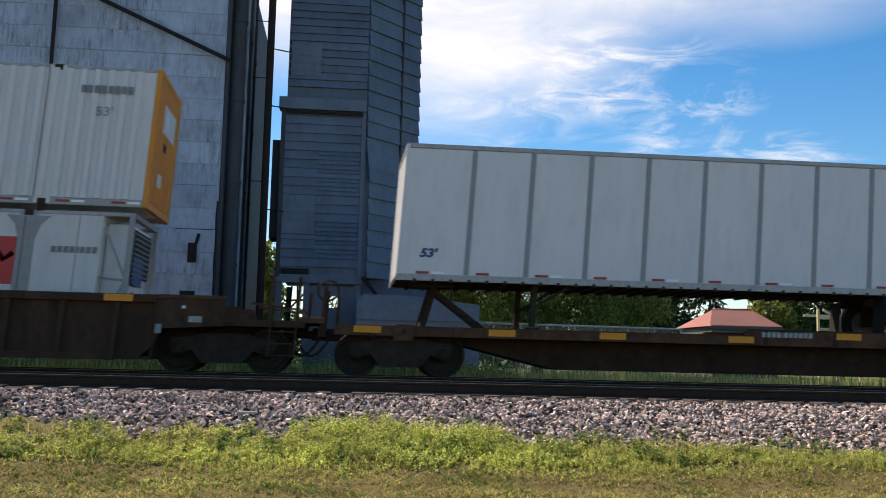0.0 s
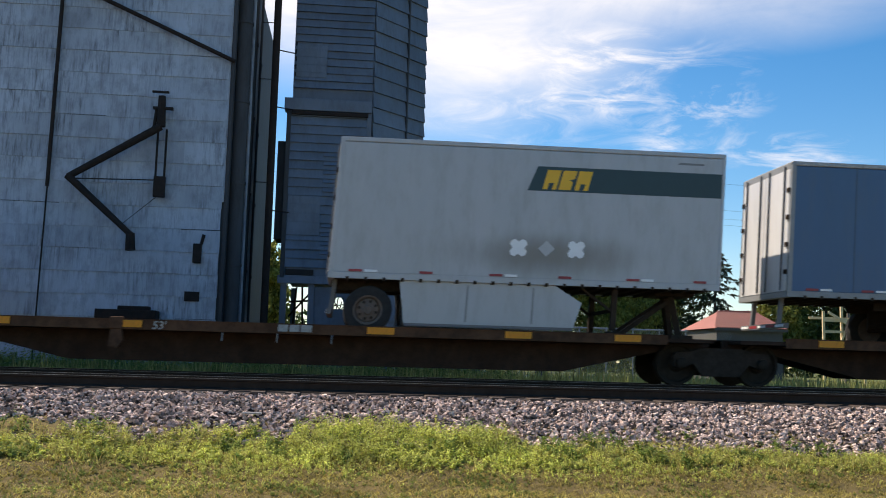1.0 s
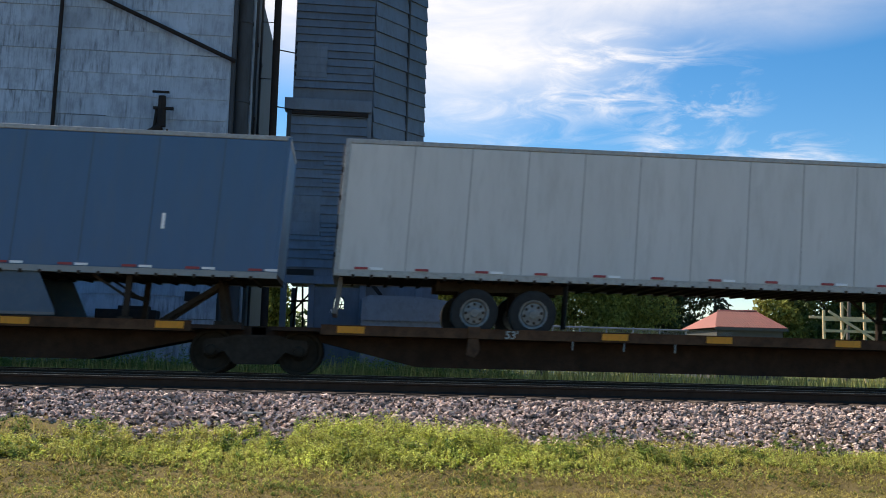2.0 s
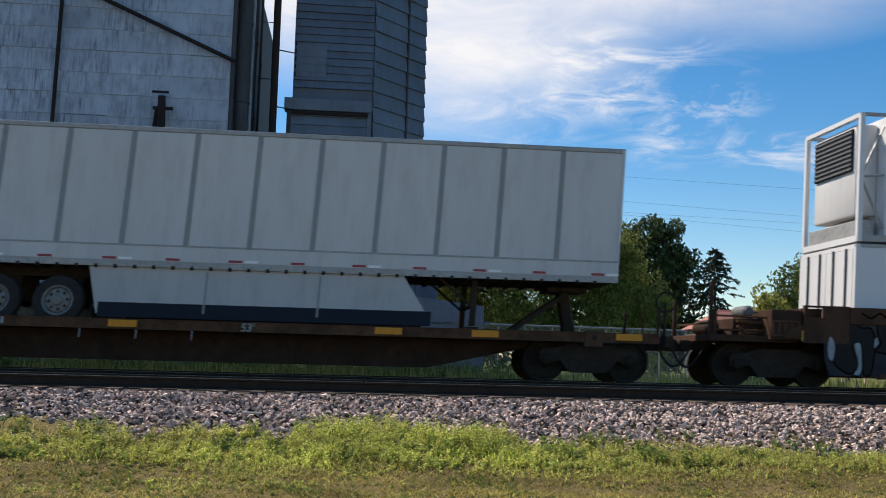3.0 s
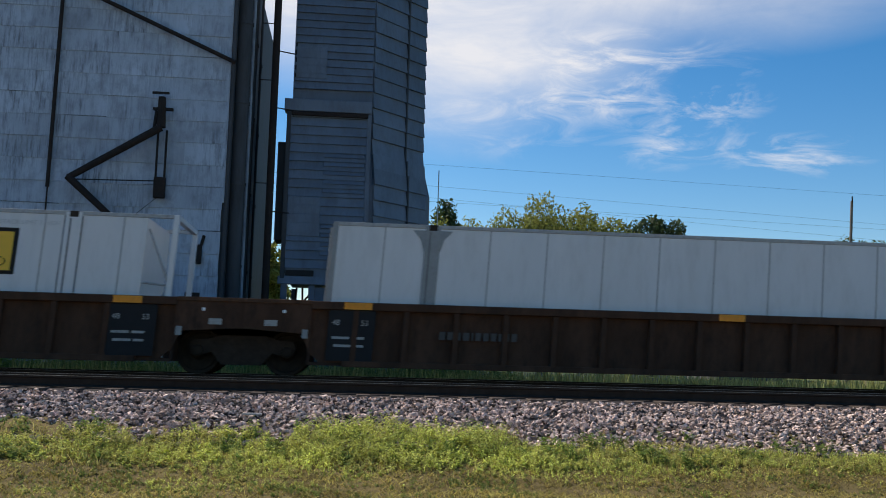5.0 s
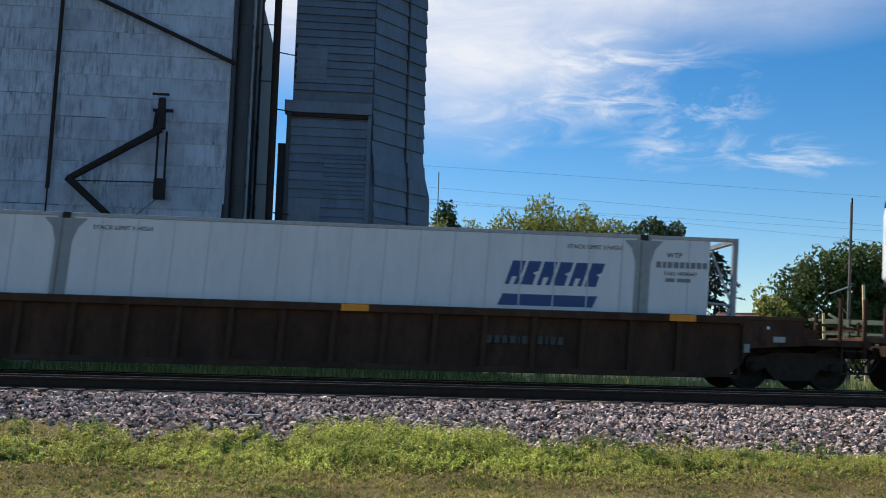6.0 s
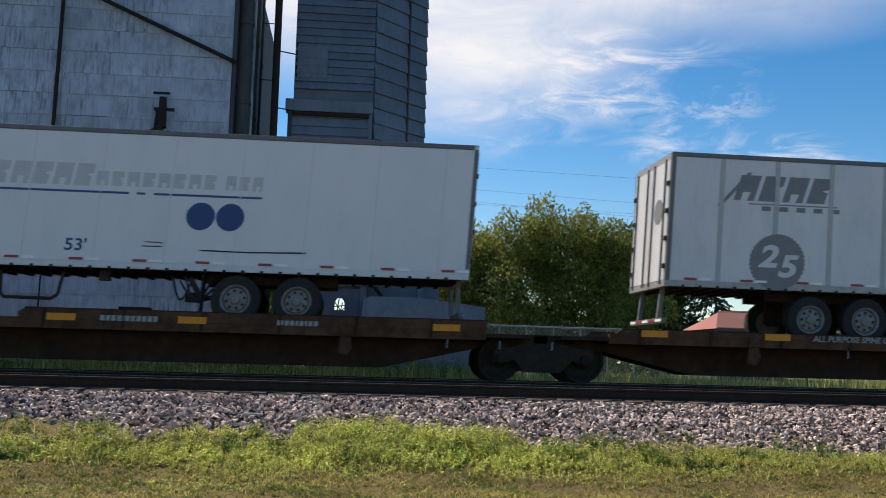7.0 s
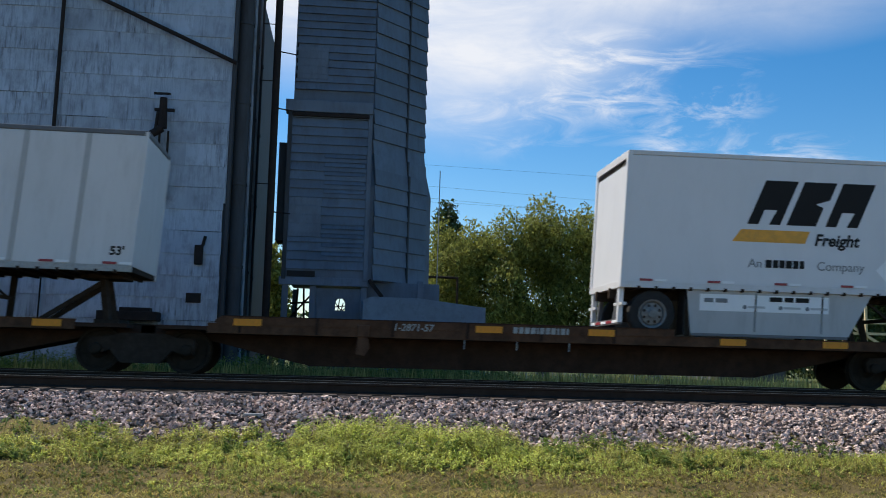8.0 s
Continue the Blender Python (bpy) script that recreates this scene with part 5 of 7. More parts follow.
def container(s0, s1, label, skin, z0, h=2.896, seams=1.22, posts=True, post_mat=None, left="plain", right="plain", end_mat=None, ribbed=0.0, half_post=5.99, post_w=0.16, rail_mat=RAIL_ALU, wide_post=False, seam_mat=RAIL_ALU, bay=0.0):
    """A domestic container from s0 to s1 with its floor at z0. left, right: plain, frame (an open end frame), cooler (frame with a cooling unit)."""
    s, hl = (s0 + s1) / 2, (s1 - s0) / 2
    t = train_thing("freight_container", label, "container", s, "containers of the train")
    a = -hl + (0.03 if left in ("plain", "blank") else 0.62)
    b = hl - (0.03 if right in ("plain", "blank") else 0.62)
    z1 = z0 + h
    part("body", box(bmesh.new(), a, b, NEAR + 0.014, -NEAR - 0.014, z0 + 0.12, z1 - 0.07, 0.015), skin, t)
    for y0, y1 in ((NEAR, NEAR + 0.07), (-NEAR - 0.07, -NEAR)):
        part("top_rail", box(bmesh.new(), -hl, hl, y0, y1, z1 - 0.08, z1, 0.01), rail_mat, t)
        part("bottom_rail", box(bmesh.new(), -hl, hl, y0, y1, z0, z0 + 0.15, 0.01), rail_mat, t)
    for x0, x1 in ((-hl, -hl + 0.11), (hl - 0.11, hl)):
        bm = bmesh.new()
        for y0, y1 in ((NEAR - 0.003, NEAR + 0.11), (-NEAR - 0.11, -NEAR + 0.003)):
            box(bm, x0, x1, y0, y1, z0, z1, 0.01)
        box(bm, x0, x1, NEAR + 0.1, -NEAR - 0.1, z1 - 0.1, z1 - 0.002)
        box(bm, x0, x1, NEAR + 0.1, -NEAR - 0.1, z0 + 0.002, z0 + 0.14)
        part("end_frame", bm, end_mat or skin, t)
    if posts:
        for x in (-half_post, half_post):
            for y in (-NEAR - 0.03, NEAR):
                bm = bmesh.new()
                box(bm, x - post_w, x + post_w, y - 0.006, y + 0.036, z0 + 0.02, z1 - 0.02, 0.008)
                if wide_post:
                    for k in (-1, 1):
                        prism(bm, [(x + k * post_w, z1 - 0.12), (x + k * (post_w + 0.26), z1 - 0.12), (x + k * (post_w + 0.09), z1 - 0.3), (x + k * post_w, z1 - 0.6)], y - 0.005, y + 0.034)
                p = part("lifting_post", bm, post_mat or skin, t)
                if y < 0 and not wide_post:
                    for k in (-1, 1):
                        part("post_edge", box(bmesh.new(), x + k * (post_w + 0.012) - 0.012, x + k * (post_w + 0.012) + 0.012, y - 0.003, y + 0.03, z0 + 0.15, z1 - 0.09), RAIL_DARK, p)
            for z in (z0, z1 - 0.118):
                part("corner_casting", box(bmesh.new(), x - 0.09, x + 0.09, NEAR - 0.012, NEAR + 0.12, z - 0.004, z + 0.122, 0.012), BLACK_STEEL, p)
            part("post_groove", box(bmesh.new(), x - post_w * 0.45, x - post_w * 0.25, NEAR - 0.010, NEAR, z0 + 0.15, z1 - 0.15), RAIL_DARK, p)
    if seams:
        sm = mesh_of("panel_seam", box(bmesh.new(), -0.014, 0.014, -0.006, 0.004, z0 + 0.15, z1 - 0.08), seam_mat)
        x = -half_post + seams
        while x < half_post - 0.4:
            piece("panel_seam", sm, t, x, NEAR + 0.014, 0)
            x += seams
        for x in (-half_post - 1.0, half_post + 1.0):
            if a < x < b:
                piece("panel_seam", sm, t, x, NEAR + 0.014, 0)
    if ribbed:
        for x in np.arange(-hl + 0.3, hl - 0.2, ribbed):
            piece("corrugation", CORRUGATION(z0, z1, ribbed, skin), t, x, NEAR + 0.014, 0)
    for end, kind in ((-hl, left), (hl, right)):
        sx = math.copysign(1, end)
        if kind == "plain":
            for y0, y1 in ((NEAR + 0.12, -0.01), (0.01, -NEAR - 0.12)):
                door = part("door", box(bmesh.new(), *sorted((end - sx * 0.03, end + sx * 0.006)), y0, y1, z0 + 0.15, z1 - 0.11, 0.006), end_mat or skin, t)
                for k in (0.22, 0.7):
                    y = y0 + (y1 - y0) * k
                    part("lock_rod", rod(bmesh.new(), (end + sx * 0.03, y, z0 + 0.1), (end + sx * 0.03, y, z1 - 0.08), 0.024), end_mat or RAIL_DARK, door)
                    part("lock_keeper", box(bmesh.new(), *sorted((end + sx * 0.004, end + sx * 0.05)), y - 0.05, y + 0.05, z0 + 1.05, z0 + 1.13), BLACK_STEEL, door)
        elif kind == "blank":
            wall = part("end_wall", box(bmesh.new(), *sorted((end - sx * 0.05, end - sx * 0.02)), NEAR + 0.11, -NEAR - 0.11, z0 + 0.14, z1 - 0.10), end_mat or skin, t)
            for y in np.arange(NEAR + 0.3, -NEAR - 0.2, 0.3):
                part("end_rib", box(bmesh.new(), *sorted((end - sx * 0.025, end + sx * 0.004)), y - 0.07, y + 0.07, z0 + 0.16, z1 - 0.12, 0.012), end_mat or skin, wall)
        else:
            bm = bmesh.new()
            rod(bm, (end - sx * 0.06, NEAR + 0.06, z0 + 1.45), (end - sx * 0.6, NEAR + 0.06, z0 + 1.5), 0.025)
            rod(bm, (end - sx * 0.06, NEAR + 0.06, z0 + 1.45), (end - sx * 0.6, NEAR + 0.06, z0 + 0.3), 0.03)
            rod(bm, (end - sx * 0.06, NEAR + 0.06, z0 + 1.45), (end - sx * 0.58, NEAR + 0.06, z1 - 0.3), 0.025)
            part("end_brace", bm, RAIL_ALU, t)
        if kind == "cooler":
            c = part("cooling_unit", box(bmesh.new(), *sorted((end - sx * 0.10, end - sx * 0.62)), -0.95, 0.95, z0 + 0.62, z1 - 0.18, 0.07), WHITE, t, "white rounded cooling unit", True)
            part("grille", box(bmesh.new(), *sorted((end - sx * 0.05, end - sx * 0.12)), -0.85, 0.85, z1 - 1.25, z1 - 0.28, 0.02), BLACK_GRILLE, c, "black louvred grille")
            bm = bmesh.new()
            for k in range(9):
                box(bm, *sorted((end - sx * 0.03, end - sx * 0.06)), -0.84, 0.84, z1 - 1.22 + k * 0.105, z1 - 1.18 + k * 0.105)
            part("louvre", bm, RAIL_DARK, c)
            part("fuel_box", box(bmesh.new(), *sorted((end - sx * 0.08, end - sx * 0.5)), -1.1, 1.1, z0 + 0.16, z0 + 0.5, 0.02), RAIL_ALU, c)
    return t


CORR = {}


def CORRUGATION(z0, z1, pitch, skin):
    key = (z0, z1, pitch, skin.name)
    if key not in CORR:
        bm = bmesh.new()
        a = [bm.verts.new((x, y, z0 + 0.15)) for x, y in ((-pitch * 0.32, 0), (-pitch * 0.2, -0.06), (pitch * 0.2, -0.06), (pitch * 0.32, 0))]
        b = [bm.verts.new((v.co.x, v.co.y, z1 - 0.08)) for v in a]
        for i in range(3):
            bm.faces.new((a[i], a[i + 1], b[i + 1], b[i]))
        bm.faces.new(a[::-1])
        bm.faces.new(b)
        CORR[key] = mesh_of("corrugation", bm, skin)
    return CORR[key]


def well_car(s0, s1, label, skin, rib=0.0, sill_top=1.53, truck_left=True, truck_right=True, coupler_left=False, coupler_right=False, dark_ends=(), patches=5, raised=True):
    """A well car unit between truck centres s0 and s1: deep side walls, end platforms, trucks."""
    s, h = (s0 + s1) / 2, (s1 - s0) / 2
    t = train_thing("well_car", label, "rail car", s, "well cars of the train")
    w = h - 1.35
    for y in (-1.50, 1.44):
        bm = bmesh.new()
        back = 0.10 if rib and y < 0 else 0.0
        prism(bm, [(-w, 0.5), (-w + 0.3, 0.24), (w - 0.3, 0.24), (w, 0.5), (w, sill_top - 0.12), (-w, sill_top - 0.12)], y + back, y + back + 0.06)
        part("side_wall", bm, skin, t, "weathered brown steel side wall")
        part("top_chord", box(bmesh.new(), -w, w, y - 0.05, y + 0.12, sill_top - 0.16, sill_top, 0.012), skin, t)
    part("bottom_chord", box(bmesh.new(), -w + 0.7, w - 0.7, -1.53, -1.38, 0.22, 0.34, 0.01), skin, t)
    if rib:
        rm = mesh_of("side_rib", box(bmesh.new(), -0.055, 0.055, -0.03, 0.11, 0.3, sill_top - 0.16, 0.01), skin)
        for x in np.arange(-w + 0.9, w - 0.6, rib):
            piece("side_rib", rm, t, x, -1.50, 0)
    part("floor", box(bmesh.new(), -w, w, -1.44, 1.44, 0.24, 0.30), RUST_DARK, t)
    for x in (-h, h):
        sx = math.copysign(1, x)
        e = part("end_platform", box(bmesh.new(), *sorted((sx * w, x + sx * 0.2)), -1.3, 1.3, 1.0, 1.14, 0.02), skin, t)
        part("end_wall", box(bmesh.new(), *sorted((sx * (w - 0.04), sx * (w + 0.02))), -1.38, 1.38, 0.26, 1.2), RUST_DARK, e)
        if not raised:
            # strip in the sunlit brown paints the flange's lit orange edge
            bm = box(bmesh.new(), *sorted((sx * w, x)), -1.53, -1.40, sill_top - 0.07, sill_top + 0.012, 0.01)
            part("end_flange", bm, RUST_WORN_LIT, e, "worn top flange in a sunlit orange-brown")
            for dx, z, wide, high, m in ((0.55, 1.06, 0.13, 0.06, RAIL_ALU), (1.25, 0.86, 0.06, 0.09, RIB_GREY), (0.8, 1.30, 0.03, 0.03, TAPE_WHITE)):
                part("data_plate", box(bmesh.new(), x - sx * dx - wide, x - sx * dx + wide, -1.512, -1.50, z - high, z + high), m, e, "small pale data plate")
        for y in (-1.50, 1.44):
            bm = prism(bmesh.new(), [(sx * w, 0.5), (sx * (w + 0.14), 0.86), (x - sx * 0.15, 0.93), (x, 0.93), (x, sill_top - 0.06), (sx * w, sill_top - 0.06)], y + 0.004, y + 0.07) if not raised else prism(bmesh.new(), [(sx * w, 1.0), (sx * (w + 0.2), 1.0), (x + sx * 0.1, 1.05), (x + sx * 0.1, 1.2), (sx * (w + 0.4), sill_top), (sx * w, sill_top)], y + 0.004, y + 0.07)
            part("end_gusset", bm, skin, e)
        if raised:
            for y in (-1.55, 1.40):
                part("raised_chord", prism(bmesh.new(), [(sx * w, sill_top), (sx * (w - 1.35), sill_top), (sx * (w - 1.45), sill_top + 0.02), (sx * (w - 1.3), sill_top + 0.2), (sx * w, sill_top + 0.2)], y, y + 0.15), skin, e)
        part("draft_sill", box(bmesh.new(), *sorted((sx * w, x + sx * 0.9)), -0.32, 0.32, 0.72, 1.0, 0.02), RUST_DARK, e)
    for x, on in ((-h, truck_left), (h, truck_right)):
        if on:
            truck(t, x)
    for x, on in ((-h, coupler_left), (h, coupler_right)):
        if on:
            sx = math.copysign(1, x)
            g = part("end_deck", box(bmesh.new(), *sorted((x - sx * 0.3, x + sx * 1.62)), -1.28, 1.28, 0.95, 1.09, 0.012), skin, t)
            if raised:
                # deep end bulkhead with a pocket, then a framed tool box on the deck
                for y in (-1.515, 1.42):
                    bm = box(bmesh.new(), *sorted((sx * w, x - sx * 0.33)), y, y + 0.09, 0.95, 1.5)
                    box(bm, *sorted((sx * w, x - sx * 0.76)), y, y + 0.09, 1.5, sill_top + 0.22)
                    box(bm, *sorted((x - sx * 0.42, x - sx * 0.33)), y, y + 0.09, 1.5, sill_top + 0.22)
                    box(bm, *sorted((x - sx * 0.76, x - sx * 0.42)), y, y + 0.09, sill_top + 0.18, sill_top + 0.22)
                    part("end_bulkhead", bm, skin, g)
                part("bulkhead_web", box(bmesh.new(), *sorted((x - sx * 0.78, x - sx * 0.34)), -1.38, 1.38, 0.98, sill_top + 0.16), RUST_DARK, g)
                chest = part("tool_box", box(bmesh.new(), *sorted((x - sx * 0.32, x + sx * 0.36)), -1.46, -0.7, 1.0, 1.64, 0.02), RUST_DARK, g)
                bm = bmesh.new()
                for z in (1.10, 1.40):
                    box(bm, *sorted((x - sx * 0.25, x + sx * 0.32)), -1.478, -1.458, z - 0.016, z + 0.016)
                for dx in (-0.25, 0.32):
                    box(bm, x + sx * dx - 0.016, x + sx * dx + 0.016, -1.478, -1.458, 1.084, 1.416)
                for dx in (-0.1, 0.05, 0.18):
                    box(bm, x + sx * dx - 0.02, x + sx * dx + 0.02, -1.472, -1.458, 1.15, 1.36)
                part("lid_frame", bm, RUST_WORN_LIT, chest)
                if sx > 0:
                    part("paper_tag", box(bmesh.new(), *sorted((x - sx * 0.62, x - sx * 0.44)), -1.526, -1.516, 1.20, 1.40), RAIL_ALU, g)
                part("air_tank", lathe(bmesh.new(), ((0.001, -0.5), (0.12, -0.48), (0.17, -0.38), (0.17, 0.38), (0.12, 0.48), (0.001, 0.5)), 16, x + sx * 1.25, 1.27), BLACK_STEEL, g)
                bm = bmesh.new()
                beam(bm, (x + sx * 0.42, -1.1, 1.36), (x + sx * 0.98, -1.1, 1.40), 0.05, 0.06)
                beam(bm, (x + sx * 0.42, -1.1, 1.18), (x + sx * 0.9, -1.1, 1.14), 0.04, 0.08)
                beam(bm, (x + sx * 0.72, -1.15, 1.12), (x + sx * 0.98, -1.15, 1.28), 0.03, 0.06)
                part("brake_linkage", bm, RUST_WORN_LIT, g)
                part("valve_box", box(bmesh.new(), *sorted((x + sx * 0.40, x + sx * 1.0)), -0.95, 0.4, 1.06, 1.46, 0.03), RUST_DARK, g)
                for za, zb, dx in ((1.46, 1.50, 0.2), (1.2, 1.2, 0.7)):
                    part("brake_pipe", rod(bmesh.new(), (x - sx * 0.3, -1.3 + dx * 0.2, za), (x + sx * 1.55, -1.2 + dx * 0.2, zb), 0.022, 7), RUST_WORN_LIT, g)
                part("end_tank", lathe(bmesh.new(), ((0.001, -0.9), (0.09, -0.89), (0.13, -0.84), (0.13, -0.2), (0.09, -0.15), (0.001, -0.14)), 18, x + sx * 0.62, 1.62), RAIL_DARK, g)
                part("tank_cradle", box(bmesh.new(), *sorted((x + sx * 0.5, x + sx * 0.74)), -0.8, -0.3, 1.45, 1.52), RUST_DARK, g)
                posts = ((1.60, -1.2, 2.22), (1.52, -1.24, 1.62), (1.60, 1.1, 1.9))
            else:
                # open end: low sill and slanting struts coloured sunlit, two tall posts, side ladder
                part("end_sill", box(bmesh.new(), *sorted((x + sx * 1.5, x + sx * 2.02)), -1.25, 0.9, 1.05, 1.18, 0.015), RUST_WORN_LIT, g)
                bm = prism(bmesh.new(), [(x - sx * 1.2, 1.09), (x + sx * 0.62, 1.09), (x + sx * 0.55, 1.30), (x - sx * 0.1, 1.36), (x - sx * 1.2, 1.38)], -0.95, -0.90)
                part("slant_plate", bm, RUST_WORN_LIT, g)
                bm = bmesh.new()
                beam(bm, (x + sx * 1.42, -1.1, 1.33), (x + sx * 0.5, -1.0, 1.44), 0.16, 0.04)
                beam(bm, (x + sx * 1.42, 0.6, 1.33), (x + sx * 0.5, 0.6, 1.44), 0.16, 0.04)
                part("brace_strut", bm, RUST_WORN_LIT, g)
                lad = part("ladder", rod(rod(bmesh.new(), (x + sx * 1.45, -1.34, 0.36), (x + sx * 1.45, -1.34, 1.05), 0.02), (x + sx * 0.93, -1.34, 0.36), (x + sx * 0.93, -1.34, 1.05), 0.02), skin, g)
                for z in (0.38, 0.62, 0.86):
                    part("rung", rod(bmesh.new(), (x + sx * 1.45, -1.34, z), (x + sx * 0.93, -1.34, z), 0.014), skin, lad)
                posts = ((1.45, -1.3, 1.99), (0.90, -1.3, 1.99), (1.98, -1.2, 1.83), (1.6, 1.2, 1.8))
            for dx, y, top in posts:
                part("stanchion", box(bmesh.new(), x + sx * dx - 0.04, x + sx * dx + 0.04, y - 0.035, y + 0.035, 1.0, top, 0.008), skin, g)
            bm = bmesh.new()
            beam(bm, (x + sx * 1.55, -1.2, 1.34), (x + sx * 1.55, 1.1, 1.34), 0.03, 0.04)
            part("grab_rail", bm, skin, g)
            part("coupler", box(box(bmesh.new(), *sorted((x + sx * 1.2, x + sx * 2.1)), -0.11, 0.11, 0.76, 0.92, 0.03), *sorted((x + sx * 1.95, x + sx * 2.2)), -0.2, 0.2, 0.72, 0.98, 0.04), BLACK_STEEL, t)
            bm = bmesh.new()
            pts = [Vector((x + sx * (1.4 + 0.75 * k / 8), -0.35, 0.8 - 0.42 * math.sin(math.pi * k / 8))) for k in range(9)]
            for a, b in zip(pts, pts[1:]):
                rod(bm, a, b, 0.028, 7)
            part("air_hose", bm, RUBBER, t, "black hanging brake hose")
    for x in np.linspace(-w + 1.0, w - 1.0, patches):
        piece("yellow_reflector", PATCH, t, x + random.uniform(-0.5, 0.5), -1.562, sill_top - 0.08 if rib else sill_top - 0.33)
    return t


# container car at the head of what is seen, two high
well_car(-21.4, -2.35, "brown articulated well car loaded two high", RUST, 1.05, coupler_right=True, raised=False, patches=4)
a_up = container(-20.3, -4.15, "white corrugated container with an orange end", WHITE, 3.30, ribbed=0.28, seams=0, right="blank", end_mat=ORANGE_END)
a_low = container(-20.5, -4.35, "white lower container with a red square mark", WHITE_OLD, 0.36, h=2.82, wide_post=True, post_mat=RIB_GREY, right="cooler", end_mat=RIB_GREY)

MARK = (0.09, 0.09, 0.10, 0.10, 0.03, 0.09, 0.09, 0.09, 0.05, 0.09, 0.05)   # a mark of letters and a number, one bar each
# spine cars with trailers
spine_car(1.3, 18.0, "brown spine car carrying a white trailer", True, -1, [("text", "53'", 6.2, 0.14), ("bars", (0.08, 0.08, 0.08, 0.08, 0.02, 0.08, 0.08, 0.08, 0.08, 0.08, 0.08), -0.7, 0.11)], end_left=True, raised=(-1.1, 7.05, 1.17), deck=0.962, hitch_in=0.41)
tb = trailer(1.03, 17.14, "white sheet-and-post trailer with grey ribs", WHITE, 1, ribs=1.265, rib_shift=0.276, bottom=2.0, top=4.9, wheel_at=3.41, wheel_z=1.47, rusty=(0,))
spine_car(18.0, 35.1, "brown spine car carrying a short trailer", True, 1, [("text", "53'", -3.4, 0.16), ("bars", (0.2, 0.2, 0.22), -0.9, 0.14)])
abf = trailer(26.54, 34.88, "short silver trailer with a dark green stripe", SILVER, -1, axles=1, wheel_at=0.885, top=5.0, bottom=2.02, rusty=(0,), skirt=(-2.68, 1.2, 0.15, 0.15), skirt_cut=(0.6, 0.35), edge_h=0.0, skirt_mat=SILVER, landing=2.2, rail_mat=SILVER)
spine_car(35.1, 52.2, "brown spine car carrying a blue trailer", True, 1, [("text", "53'", -3.4, 0.16), ("text", "ALL PURPOSE SPINE CAR", -1.05, 0.12), ("bars", (0.2, 0.2, 0.22), 2.4, 0.14)])
blue = trailer(36.38, 52.5,  "dark blue smooth-sided trailer with a grey top rail", BLUE, -1, rail_mat=RIB_GREY, top_mat=RAIL_ALU, tape_mesh=True, seams=1.33, seam_mat=BLUE_SKIRT, bottom=1.95, top=4.93, skirt=(-3.12, 3.33, 0.36, -0.42), skirt_mat=BLUE_SKIRT, rusty=(0,), wheel_at=3.14, doors=WHITE, edge_h=0.0)
spine_car(52.2, 69.2, "brown spine car carrying a plain white trailer", True, 1, [("text", "53'", -3.4, 0.16)])
trailer(53.65, 69.75, "white smooth-sided trailer with faint seams", WHITE_OLD, -1, seams=1.22, wheel_at=3.0)
spine_car(69.2, 86.2, "brown spine car carrying a white trailer with a skirt", True, 1, [("bars", MARK, -4.6, 0.13), ("text", "53'", 1.2, 0.16)], end_right=True, truck_right=True, hitch_in=0.23)
trailer(70.55, 86.65, "white plated trailer with grey posts and a blue-edged skirt", WHITE_OLD, -1, ribs=1.28, rib_shift=0.157, band=0.3, top=5.0, bottom=2.1, skirt=(-2.85, 3.52, 0.24, -0.65), skirt_mat=SKIRT_WHITE, wheel_at=3.41, skirt_edge=SKIRT_NAVY, edge_h=0.24)

# two-high well car
ww_car = well_car(90.35, 109.35, "brown well car with black and white graffiti", RUST, 0.0, coupler_left=True, coupler_right=True)
ww_top = container(91.92, 107.87, "white cooling container with a red and black logo", WHITE_CLEAN, 3.20, left="cooler", seams=1.2, seam_mat=WHITE_OLD)
ww_low = container(91.9, 108.03, "white lower container with a red and black logo", WHITE_CLEAN, 0.31, h=2.84, right="frame", seams=1.2, seam_mat=RIB_PALE)

# articulated well cars, one high
jb_car = well_car(113.6, 132.95, "brown ribbed well car with one container", RUST, 1.03, patches=3, raised=False, coupler_left=True)
jb = container(115.27, 131.42, "white container with a yellow and black sign", WHITE, 0.31, right="frame", seams=1.27)
mid_car = well_car(132.95, 152.3, "brown ribbed middle well car with one container", RUST, 1.03, patches=3, raised=False, truck_left=False)
# grey end frame: shade on the white frame put into its colour
mid = container(134.55, 150.7, "plain white cooling container in a well car", WHITE, 0.31, right="frame", end_mat=RIB_GREY, wide_post=True, post_mat=RIB_GREY)
mar_car = well_car(152.3, 171.7, "brown ribbed end well car with one container", RUST, 1.03, patches=3, raised=False, truck_left=False, coupler_right=True)
# end frame greyed here too, to carry its backlit shade
mar = container(154.1, 170.25, "white container with a blue slanted logo", WHITE, 0.31, right="frame", end_mat=RIB_GREY, wide_post=True, post_mat=RIB_GREY, seams=0.72, seam_mat=FADED)

# spine cars with trailers again
spine_car(175.8, 193.2, "brown spine car carrying a white cooling trailer", True, -1, [("bars", (0.08, 0.08, 0.08, 0.08, 0.02, 0.08, 0.08, 0.08, 0.08, 0.08, 0.08), -0.4, 0.11), ("bars", (0.05, 0.04, 0.08, 0.08, 0.05, 0.08, 0.04, 0.08, 0.08), 3.1, 0.10)], end_left=True, raised=(-2.0, 7.4, 1.24), deck=1.022, hitch_in=0.24)
al = trailer(175.37, 191.44, "white cooling trailer with blue dots and faded lettering", WHITE_CLEAN, 1, tape_mesh=True, seams=1.4, seam_mat=WHITE, wheel_at=3.51, wheel_z=1.53, bottom=2.08, rail_mat=WHITE, top_mat=RAIL_DARK)
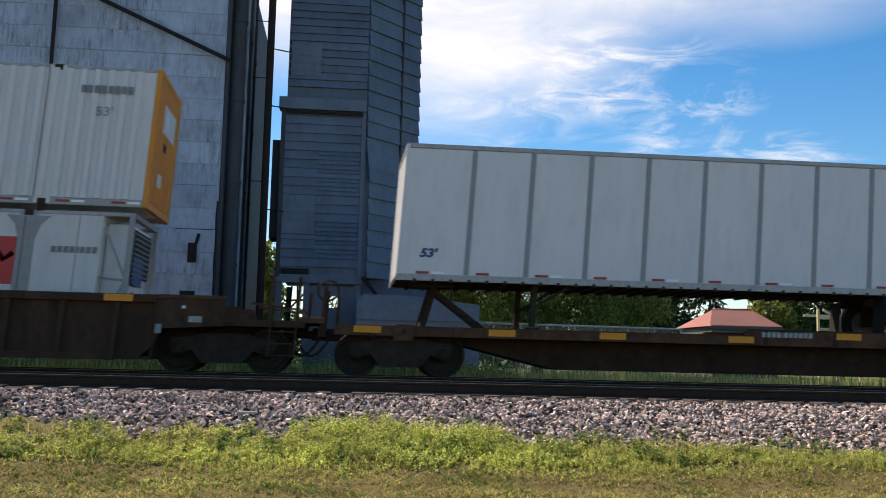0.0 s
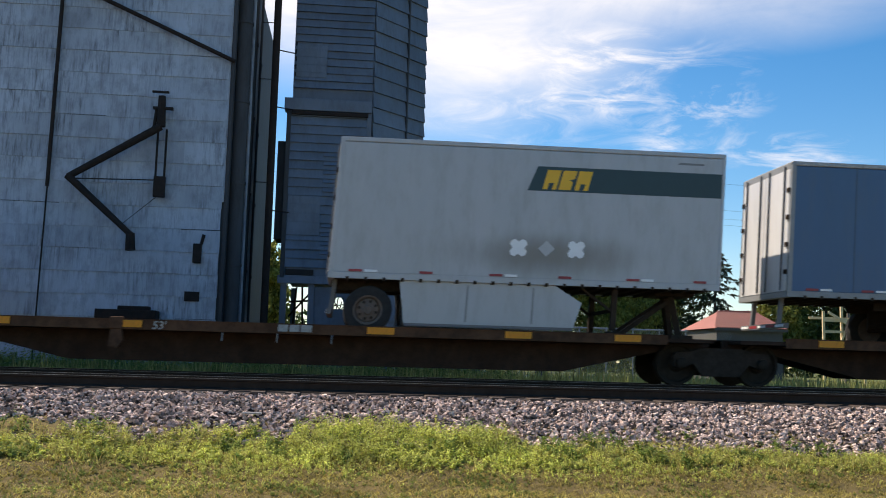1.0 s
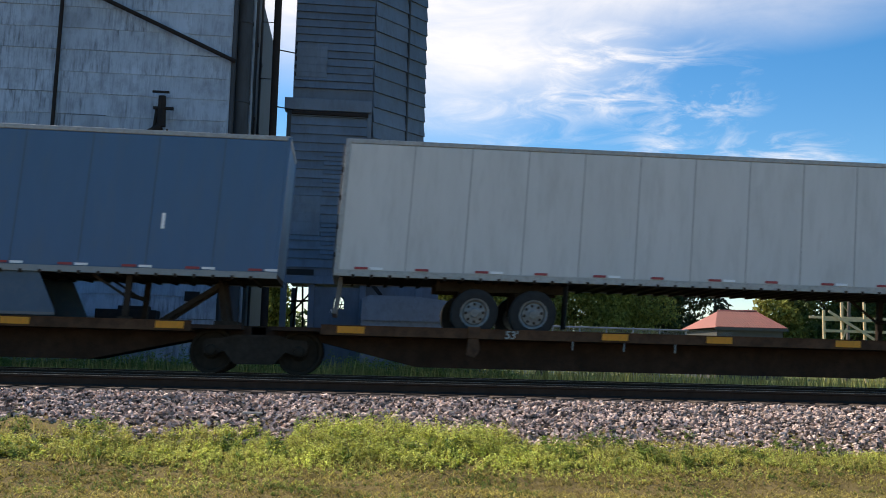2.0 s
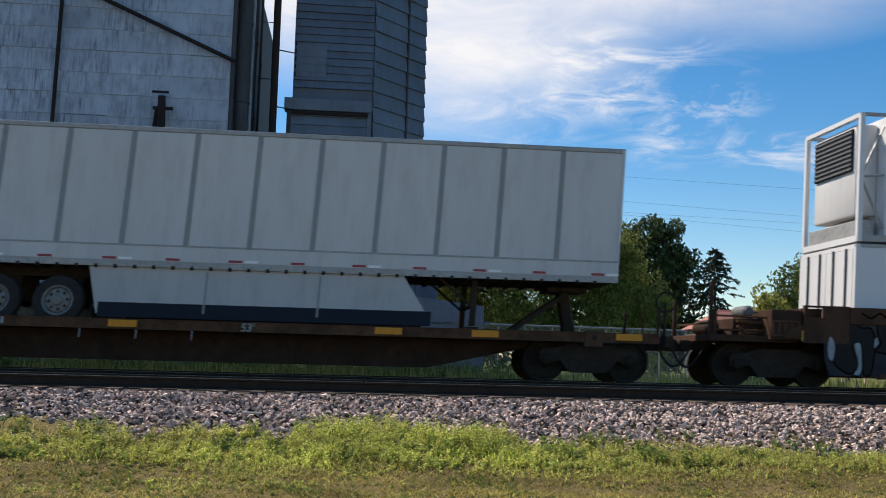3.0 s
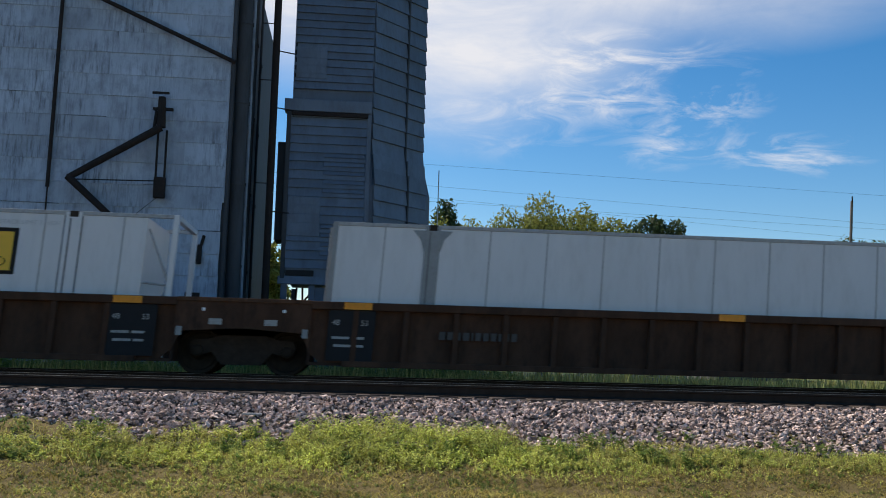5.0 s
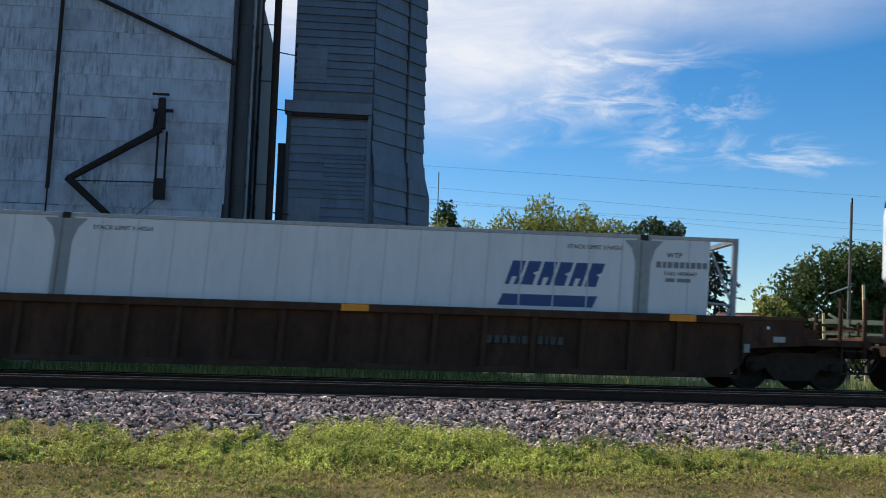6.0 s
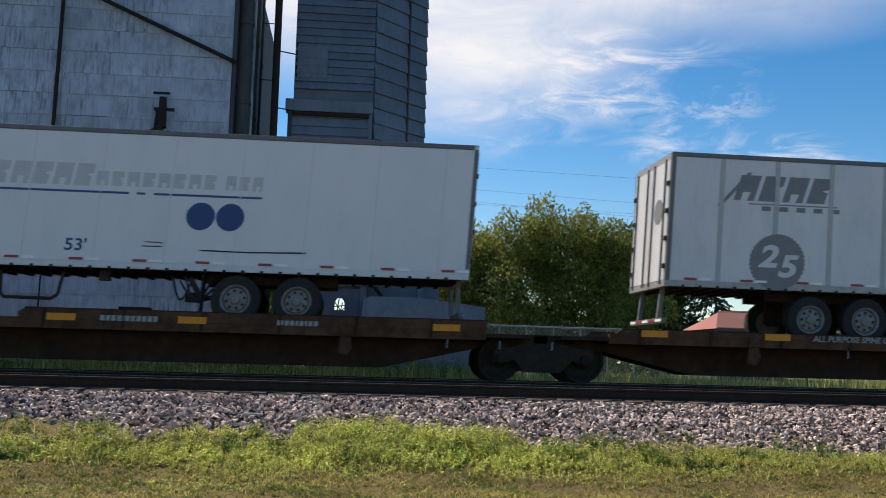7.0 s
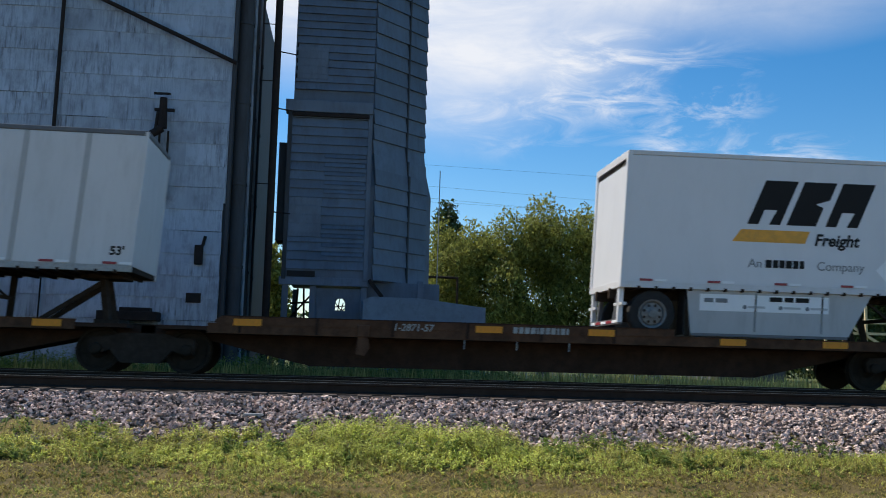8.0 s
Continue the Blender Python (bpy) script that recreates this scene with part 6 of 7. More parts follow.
spine_car(193.2, 211.9, "brown spine car carrying a white leased trailer", True, 1, [("text", "ALL PURPOSE SPINE CAR", -3.6, 0.12)], raised=(-7.9, 1.0, 1.15), deck=0.972, hitch_in=0.9)
xt = trailer(195.63, 211.55, "white plated trailer with grey lettering and disc", WHITE, -1, tape_mesh=True, ribs=1.235, rib_shift=0.02, rib_mat=RIB_PALE, top=4.98, tilt=0.29, edge_h=0.27, skirt_edge=RUBBER, top_mat=RAIL_DARK, corner_mat=RAIL_DARK, wheel_at=3.31, wheel_z=1.46, skirt=(-2.64, 3.65, 0.18, 0.17))
spine_car(211.9, 228.4, "brown spine car carrying a short white trailer", True, 1, [("text", "1-2871-57", -3.2, 0.14), ("bars", MARK, -0.7, 0.13)], end_right=True, truck_right=True, raised=(-6.8, 2.75, 1.19), deck=1.012)
abf2 = trailer(221.67, 230.1, "short white trailer with an orange and black logo", WHITE_CLEAN, -1, roll_door=True, tape_mesh=True, axles=1, wheel_at=0.76, wheel_z=1.52, top=5.03, edge_h=0.0, skirt=(-2.74, 1.4, 0.13, 0.5), landing=2.2, rail_mat=WHITE)

# ---- marks and writing on the train ----
SKIN = NEAR + 0.012


def shape(name, outline, parent, material, label="", y=SKIN - 0.004, deep=0.004):
    """A flat painted mark, raised by its paint, from an outline in x and z."""
    return part(name, prism(bmesh.new(), outline, y, y + deep), material, parent, label)


def disc(name, x, z, r, parent, material, label="", y=SKIN - 0.004, teeth=0):
    n = 160 if teeth else 48
    pts = [(x + r * (1 + (0.035 if teeth and (k // 2) % 2 else 0)) * math.cos(k * math.tau / n), z + r * (1 + (0.035 if teeth and (k // 2) % 2 else 0)) * math.sin(k * math.tau / n)) for k in range(n)]
    return shape(name, pts, parent, material, label, y)


def stroke(name, points, w, parent, material, label="", y=SKIN - 0.005, taper=False):
    """A painted line of constant or tapering width through points in x and z."""
    bm = bmesh.new()
    pts = [Vector((x, 0, z)) for x, z in points]
    left, right = [], []
    for i, p in enumerate(pts):
        d = (pts[min(i + 1, len(pts) - 1)] - pts[max(i - 1, 0)]).normalized()
        k = math.sin(math.pi * (i + 0.5) / len(pts)) if taper else 1.0
        o = Vector((-d.z, 0, d.x)) * w / 2 * k
        left.append(bm.verts.new(p + o + Vector((0, y, 0))))
        right.append(bm.verts.new(p - o + Vector((0, y, 0))))
    for i in range(len(pts) - 1):
        bm.faces.new((left[i], left[i + 1], right[i + 1], right[i]))
    bmesh.ops.solidify(bm, geom=bm.faces[:], thickness=0.003)
    return part(name, bm, material, parent, label)


def arc(cx, cz, rx, rz, a0, a1, n=22, tilt=0.0):
    out = []
    for k in range(n + 1):
        a = math.radians(a0 + (a1 - a0) * k / n)
        px, pz = rx * math.cos(a), rz * math.sin(a)
        out.append((cx + px * math.cos(tilt) - pz * math.sin(tilt), cz + px * math.sin(tilt) + pz * math.cos(tilt)))
    return out


def chevron_logo(parent, x, z, k, y=SKIN - 0.004):
    """Two overlapping chevrons, red and black, in a swept black ring, with bars for the words."""
    def at(*pts):
        return [(x + a * k, z + b * k) for a, b in pts]
    shape("red_chevron", at((0.0, 0.66), (0.13, 0.66), (0.30, 0.26), (0.46, 0.66), (0.58, 0.66), (0.36, 0.14), (0.24, 0.14)), parent, LOGO_RED, "dark red chevron mark", y)
    shape("black_chevron", at((0.46, 0.50), (0.62, 0.30), (0.80, 0.68), (0.98, 0.66), (0.70, 0.12), (0.56, 0.12)), parent, DARK_TEXT, "black chevron mark", y - 0.003)
    stroke("ring_sweep", [(x + (a) * k, z + b * k) for a, b in arc(0.78, 0.40, 0.42, 0.46, 45, 262, 26, -0.25)], 0.055 * k, parent, DARK_TEXT, "black swept ring", y - 0.004, True)
    bars("word_mark", parent, x + 1.05 * k, y - 0.002, z + 0.46 * k, (0.17 * k, 0.10 * k, 0.10 * k, 0.08 * k, 0.17 * k, 0.03 * k, 0.10 * k, 0.10 * k), 0.17 * k, LOGO_RED, 0.035 * k, "dark red word mark")
    bars("small_word_mark", parent, x + 1.05 * k, y - 0.002, z + 0.31 * k, (0.34 * k, 0.2 * k, 0.15 * k, 0.3 * k), 0.06 * k, GREY_TEXT, 0.05 * k)
    bars("number_mark", parent, x + 1.02 * k, y - 0.002, z + 0.05 * k, [0.075 * k] * 10, 0.16 * k, GREY_TEXT, 0.035 * k)


def block_letters(name, parent, x, z, w, h, n, lean, material, gap=0.06, label="", y=SKIN - 0.004, cuts=True):
    """A word mark as n leaning blocks, each notched once."""
    bw = (w - gap * (n - 1)) / n
    for i in range(n):
        a = x + i * (bw + gap)
        d = lean * h
        q = [(a, z), (a + bw * 0.34, z), (a + bw * 0.34 + d * 0.33, z + h * 0.33), (a + bw * 0.72 + d * 0.33, z + h * 0.33), (a + bw * 0.66, z), (a + bw, z), (a + bw + d, z + h), (a + d, z + h)] if cuts and i % 2 == 0 else \
            [(a, z), (a + bw * 0.9, z), (a + bw * 0.9 + d * 0.42, z + h * 0.42), (a + bw * 0.62 + d * 0.5, z + h * 0.5), (a + bw + d * 0.6, z + h * 0.6), (a + bw + d, z + h), (a + d, z + h)]
        shape(name, q, parent, material, label, y)


# silver short trailer
shape("stripe", [(0.04, 4.55), (4.15, 4.55), (4.15, 4.02), (-0.15, 4.02)], abf, TEAL, "dark green stripe")
block_letters("logo_block", abf, 0.17, 4.06, 0.98, 0.42, 3, 0.22, SIGN_YELLOW, 0.05, "yellow logo block", SKIN - 0.009)
for x in (-0.25, 0.99):
    shape("placard", [(x + r * math.cos(k * math.pi / 8), 2.79 + r * math.sin(k * math.pi / 8)) for k in range(16) for r in ((0.13, 0.20, 0.22, 0.20)[k % 4],)], abf, TAPE_WHITE, "white worn placard patch")
shape("placard", [(0.17, 2.79), (0.35, 2.62), (0.53, 2.79), (0.35, 2.96)], abf, FADED, "peeled placard patch")
shape("roof_scuff", [(3.1, 4.72), (3.7, 4.72), (3.68, 4.76), (3.15, 4.77)], abf, GREY_TEXT)
for y, z in ((-0.75, 4.1), (0.55, 4.1)):
    part("door_mark", box(bmesh.new(), -4.196, -4.19, y - 0.42, y + 0.42, z - 0.22, z + 0.32), TEAL, abf, "dark green door band")
    part("door_logo", box(bmesh.new(), -4.202, -4.196, y - 0.3, y + 0.3, z - 0.16, z + 0.26), SIGN_YELLOW, abf, "yellow logo on the door")
part("door_placard", box(bmesh.new(), -4.196, -4.19, -0.85, -0.35, 2.95, 3.12), SIGN_YELLOW, abf)
# ribbed white trailer, blue trailer
lettering("length_mark", "53'", 0.17, tb, -7.60, SKIN - 0.006, 2.50, NAVY, "dark blue length mark", 0.2, 1.2, 1.0, 0.012)
for x0, x1, z, thick in ((2.6, 4.3, 2.74, 0.014), (3.4, 6.9, 2.66, 0.010), (4.6, 7.2, 2.58, 0.018), (4.3, 5.2, 2.49, 0.03), (5.5, 6.3, 2.47, 0.04), (5.2, 6.4, 3.42, 0.010)):
    shape("scrape", [(x0, z), (x1, z - 0.012), (x1 - 0.08, z - 0.012 + thick), (x0 + 0.12, z + thick)], tb, RIB_PALE, "", SKIN - 0.003)
shape("white_tab", [(5.62, 2.9), (5.69, 2.9), (5.69, 3.22), (5.62, 3.22)], blue, TAPE_WHITE)
# lighter metal colour over part of the bottom rail
part("sill_patch", box(bmesh.new(), -3.4, -1.6, NEAR - 0.012, NEAR - 0.004, 2.06, 2.16), RAIL_ALU, blue, "brighter section of the bottom rail")
# two-high car at the head
shape("red_square", [(4.9, 1.66), (5.88, 1.66), (5.88, 2.62), (4.9, 2.62)], a_low, SIGN_RED, "red square mark")
stroke("white_swash", [(5.0, 2.1), (5.15, 2.35), (5.3, 2.12), (5.45, 2.4), (5.6, 2.15), (5.78, 2.3)], 0.12, a_low, TAPE_WHITE, "white swash", SKIN - 0.012)
bars("marking", a_low, 6.5, SKIN - 0.004, 2.33, (0.10, 0.10, 0.10, 0.10, 0.06, 0.1, 0.1, 0.1), 0.13, GREY_TEXT, 0.02)
bars("marking", a_up, 6.5, NEAR - 0.052, 5.62, (0.10, 0.10, 0.10, 0.12, 0.1, 0.1, 0.1, 0.1), 0.16, GREY_TEXT, 0.03)
lettering("length_mark", "53'", 0.19, a_up, 6.83, NEAR - 0.052, 5.15, GREY_TEXT, "grey length mark", 0.0, 1.1)
for x in (4.2, 5.3, 6.4, 7.5):
    piece("red_reflector", RED_TAPE, a_up, x, NEAR - 0.006, 3.38)
    piece("white_reflector", WHITE_TAPE, a_up, x + 0.3, NEAR - 0.006, 3.38)
part("end_notice", box(bmesh.new(), 8.08, 8.088, -0.62, 0.70, 5.02, 5.62), WHITE_OLD, a_up, "pale notice panel on the orange end")
part("end_disc", lathe(bmesh.new(), ((0.22, 8.088), (0.22, 8.094)), 28, 0.25, 5.32), WHITE, a_up, "white disc on the notice").matrix_basis = Matrix.Rotation(radians(-90), 4, "Z")
for y in (-0.32, -0.12):
    part("end_mark", box(bmesh.new(), 8.08, 8.086, y - 0.07, y + 0.07, 4.66, 4.84), DARK_TEXT, a_up)
part("end_label", box(bmesh.new(), 8.08, 8.086, -0.62, -0.22, 3.86, 4.14), WHITE_OLD, a_up, "small pale label")
part("unit_patch", box(bmesh.new(), 8.03, 8.04, -0.75, 0.2, 1.75, 2.35), NAVY, a_low, "dark blue panel of the cooling unit")
part("unit_mark", box(bmesh.new(), 8.03, 8.042, -0.75, -0.4, 1.35, 1.6), LOGO_RED, a_low)
# two-high car with the chevron marks
chevron_logo(ww_top, -5.44, 4.60, 1.08, NEAR + 0.010)
lettering("marking", "WTP", 0.12, ww_top, -5.76, NEAR + 0.008, 5.72, DARK_TEXT, "", 0, 1.1)
lettering("marking", "WTP", 0.12, ww_top, 5.35, NEAR + 0.008, 5.72, DARK_TEXT, "", 0, 1.1)
block_letters("ghost_lettering", ww_top, -1.9, 4.9, 2.2, 0.75, 4, 0.1, GHOST, 0.25, "ghost of removed lettering", NEAR + 0.0135)
block_letters("ghost_lettering", ww_top, -1.9, 3.9, 2.2, 0.6, 4, 0.0, GHOST, 0.3, "ghost of removed lettering", NEAR + 0.0135)
shape("placard_holder", [(-6.62, 3.72), (-6.42, 3.52), (-6.22, 3.72), (-6.42, 3.92)], ww_top, GHOST, "", NEAR + 0.010)
part("sill_band", box(bmesh.new(), -5.8, 5.8, NEAR - 0.004, NEAR + 0.012, 3.36, 3.44), RAIL_ALU, ww_top)
bars("marking", ww_top, 6.75, NEAR + 0.010, 5.2, (0.08, 0.1, 0.1, 0.1), 0.06, LOGO_RED, 0.02)
chevron_logo(ww_low, 2.45, 1.68, 1.02, NEAR + 0.010)
lettering("marking", "STACK LIMIT 3 HIGH", 0.10, ww_low, -5.75, NEAR + 0.008, 2.82, DARK_TEXT, "", 0, 0.95)
lettering("marking", "STACK LIMIT 3 HIGH", 0.10, ww_low, 4.55, NEAR + 0.008, 2.82, DARK_TEXT, "", 0, 0.9)
lettering("marking", "WTP", 0.14, ww_low, -6.95, NEAR + 0.008, 2.60, DARK_TEXT)
lettering("marking", "WTP", 0.13, ww_low, 6.45, NEAR + 0.008, 2.60, DARK_TEXT)
for x in (-6.40, 6.30):
    shape("arrow", [(x - 0.02, 2.45), (x + 0.02, 2.45), (x + 0.02, 2.66), (x + 0.09, 2.60), (x + 0.09, 2.65), (x, 2.76), (x - 0.09, 2.65), (x - 0.09, 2.60), (x - 0.02, 2.66)], ww_low, DARK_TEXT, "black arrow", NEAR + 0.010)
bars("marking", ww_low, -7.2, NEAR + 0.010, 2.2, (0.09, 0.09, 0.09, 0.09, 0.09), 0.08, LOGO_RED, 0.03)
bars("marking", ww_low, -7.2, NEAR + 0.010, 2.08, (0.09, 0.09, 0.09, 0.09, 0.09), 0.09, LOGO_RED, 0.03)
lettering("marking", "TARE WEIGHT", 0.09, ww_low, 6.35, NEAR + 0.008, 2.2, FADED)
# graffiti: rounded black shapes outlined in white on a blue haze, built up in layers
GRAFFITI_BLUE = mat("blue_grey_spray_paint", (0.040, 0.040, 0.043), 0.8, spec=0.15, vary=0.5, scale=2.5)
GRAFFITI_WHITE = mat("white_spray_paint", (0.34, 0.35, 0.34), 0.7, vary=0.25, scale=5, dirt=GRIME, dirt_amount=0.5)
GY = -1.505


def spray(*pts):
    """Wall points from a sketch grid of 1440 by 450 units laid over the painted stretch."""
    return [(-8.95 + a * 0.00384, 1.83 - b * 0.00366 + a * 0.00003) for a, b in pts]


shape("graffiti_haze", spray((60, 190), (110, 130), (240, 95), (420, 85), (640, 95), (860, 100), (1100, 110), (1320, 130), (1400, 190), (1420, 300), (1370, 400), (1300, 425), (100, 425), (70, 330)), ww_car, GRAFFITI_BLUE, "blue-grey spray haze", GY - 0.002, 0.003)
LETTERS = (
    ((140, 130), (165, 103), (255, 103), (262, 150), (350, 140), (362, 300), (340, 425), (290, 425), (285, 230), (235, 235), (225, 262), (275, 370), (220, 425), (120, 360), (105, 260), (100, 200)),
    ((370, 105), (490, 110), (470, 150), (580, 150), (600, 200), (560, 330), (470, 425), (430, 420), (465, 350), (420, 290), (360, 285), (400, 230), (370, 180)),
    ((592, 140), (660, 110), (760, 130), (830, 160), (820, 220), (760, 250), (720, 250), (700, 300), (770, 380), (760, 428), (600, 428), (610, 350), (640, 220), (604, 200)),
    ((764, 252), (832, 228), (860, 130), (930, 160), (950, 220), (880, 250), (820, 262), (812, 340), (870, 350), (880, 330), (955, 340), (1000, 420), (985, 428), (776, 428), (778, 380)),
    ((955, 180), (1000, 140), (1060, 130), (1110, 170), (1120, 230), (1090, 330), (1168, 350), (1160, 428), (1004, 428), (964, 330), (970, 240)),
    ((1140, 140), (1300, 140), (1310, 240), (1290, 370), (1350, 400), (1350, 428), (1180, 428), (1175, 340), (1124, 300), (1130, 200)),
)


def rounded(pts, times=2):
    """A closed outline with its corners cut round."""
    for _ in range(times):
        pts = [q for a, b in zip(pts, pts[1:] + pts[:1]) for q in ((a[0] * 0.78 + b[0] * 0.22, a[1] * 0.78 + b[1] * 0.22), (a[0] * 0.22 + b[0] * 0.78, a[1] * 0.22 + b[1] * 0.78))]
    return pts


for pts in LETTERS:
    w = rounded(spray(*pts))
    shape("graffiti_fill", w, ww_car, DARK_TEXT, "black spray fill", GY - 0.007, 0.003)
    stroke("graffiti_outline", w + w[:1], 0.030, ww_car, GRAFFITI_WHITE, "white spray outline", GY - 0.009)
for pts in (((232, 236), (280, 230), (290, 420), (232, 420), (275, 370)), ((362, 190), (385, 230), (350, 270)), ((560, 350), (610, 340), (610, 425), (545, 425)), ((612, 200), (645, 205), (620, 250)), ((702, 240), (735, 235), (715, 290)), ((100, 190), (130, 250), (118, 345), (92, 330), (84, 240))):
    shape("graffiti_gap", rounded(spray(*pts)), ww_car, GRAFFITI_WHITE, "pale spray gap", GY - 0.011, 0.003)
stroke("graffiti_line", spray((880, 252), (838, 254), (818, 300), (842, 346), (880, 330)), 0.05, ww_car, GRAFFITI_WHITE, "white spray line", GY - 0.011)
for a, b, r in ((446, 310, 0.075), (1028, 250, 0.075), (1046, 340, 0.075), (1206, 338, 0.045)):
    disc("graffiti_dot", *spray((a, b))[0], r, ww_car, GRAFFITI_WHITE, "", GY - 0.012)
stroke("graffiti_scrawl", [(-7.9, 1.62), (-7.7, 1.5), (-7.5, 1.63), (-7.3, 1.5), (-7.1, 1.62), (-6.9, 1.5), (-6.75, 1.66)], 0.035, ww_car, TAN, "pale scrawl", -1.556)
for x in (-0.9, 0.35):
    stroke("graffiti_scrawl", [(x, 1.3), (x + 0.12, 1.42), (x + 0.3, 1.3), (x + 0.15, 1.1), (x + 0.35, 0.95), (x + 0.5, 1.3), (x + 0.62, 0.95)], 0.03, ww_car, DARK_TEXT, "black scrawl", GY)
bars("car_mark", ww_car, -4.68, GY - 0.012, 0.79, (0.16, 0.12, 0.12, 0.16), 0.15, WHITE_TEXT, 0.09, "worn white reporting mark")
bars("car_mark", ww_car, -3.33, GY, 0.80, (0.12, 0.12, 0.12, 0.06, 0.12, 0.12), 0.15, WHITE_TEXT, 0.09, "worn white car number")
block_letters("car_logo", ww_car, 2.12, 0.68, 1.9, 0.36, 3, 0.25, TTX_GREY, 0.18, "worn white leaning logo blocks", GY)
for x, z in ((-9.0, 1.1), (7.05, 1.0)):
    part("yellow_plate", box(bmesh.new(), x - 0.2, x + 0.2, -1.512, -1.502, z - 0.11, z + 0.11), YELLOW, ww_car, "orange-yellow plate")
shape("stencil_frame", [(6.0, 0.72), (6.55, 0.72), (6.55, 1.12), (6.0, 1.12)], ww_car, TAN, "", GY)
# yellow sign on the white container
shape("sign_border", [(1.35, 1.88), (4.96, 1.88), (4.96, 2.82), (1.35, 2.82)], jb, DARK_TEXT, "black sign border", NEAR + 0.010)
shape("sign_field", [(1.44, 1.96), (4.87, 1.96), (4.87, 2.74), (1.44, 2.74)], jb, SIGN_YELLOW, "yellow sign field", NEAR + 0.006)
for x in (2.24, 2.55, 2.90, 3.16, 3.43, 3.70):
    shape("sign_letter_block", [(x, 2.21), (x + 0.055, 2.21), (x + 0.055, 2.33), (x + 0.15, 2.33), (x + 0.15, 2.21), (x + 0.21, 2.21), (x + 0.21, 2.50), (x, 2.50)], jb, DARK_TEXT, "black logo block", NEAR + 0.002)
for z, a, b in ((2.66, 1.75, 4.1), (2.62, 1.8, 4.1), (2.05, 2.1, 4.55), (2.10, 2.1, 4.5)):
    stroke("scroll_line", [(a, z), (b, z)], 0.022, jb, DARK_TEXT, "", NEAR + 0.003)
for k in range(7):
    z = 2.55 - k * 0.055
    stroke("scroll_line", [(1.95 + 0.04 * k, z), (2.2, z)], 0.016, jb, DARK_TEXT, "", NEAR + 0.003)
    stroke("scroll_line", [(3.98, z), (4.12 + 0.05 * k, z)], 0.016, jb, DARK_TEXT, "", NEAR + 0.003)
stroke("scroll_line", [(1.66, 2.52), (2.16, 2.07)], 0.022, jb, DARK_TEXT, "", NEAR + 0.003)
stroke("scroll_line", [(4.10, 2.64), (4.52, 2.22)], 0.022, jb, DARK_TEXT, "", NEAR + 0.003)
stroke("scroll_curl", arc(1.68, 2.57, 0.12, 0.09, 60, 400), 0.022, jb, DARK_TEXT, "", NEAR + 0.003)
stroke("scroll_curl", arc(4.62, 2.14, 0.14, 0.09, 60, 400), 0.022, jb, DARK_TEXT, "", NEAR + 0.003)
lettering("sign_lettering", "Intermodal", 0.33, jb, 1.86, NEAR + 0.008, 1.40, TEAL, "dark green lettering cut off by the car side", 0, 1.26, 1.0, 0.014)
lettering("marking", "STACK LIMIT 3 HIGH", 0.09, jb, -5.76, NEAR + 0.008, 2.94, DARK_TEXT, "", 0, 1.0)
lettering("marking", "STACK LIMIT 3 HIGH", 0.09, jb, 4.55, NEAR + 0.008, 2.90, FADED, "", 0, 1.0)
bars("marking", jb, -3.9, NEAR + 0.010, 2.78, (0.1, 0.1, 0.1, 0.1, 0.1, 0.1), 0.09, GREY_TEXT, 0.02)
shape("red_tab", [(-0.02, 2.68), (0.03, 2.68), (0.04, 2.95), (0.0, 2.95)], jb, LOGO_RED, "", NEAR + 0.010)
for car, ends in ((jb_car, (1,)), (mid_car, (-1, 1)), (mar_car, (-1,))):
    for e in ends:
        x = e * 7.5
        part("dark_end_panel", box(bmesh.new(), x - 0.47, x + 0.47, -1.512, -1.503, 0.34, 1.36), BLACK_GRILLE, car, "black painted end panel with small white stencils")
        lettering("marking", "48", 0.11, car, x - 0.40, -1.514, 1.06, WHITE_TEXT)
        lettering("marking", "53", 0.11, car, x + 0.18, -1.514, 1.06, WHITE_TEXT)
        bars("marking", car, x - 0.38, -1.514, 0.78, (0.35, 0.25), 0.05, WHITE_TEXT)
        bars("marking", car, x - 0.33, -1.514, 0.62, (0.35, 0.2), 0.05, WHITE_TEXT)
    bars("car_mark", car, (-5.7 if car is not mar_car else 2.9), -1.505, 0.82, (0.12, 0.11, 0.11, 0.13, 0.03, 0.11, 0.11, 0.11, 0.06, 0.11, 0.11), 0.16, DIM_TEXT, 0.05, "faded reporting mark")
lettering("marking", "125T", 0.24, mar_car, -7.92, -1.514, 0.42, WHITE_TEXT, "worn white stencil", 0.0, 1.1)
# slanted blue logo
block_letters("logo_block", mar, 3.05, 2.06, 1.98, 0.50, 6, 0.28, NAVY, 0.06, "navy logo block", NEAR + 0.010)
shape("logo_bar", [(2.93, 1.62), (4.95, 1.62), (5.05, 1.86), (3.02, 1.86)], mar, NAVY, "navy logo bar", NEAR + 0.010)
lettering("marking", "STACK LIMIT 3 HIGH", 0.09, mar, 4.33, NEAR + 0.008, 2.86, DARK_TEXT)
lettering("marking", "STACK LIMIT 3 HIGH", 0.09, mar, -5.45, NEAR + 0.008, 2.88, DARK_TEXT)
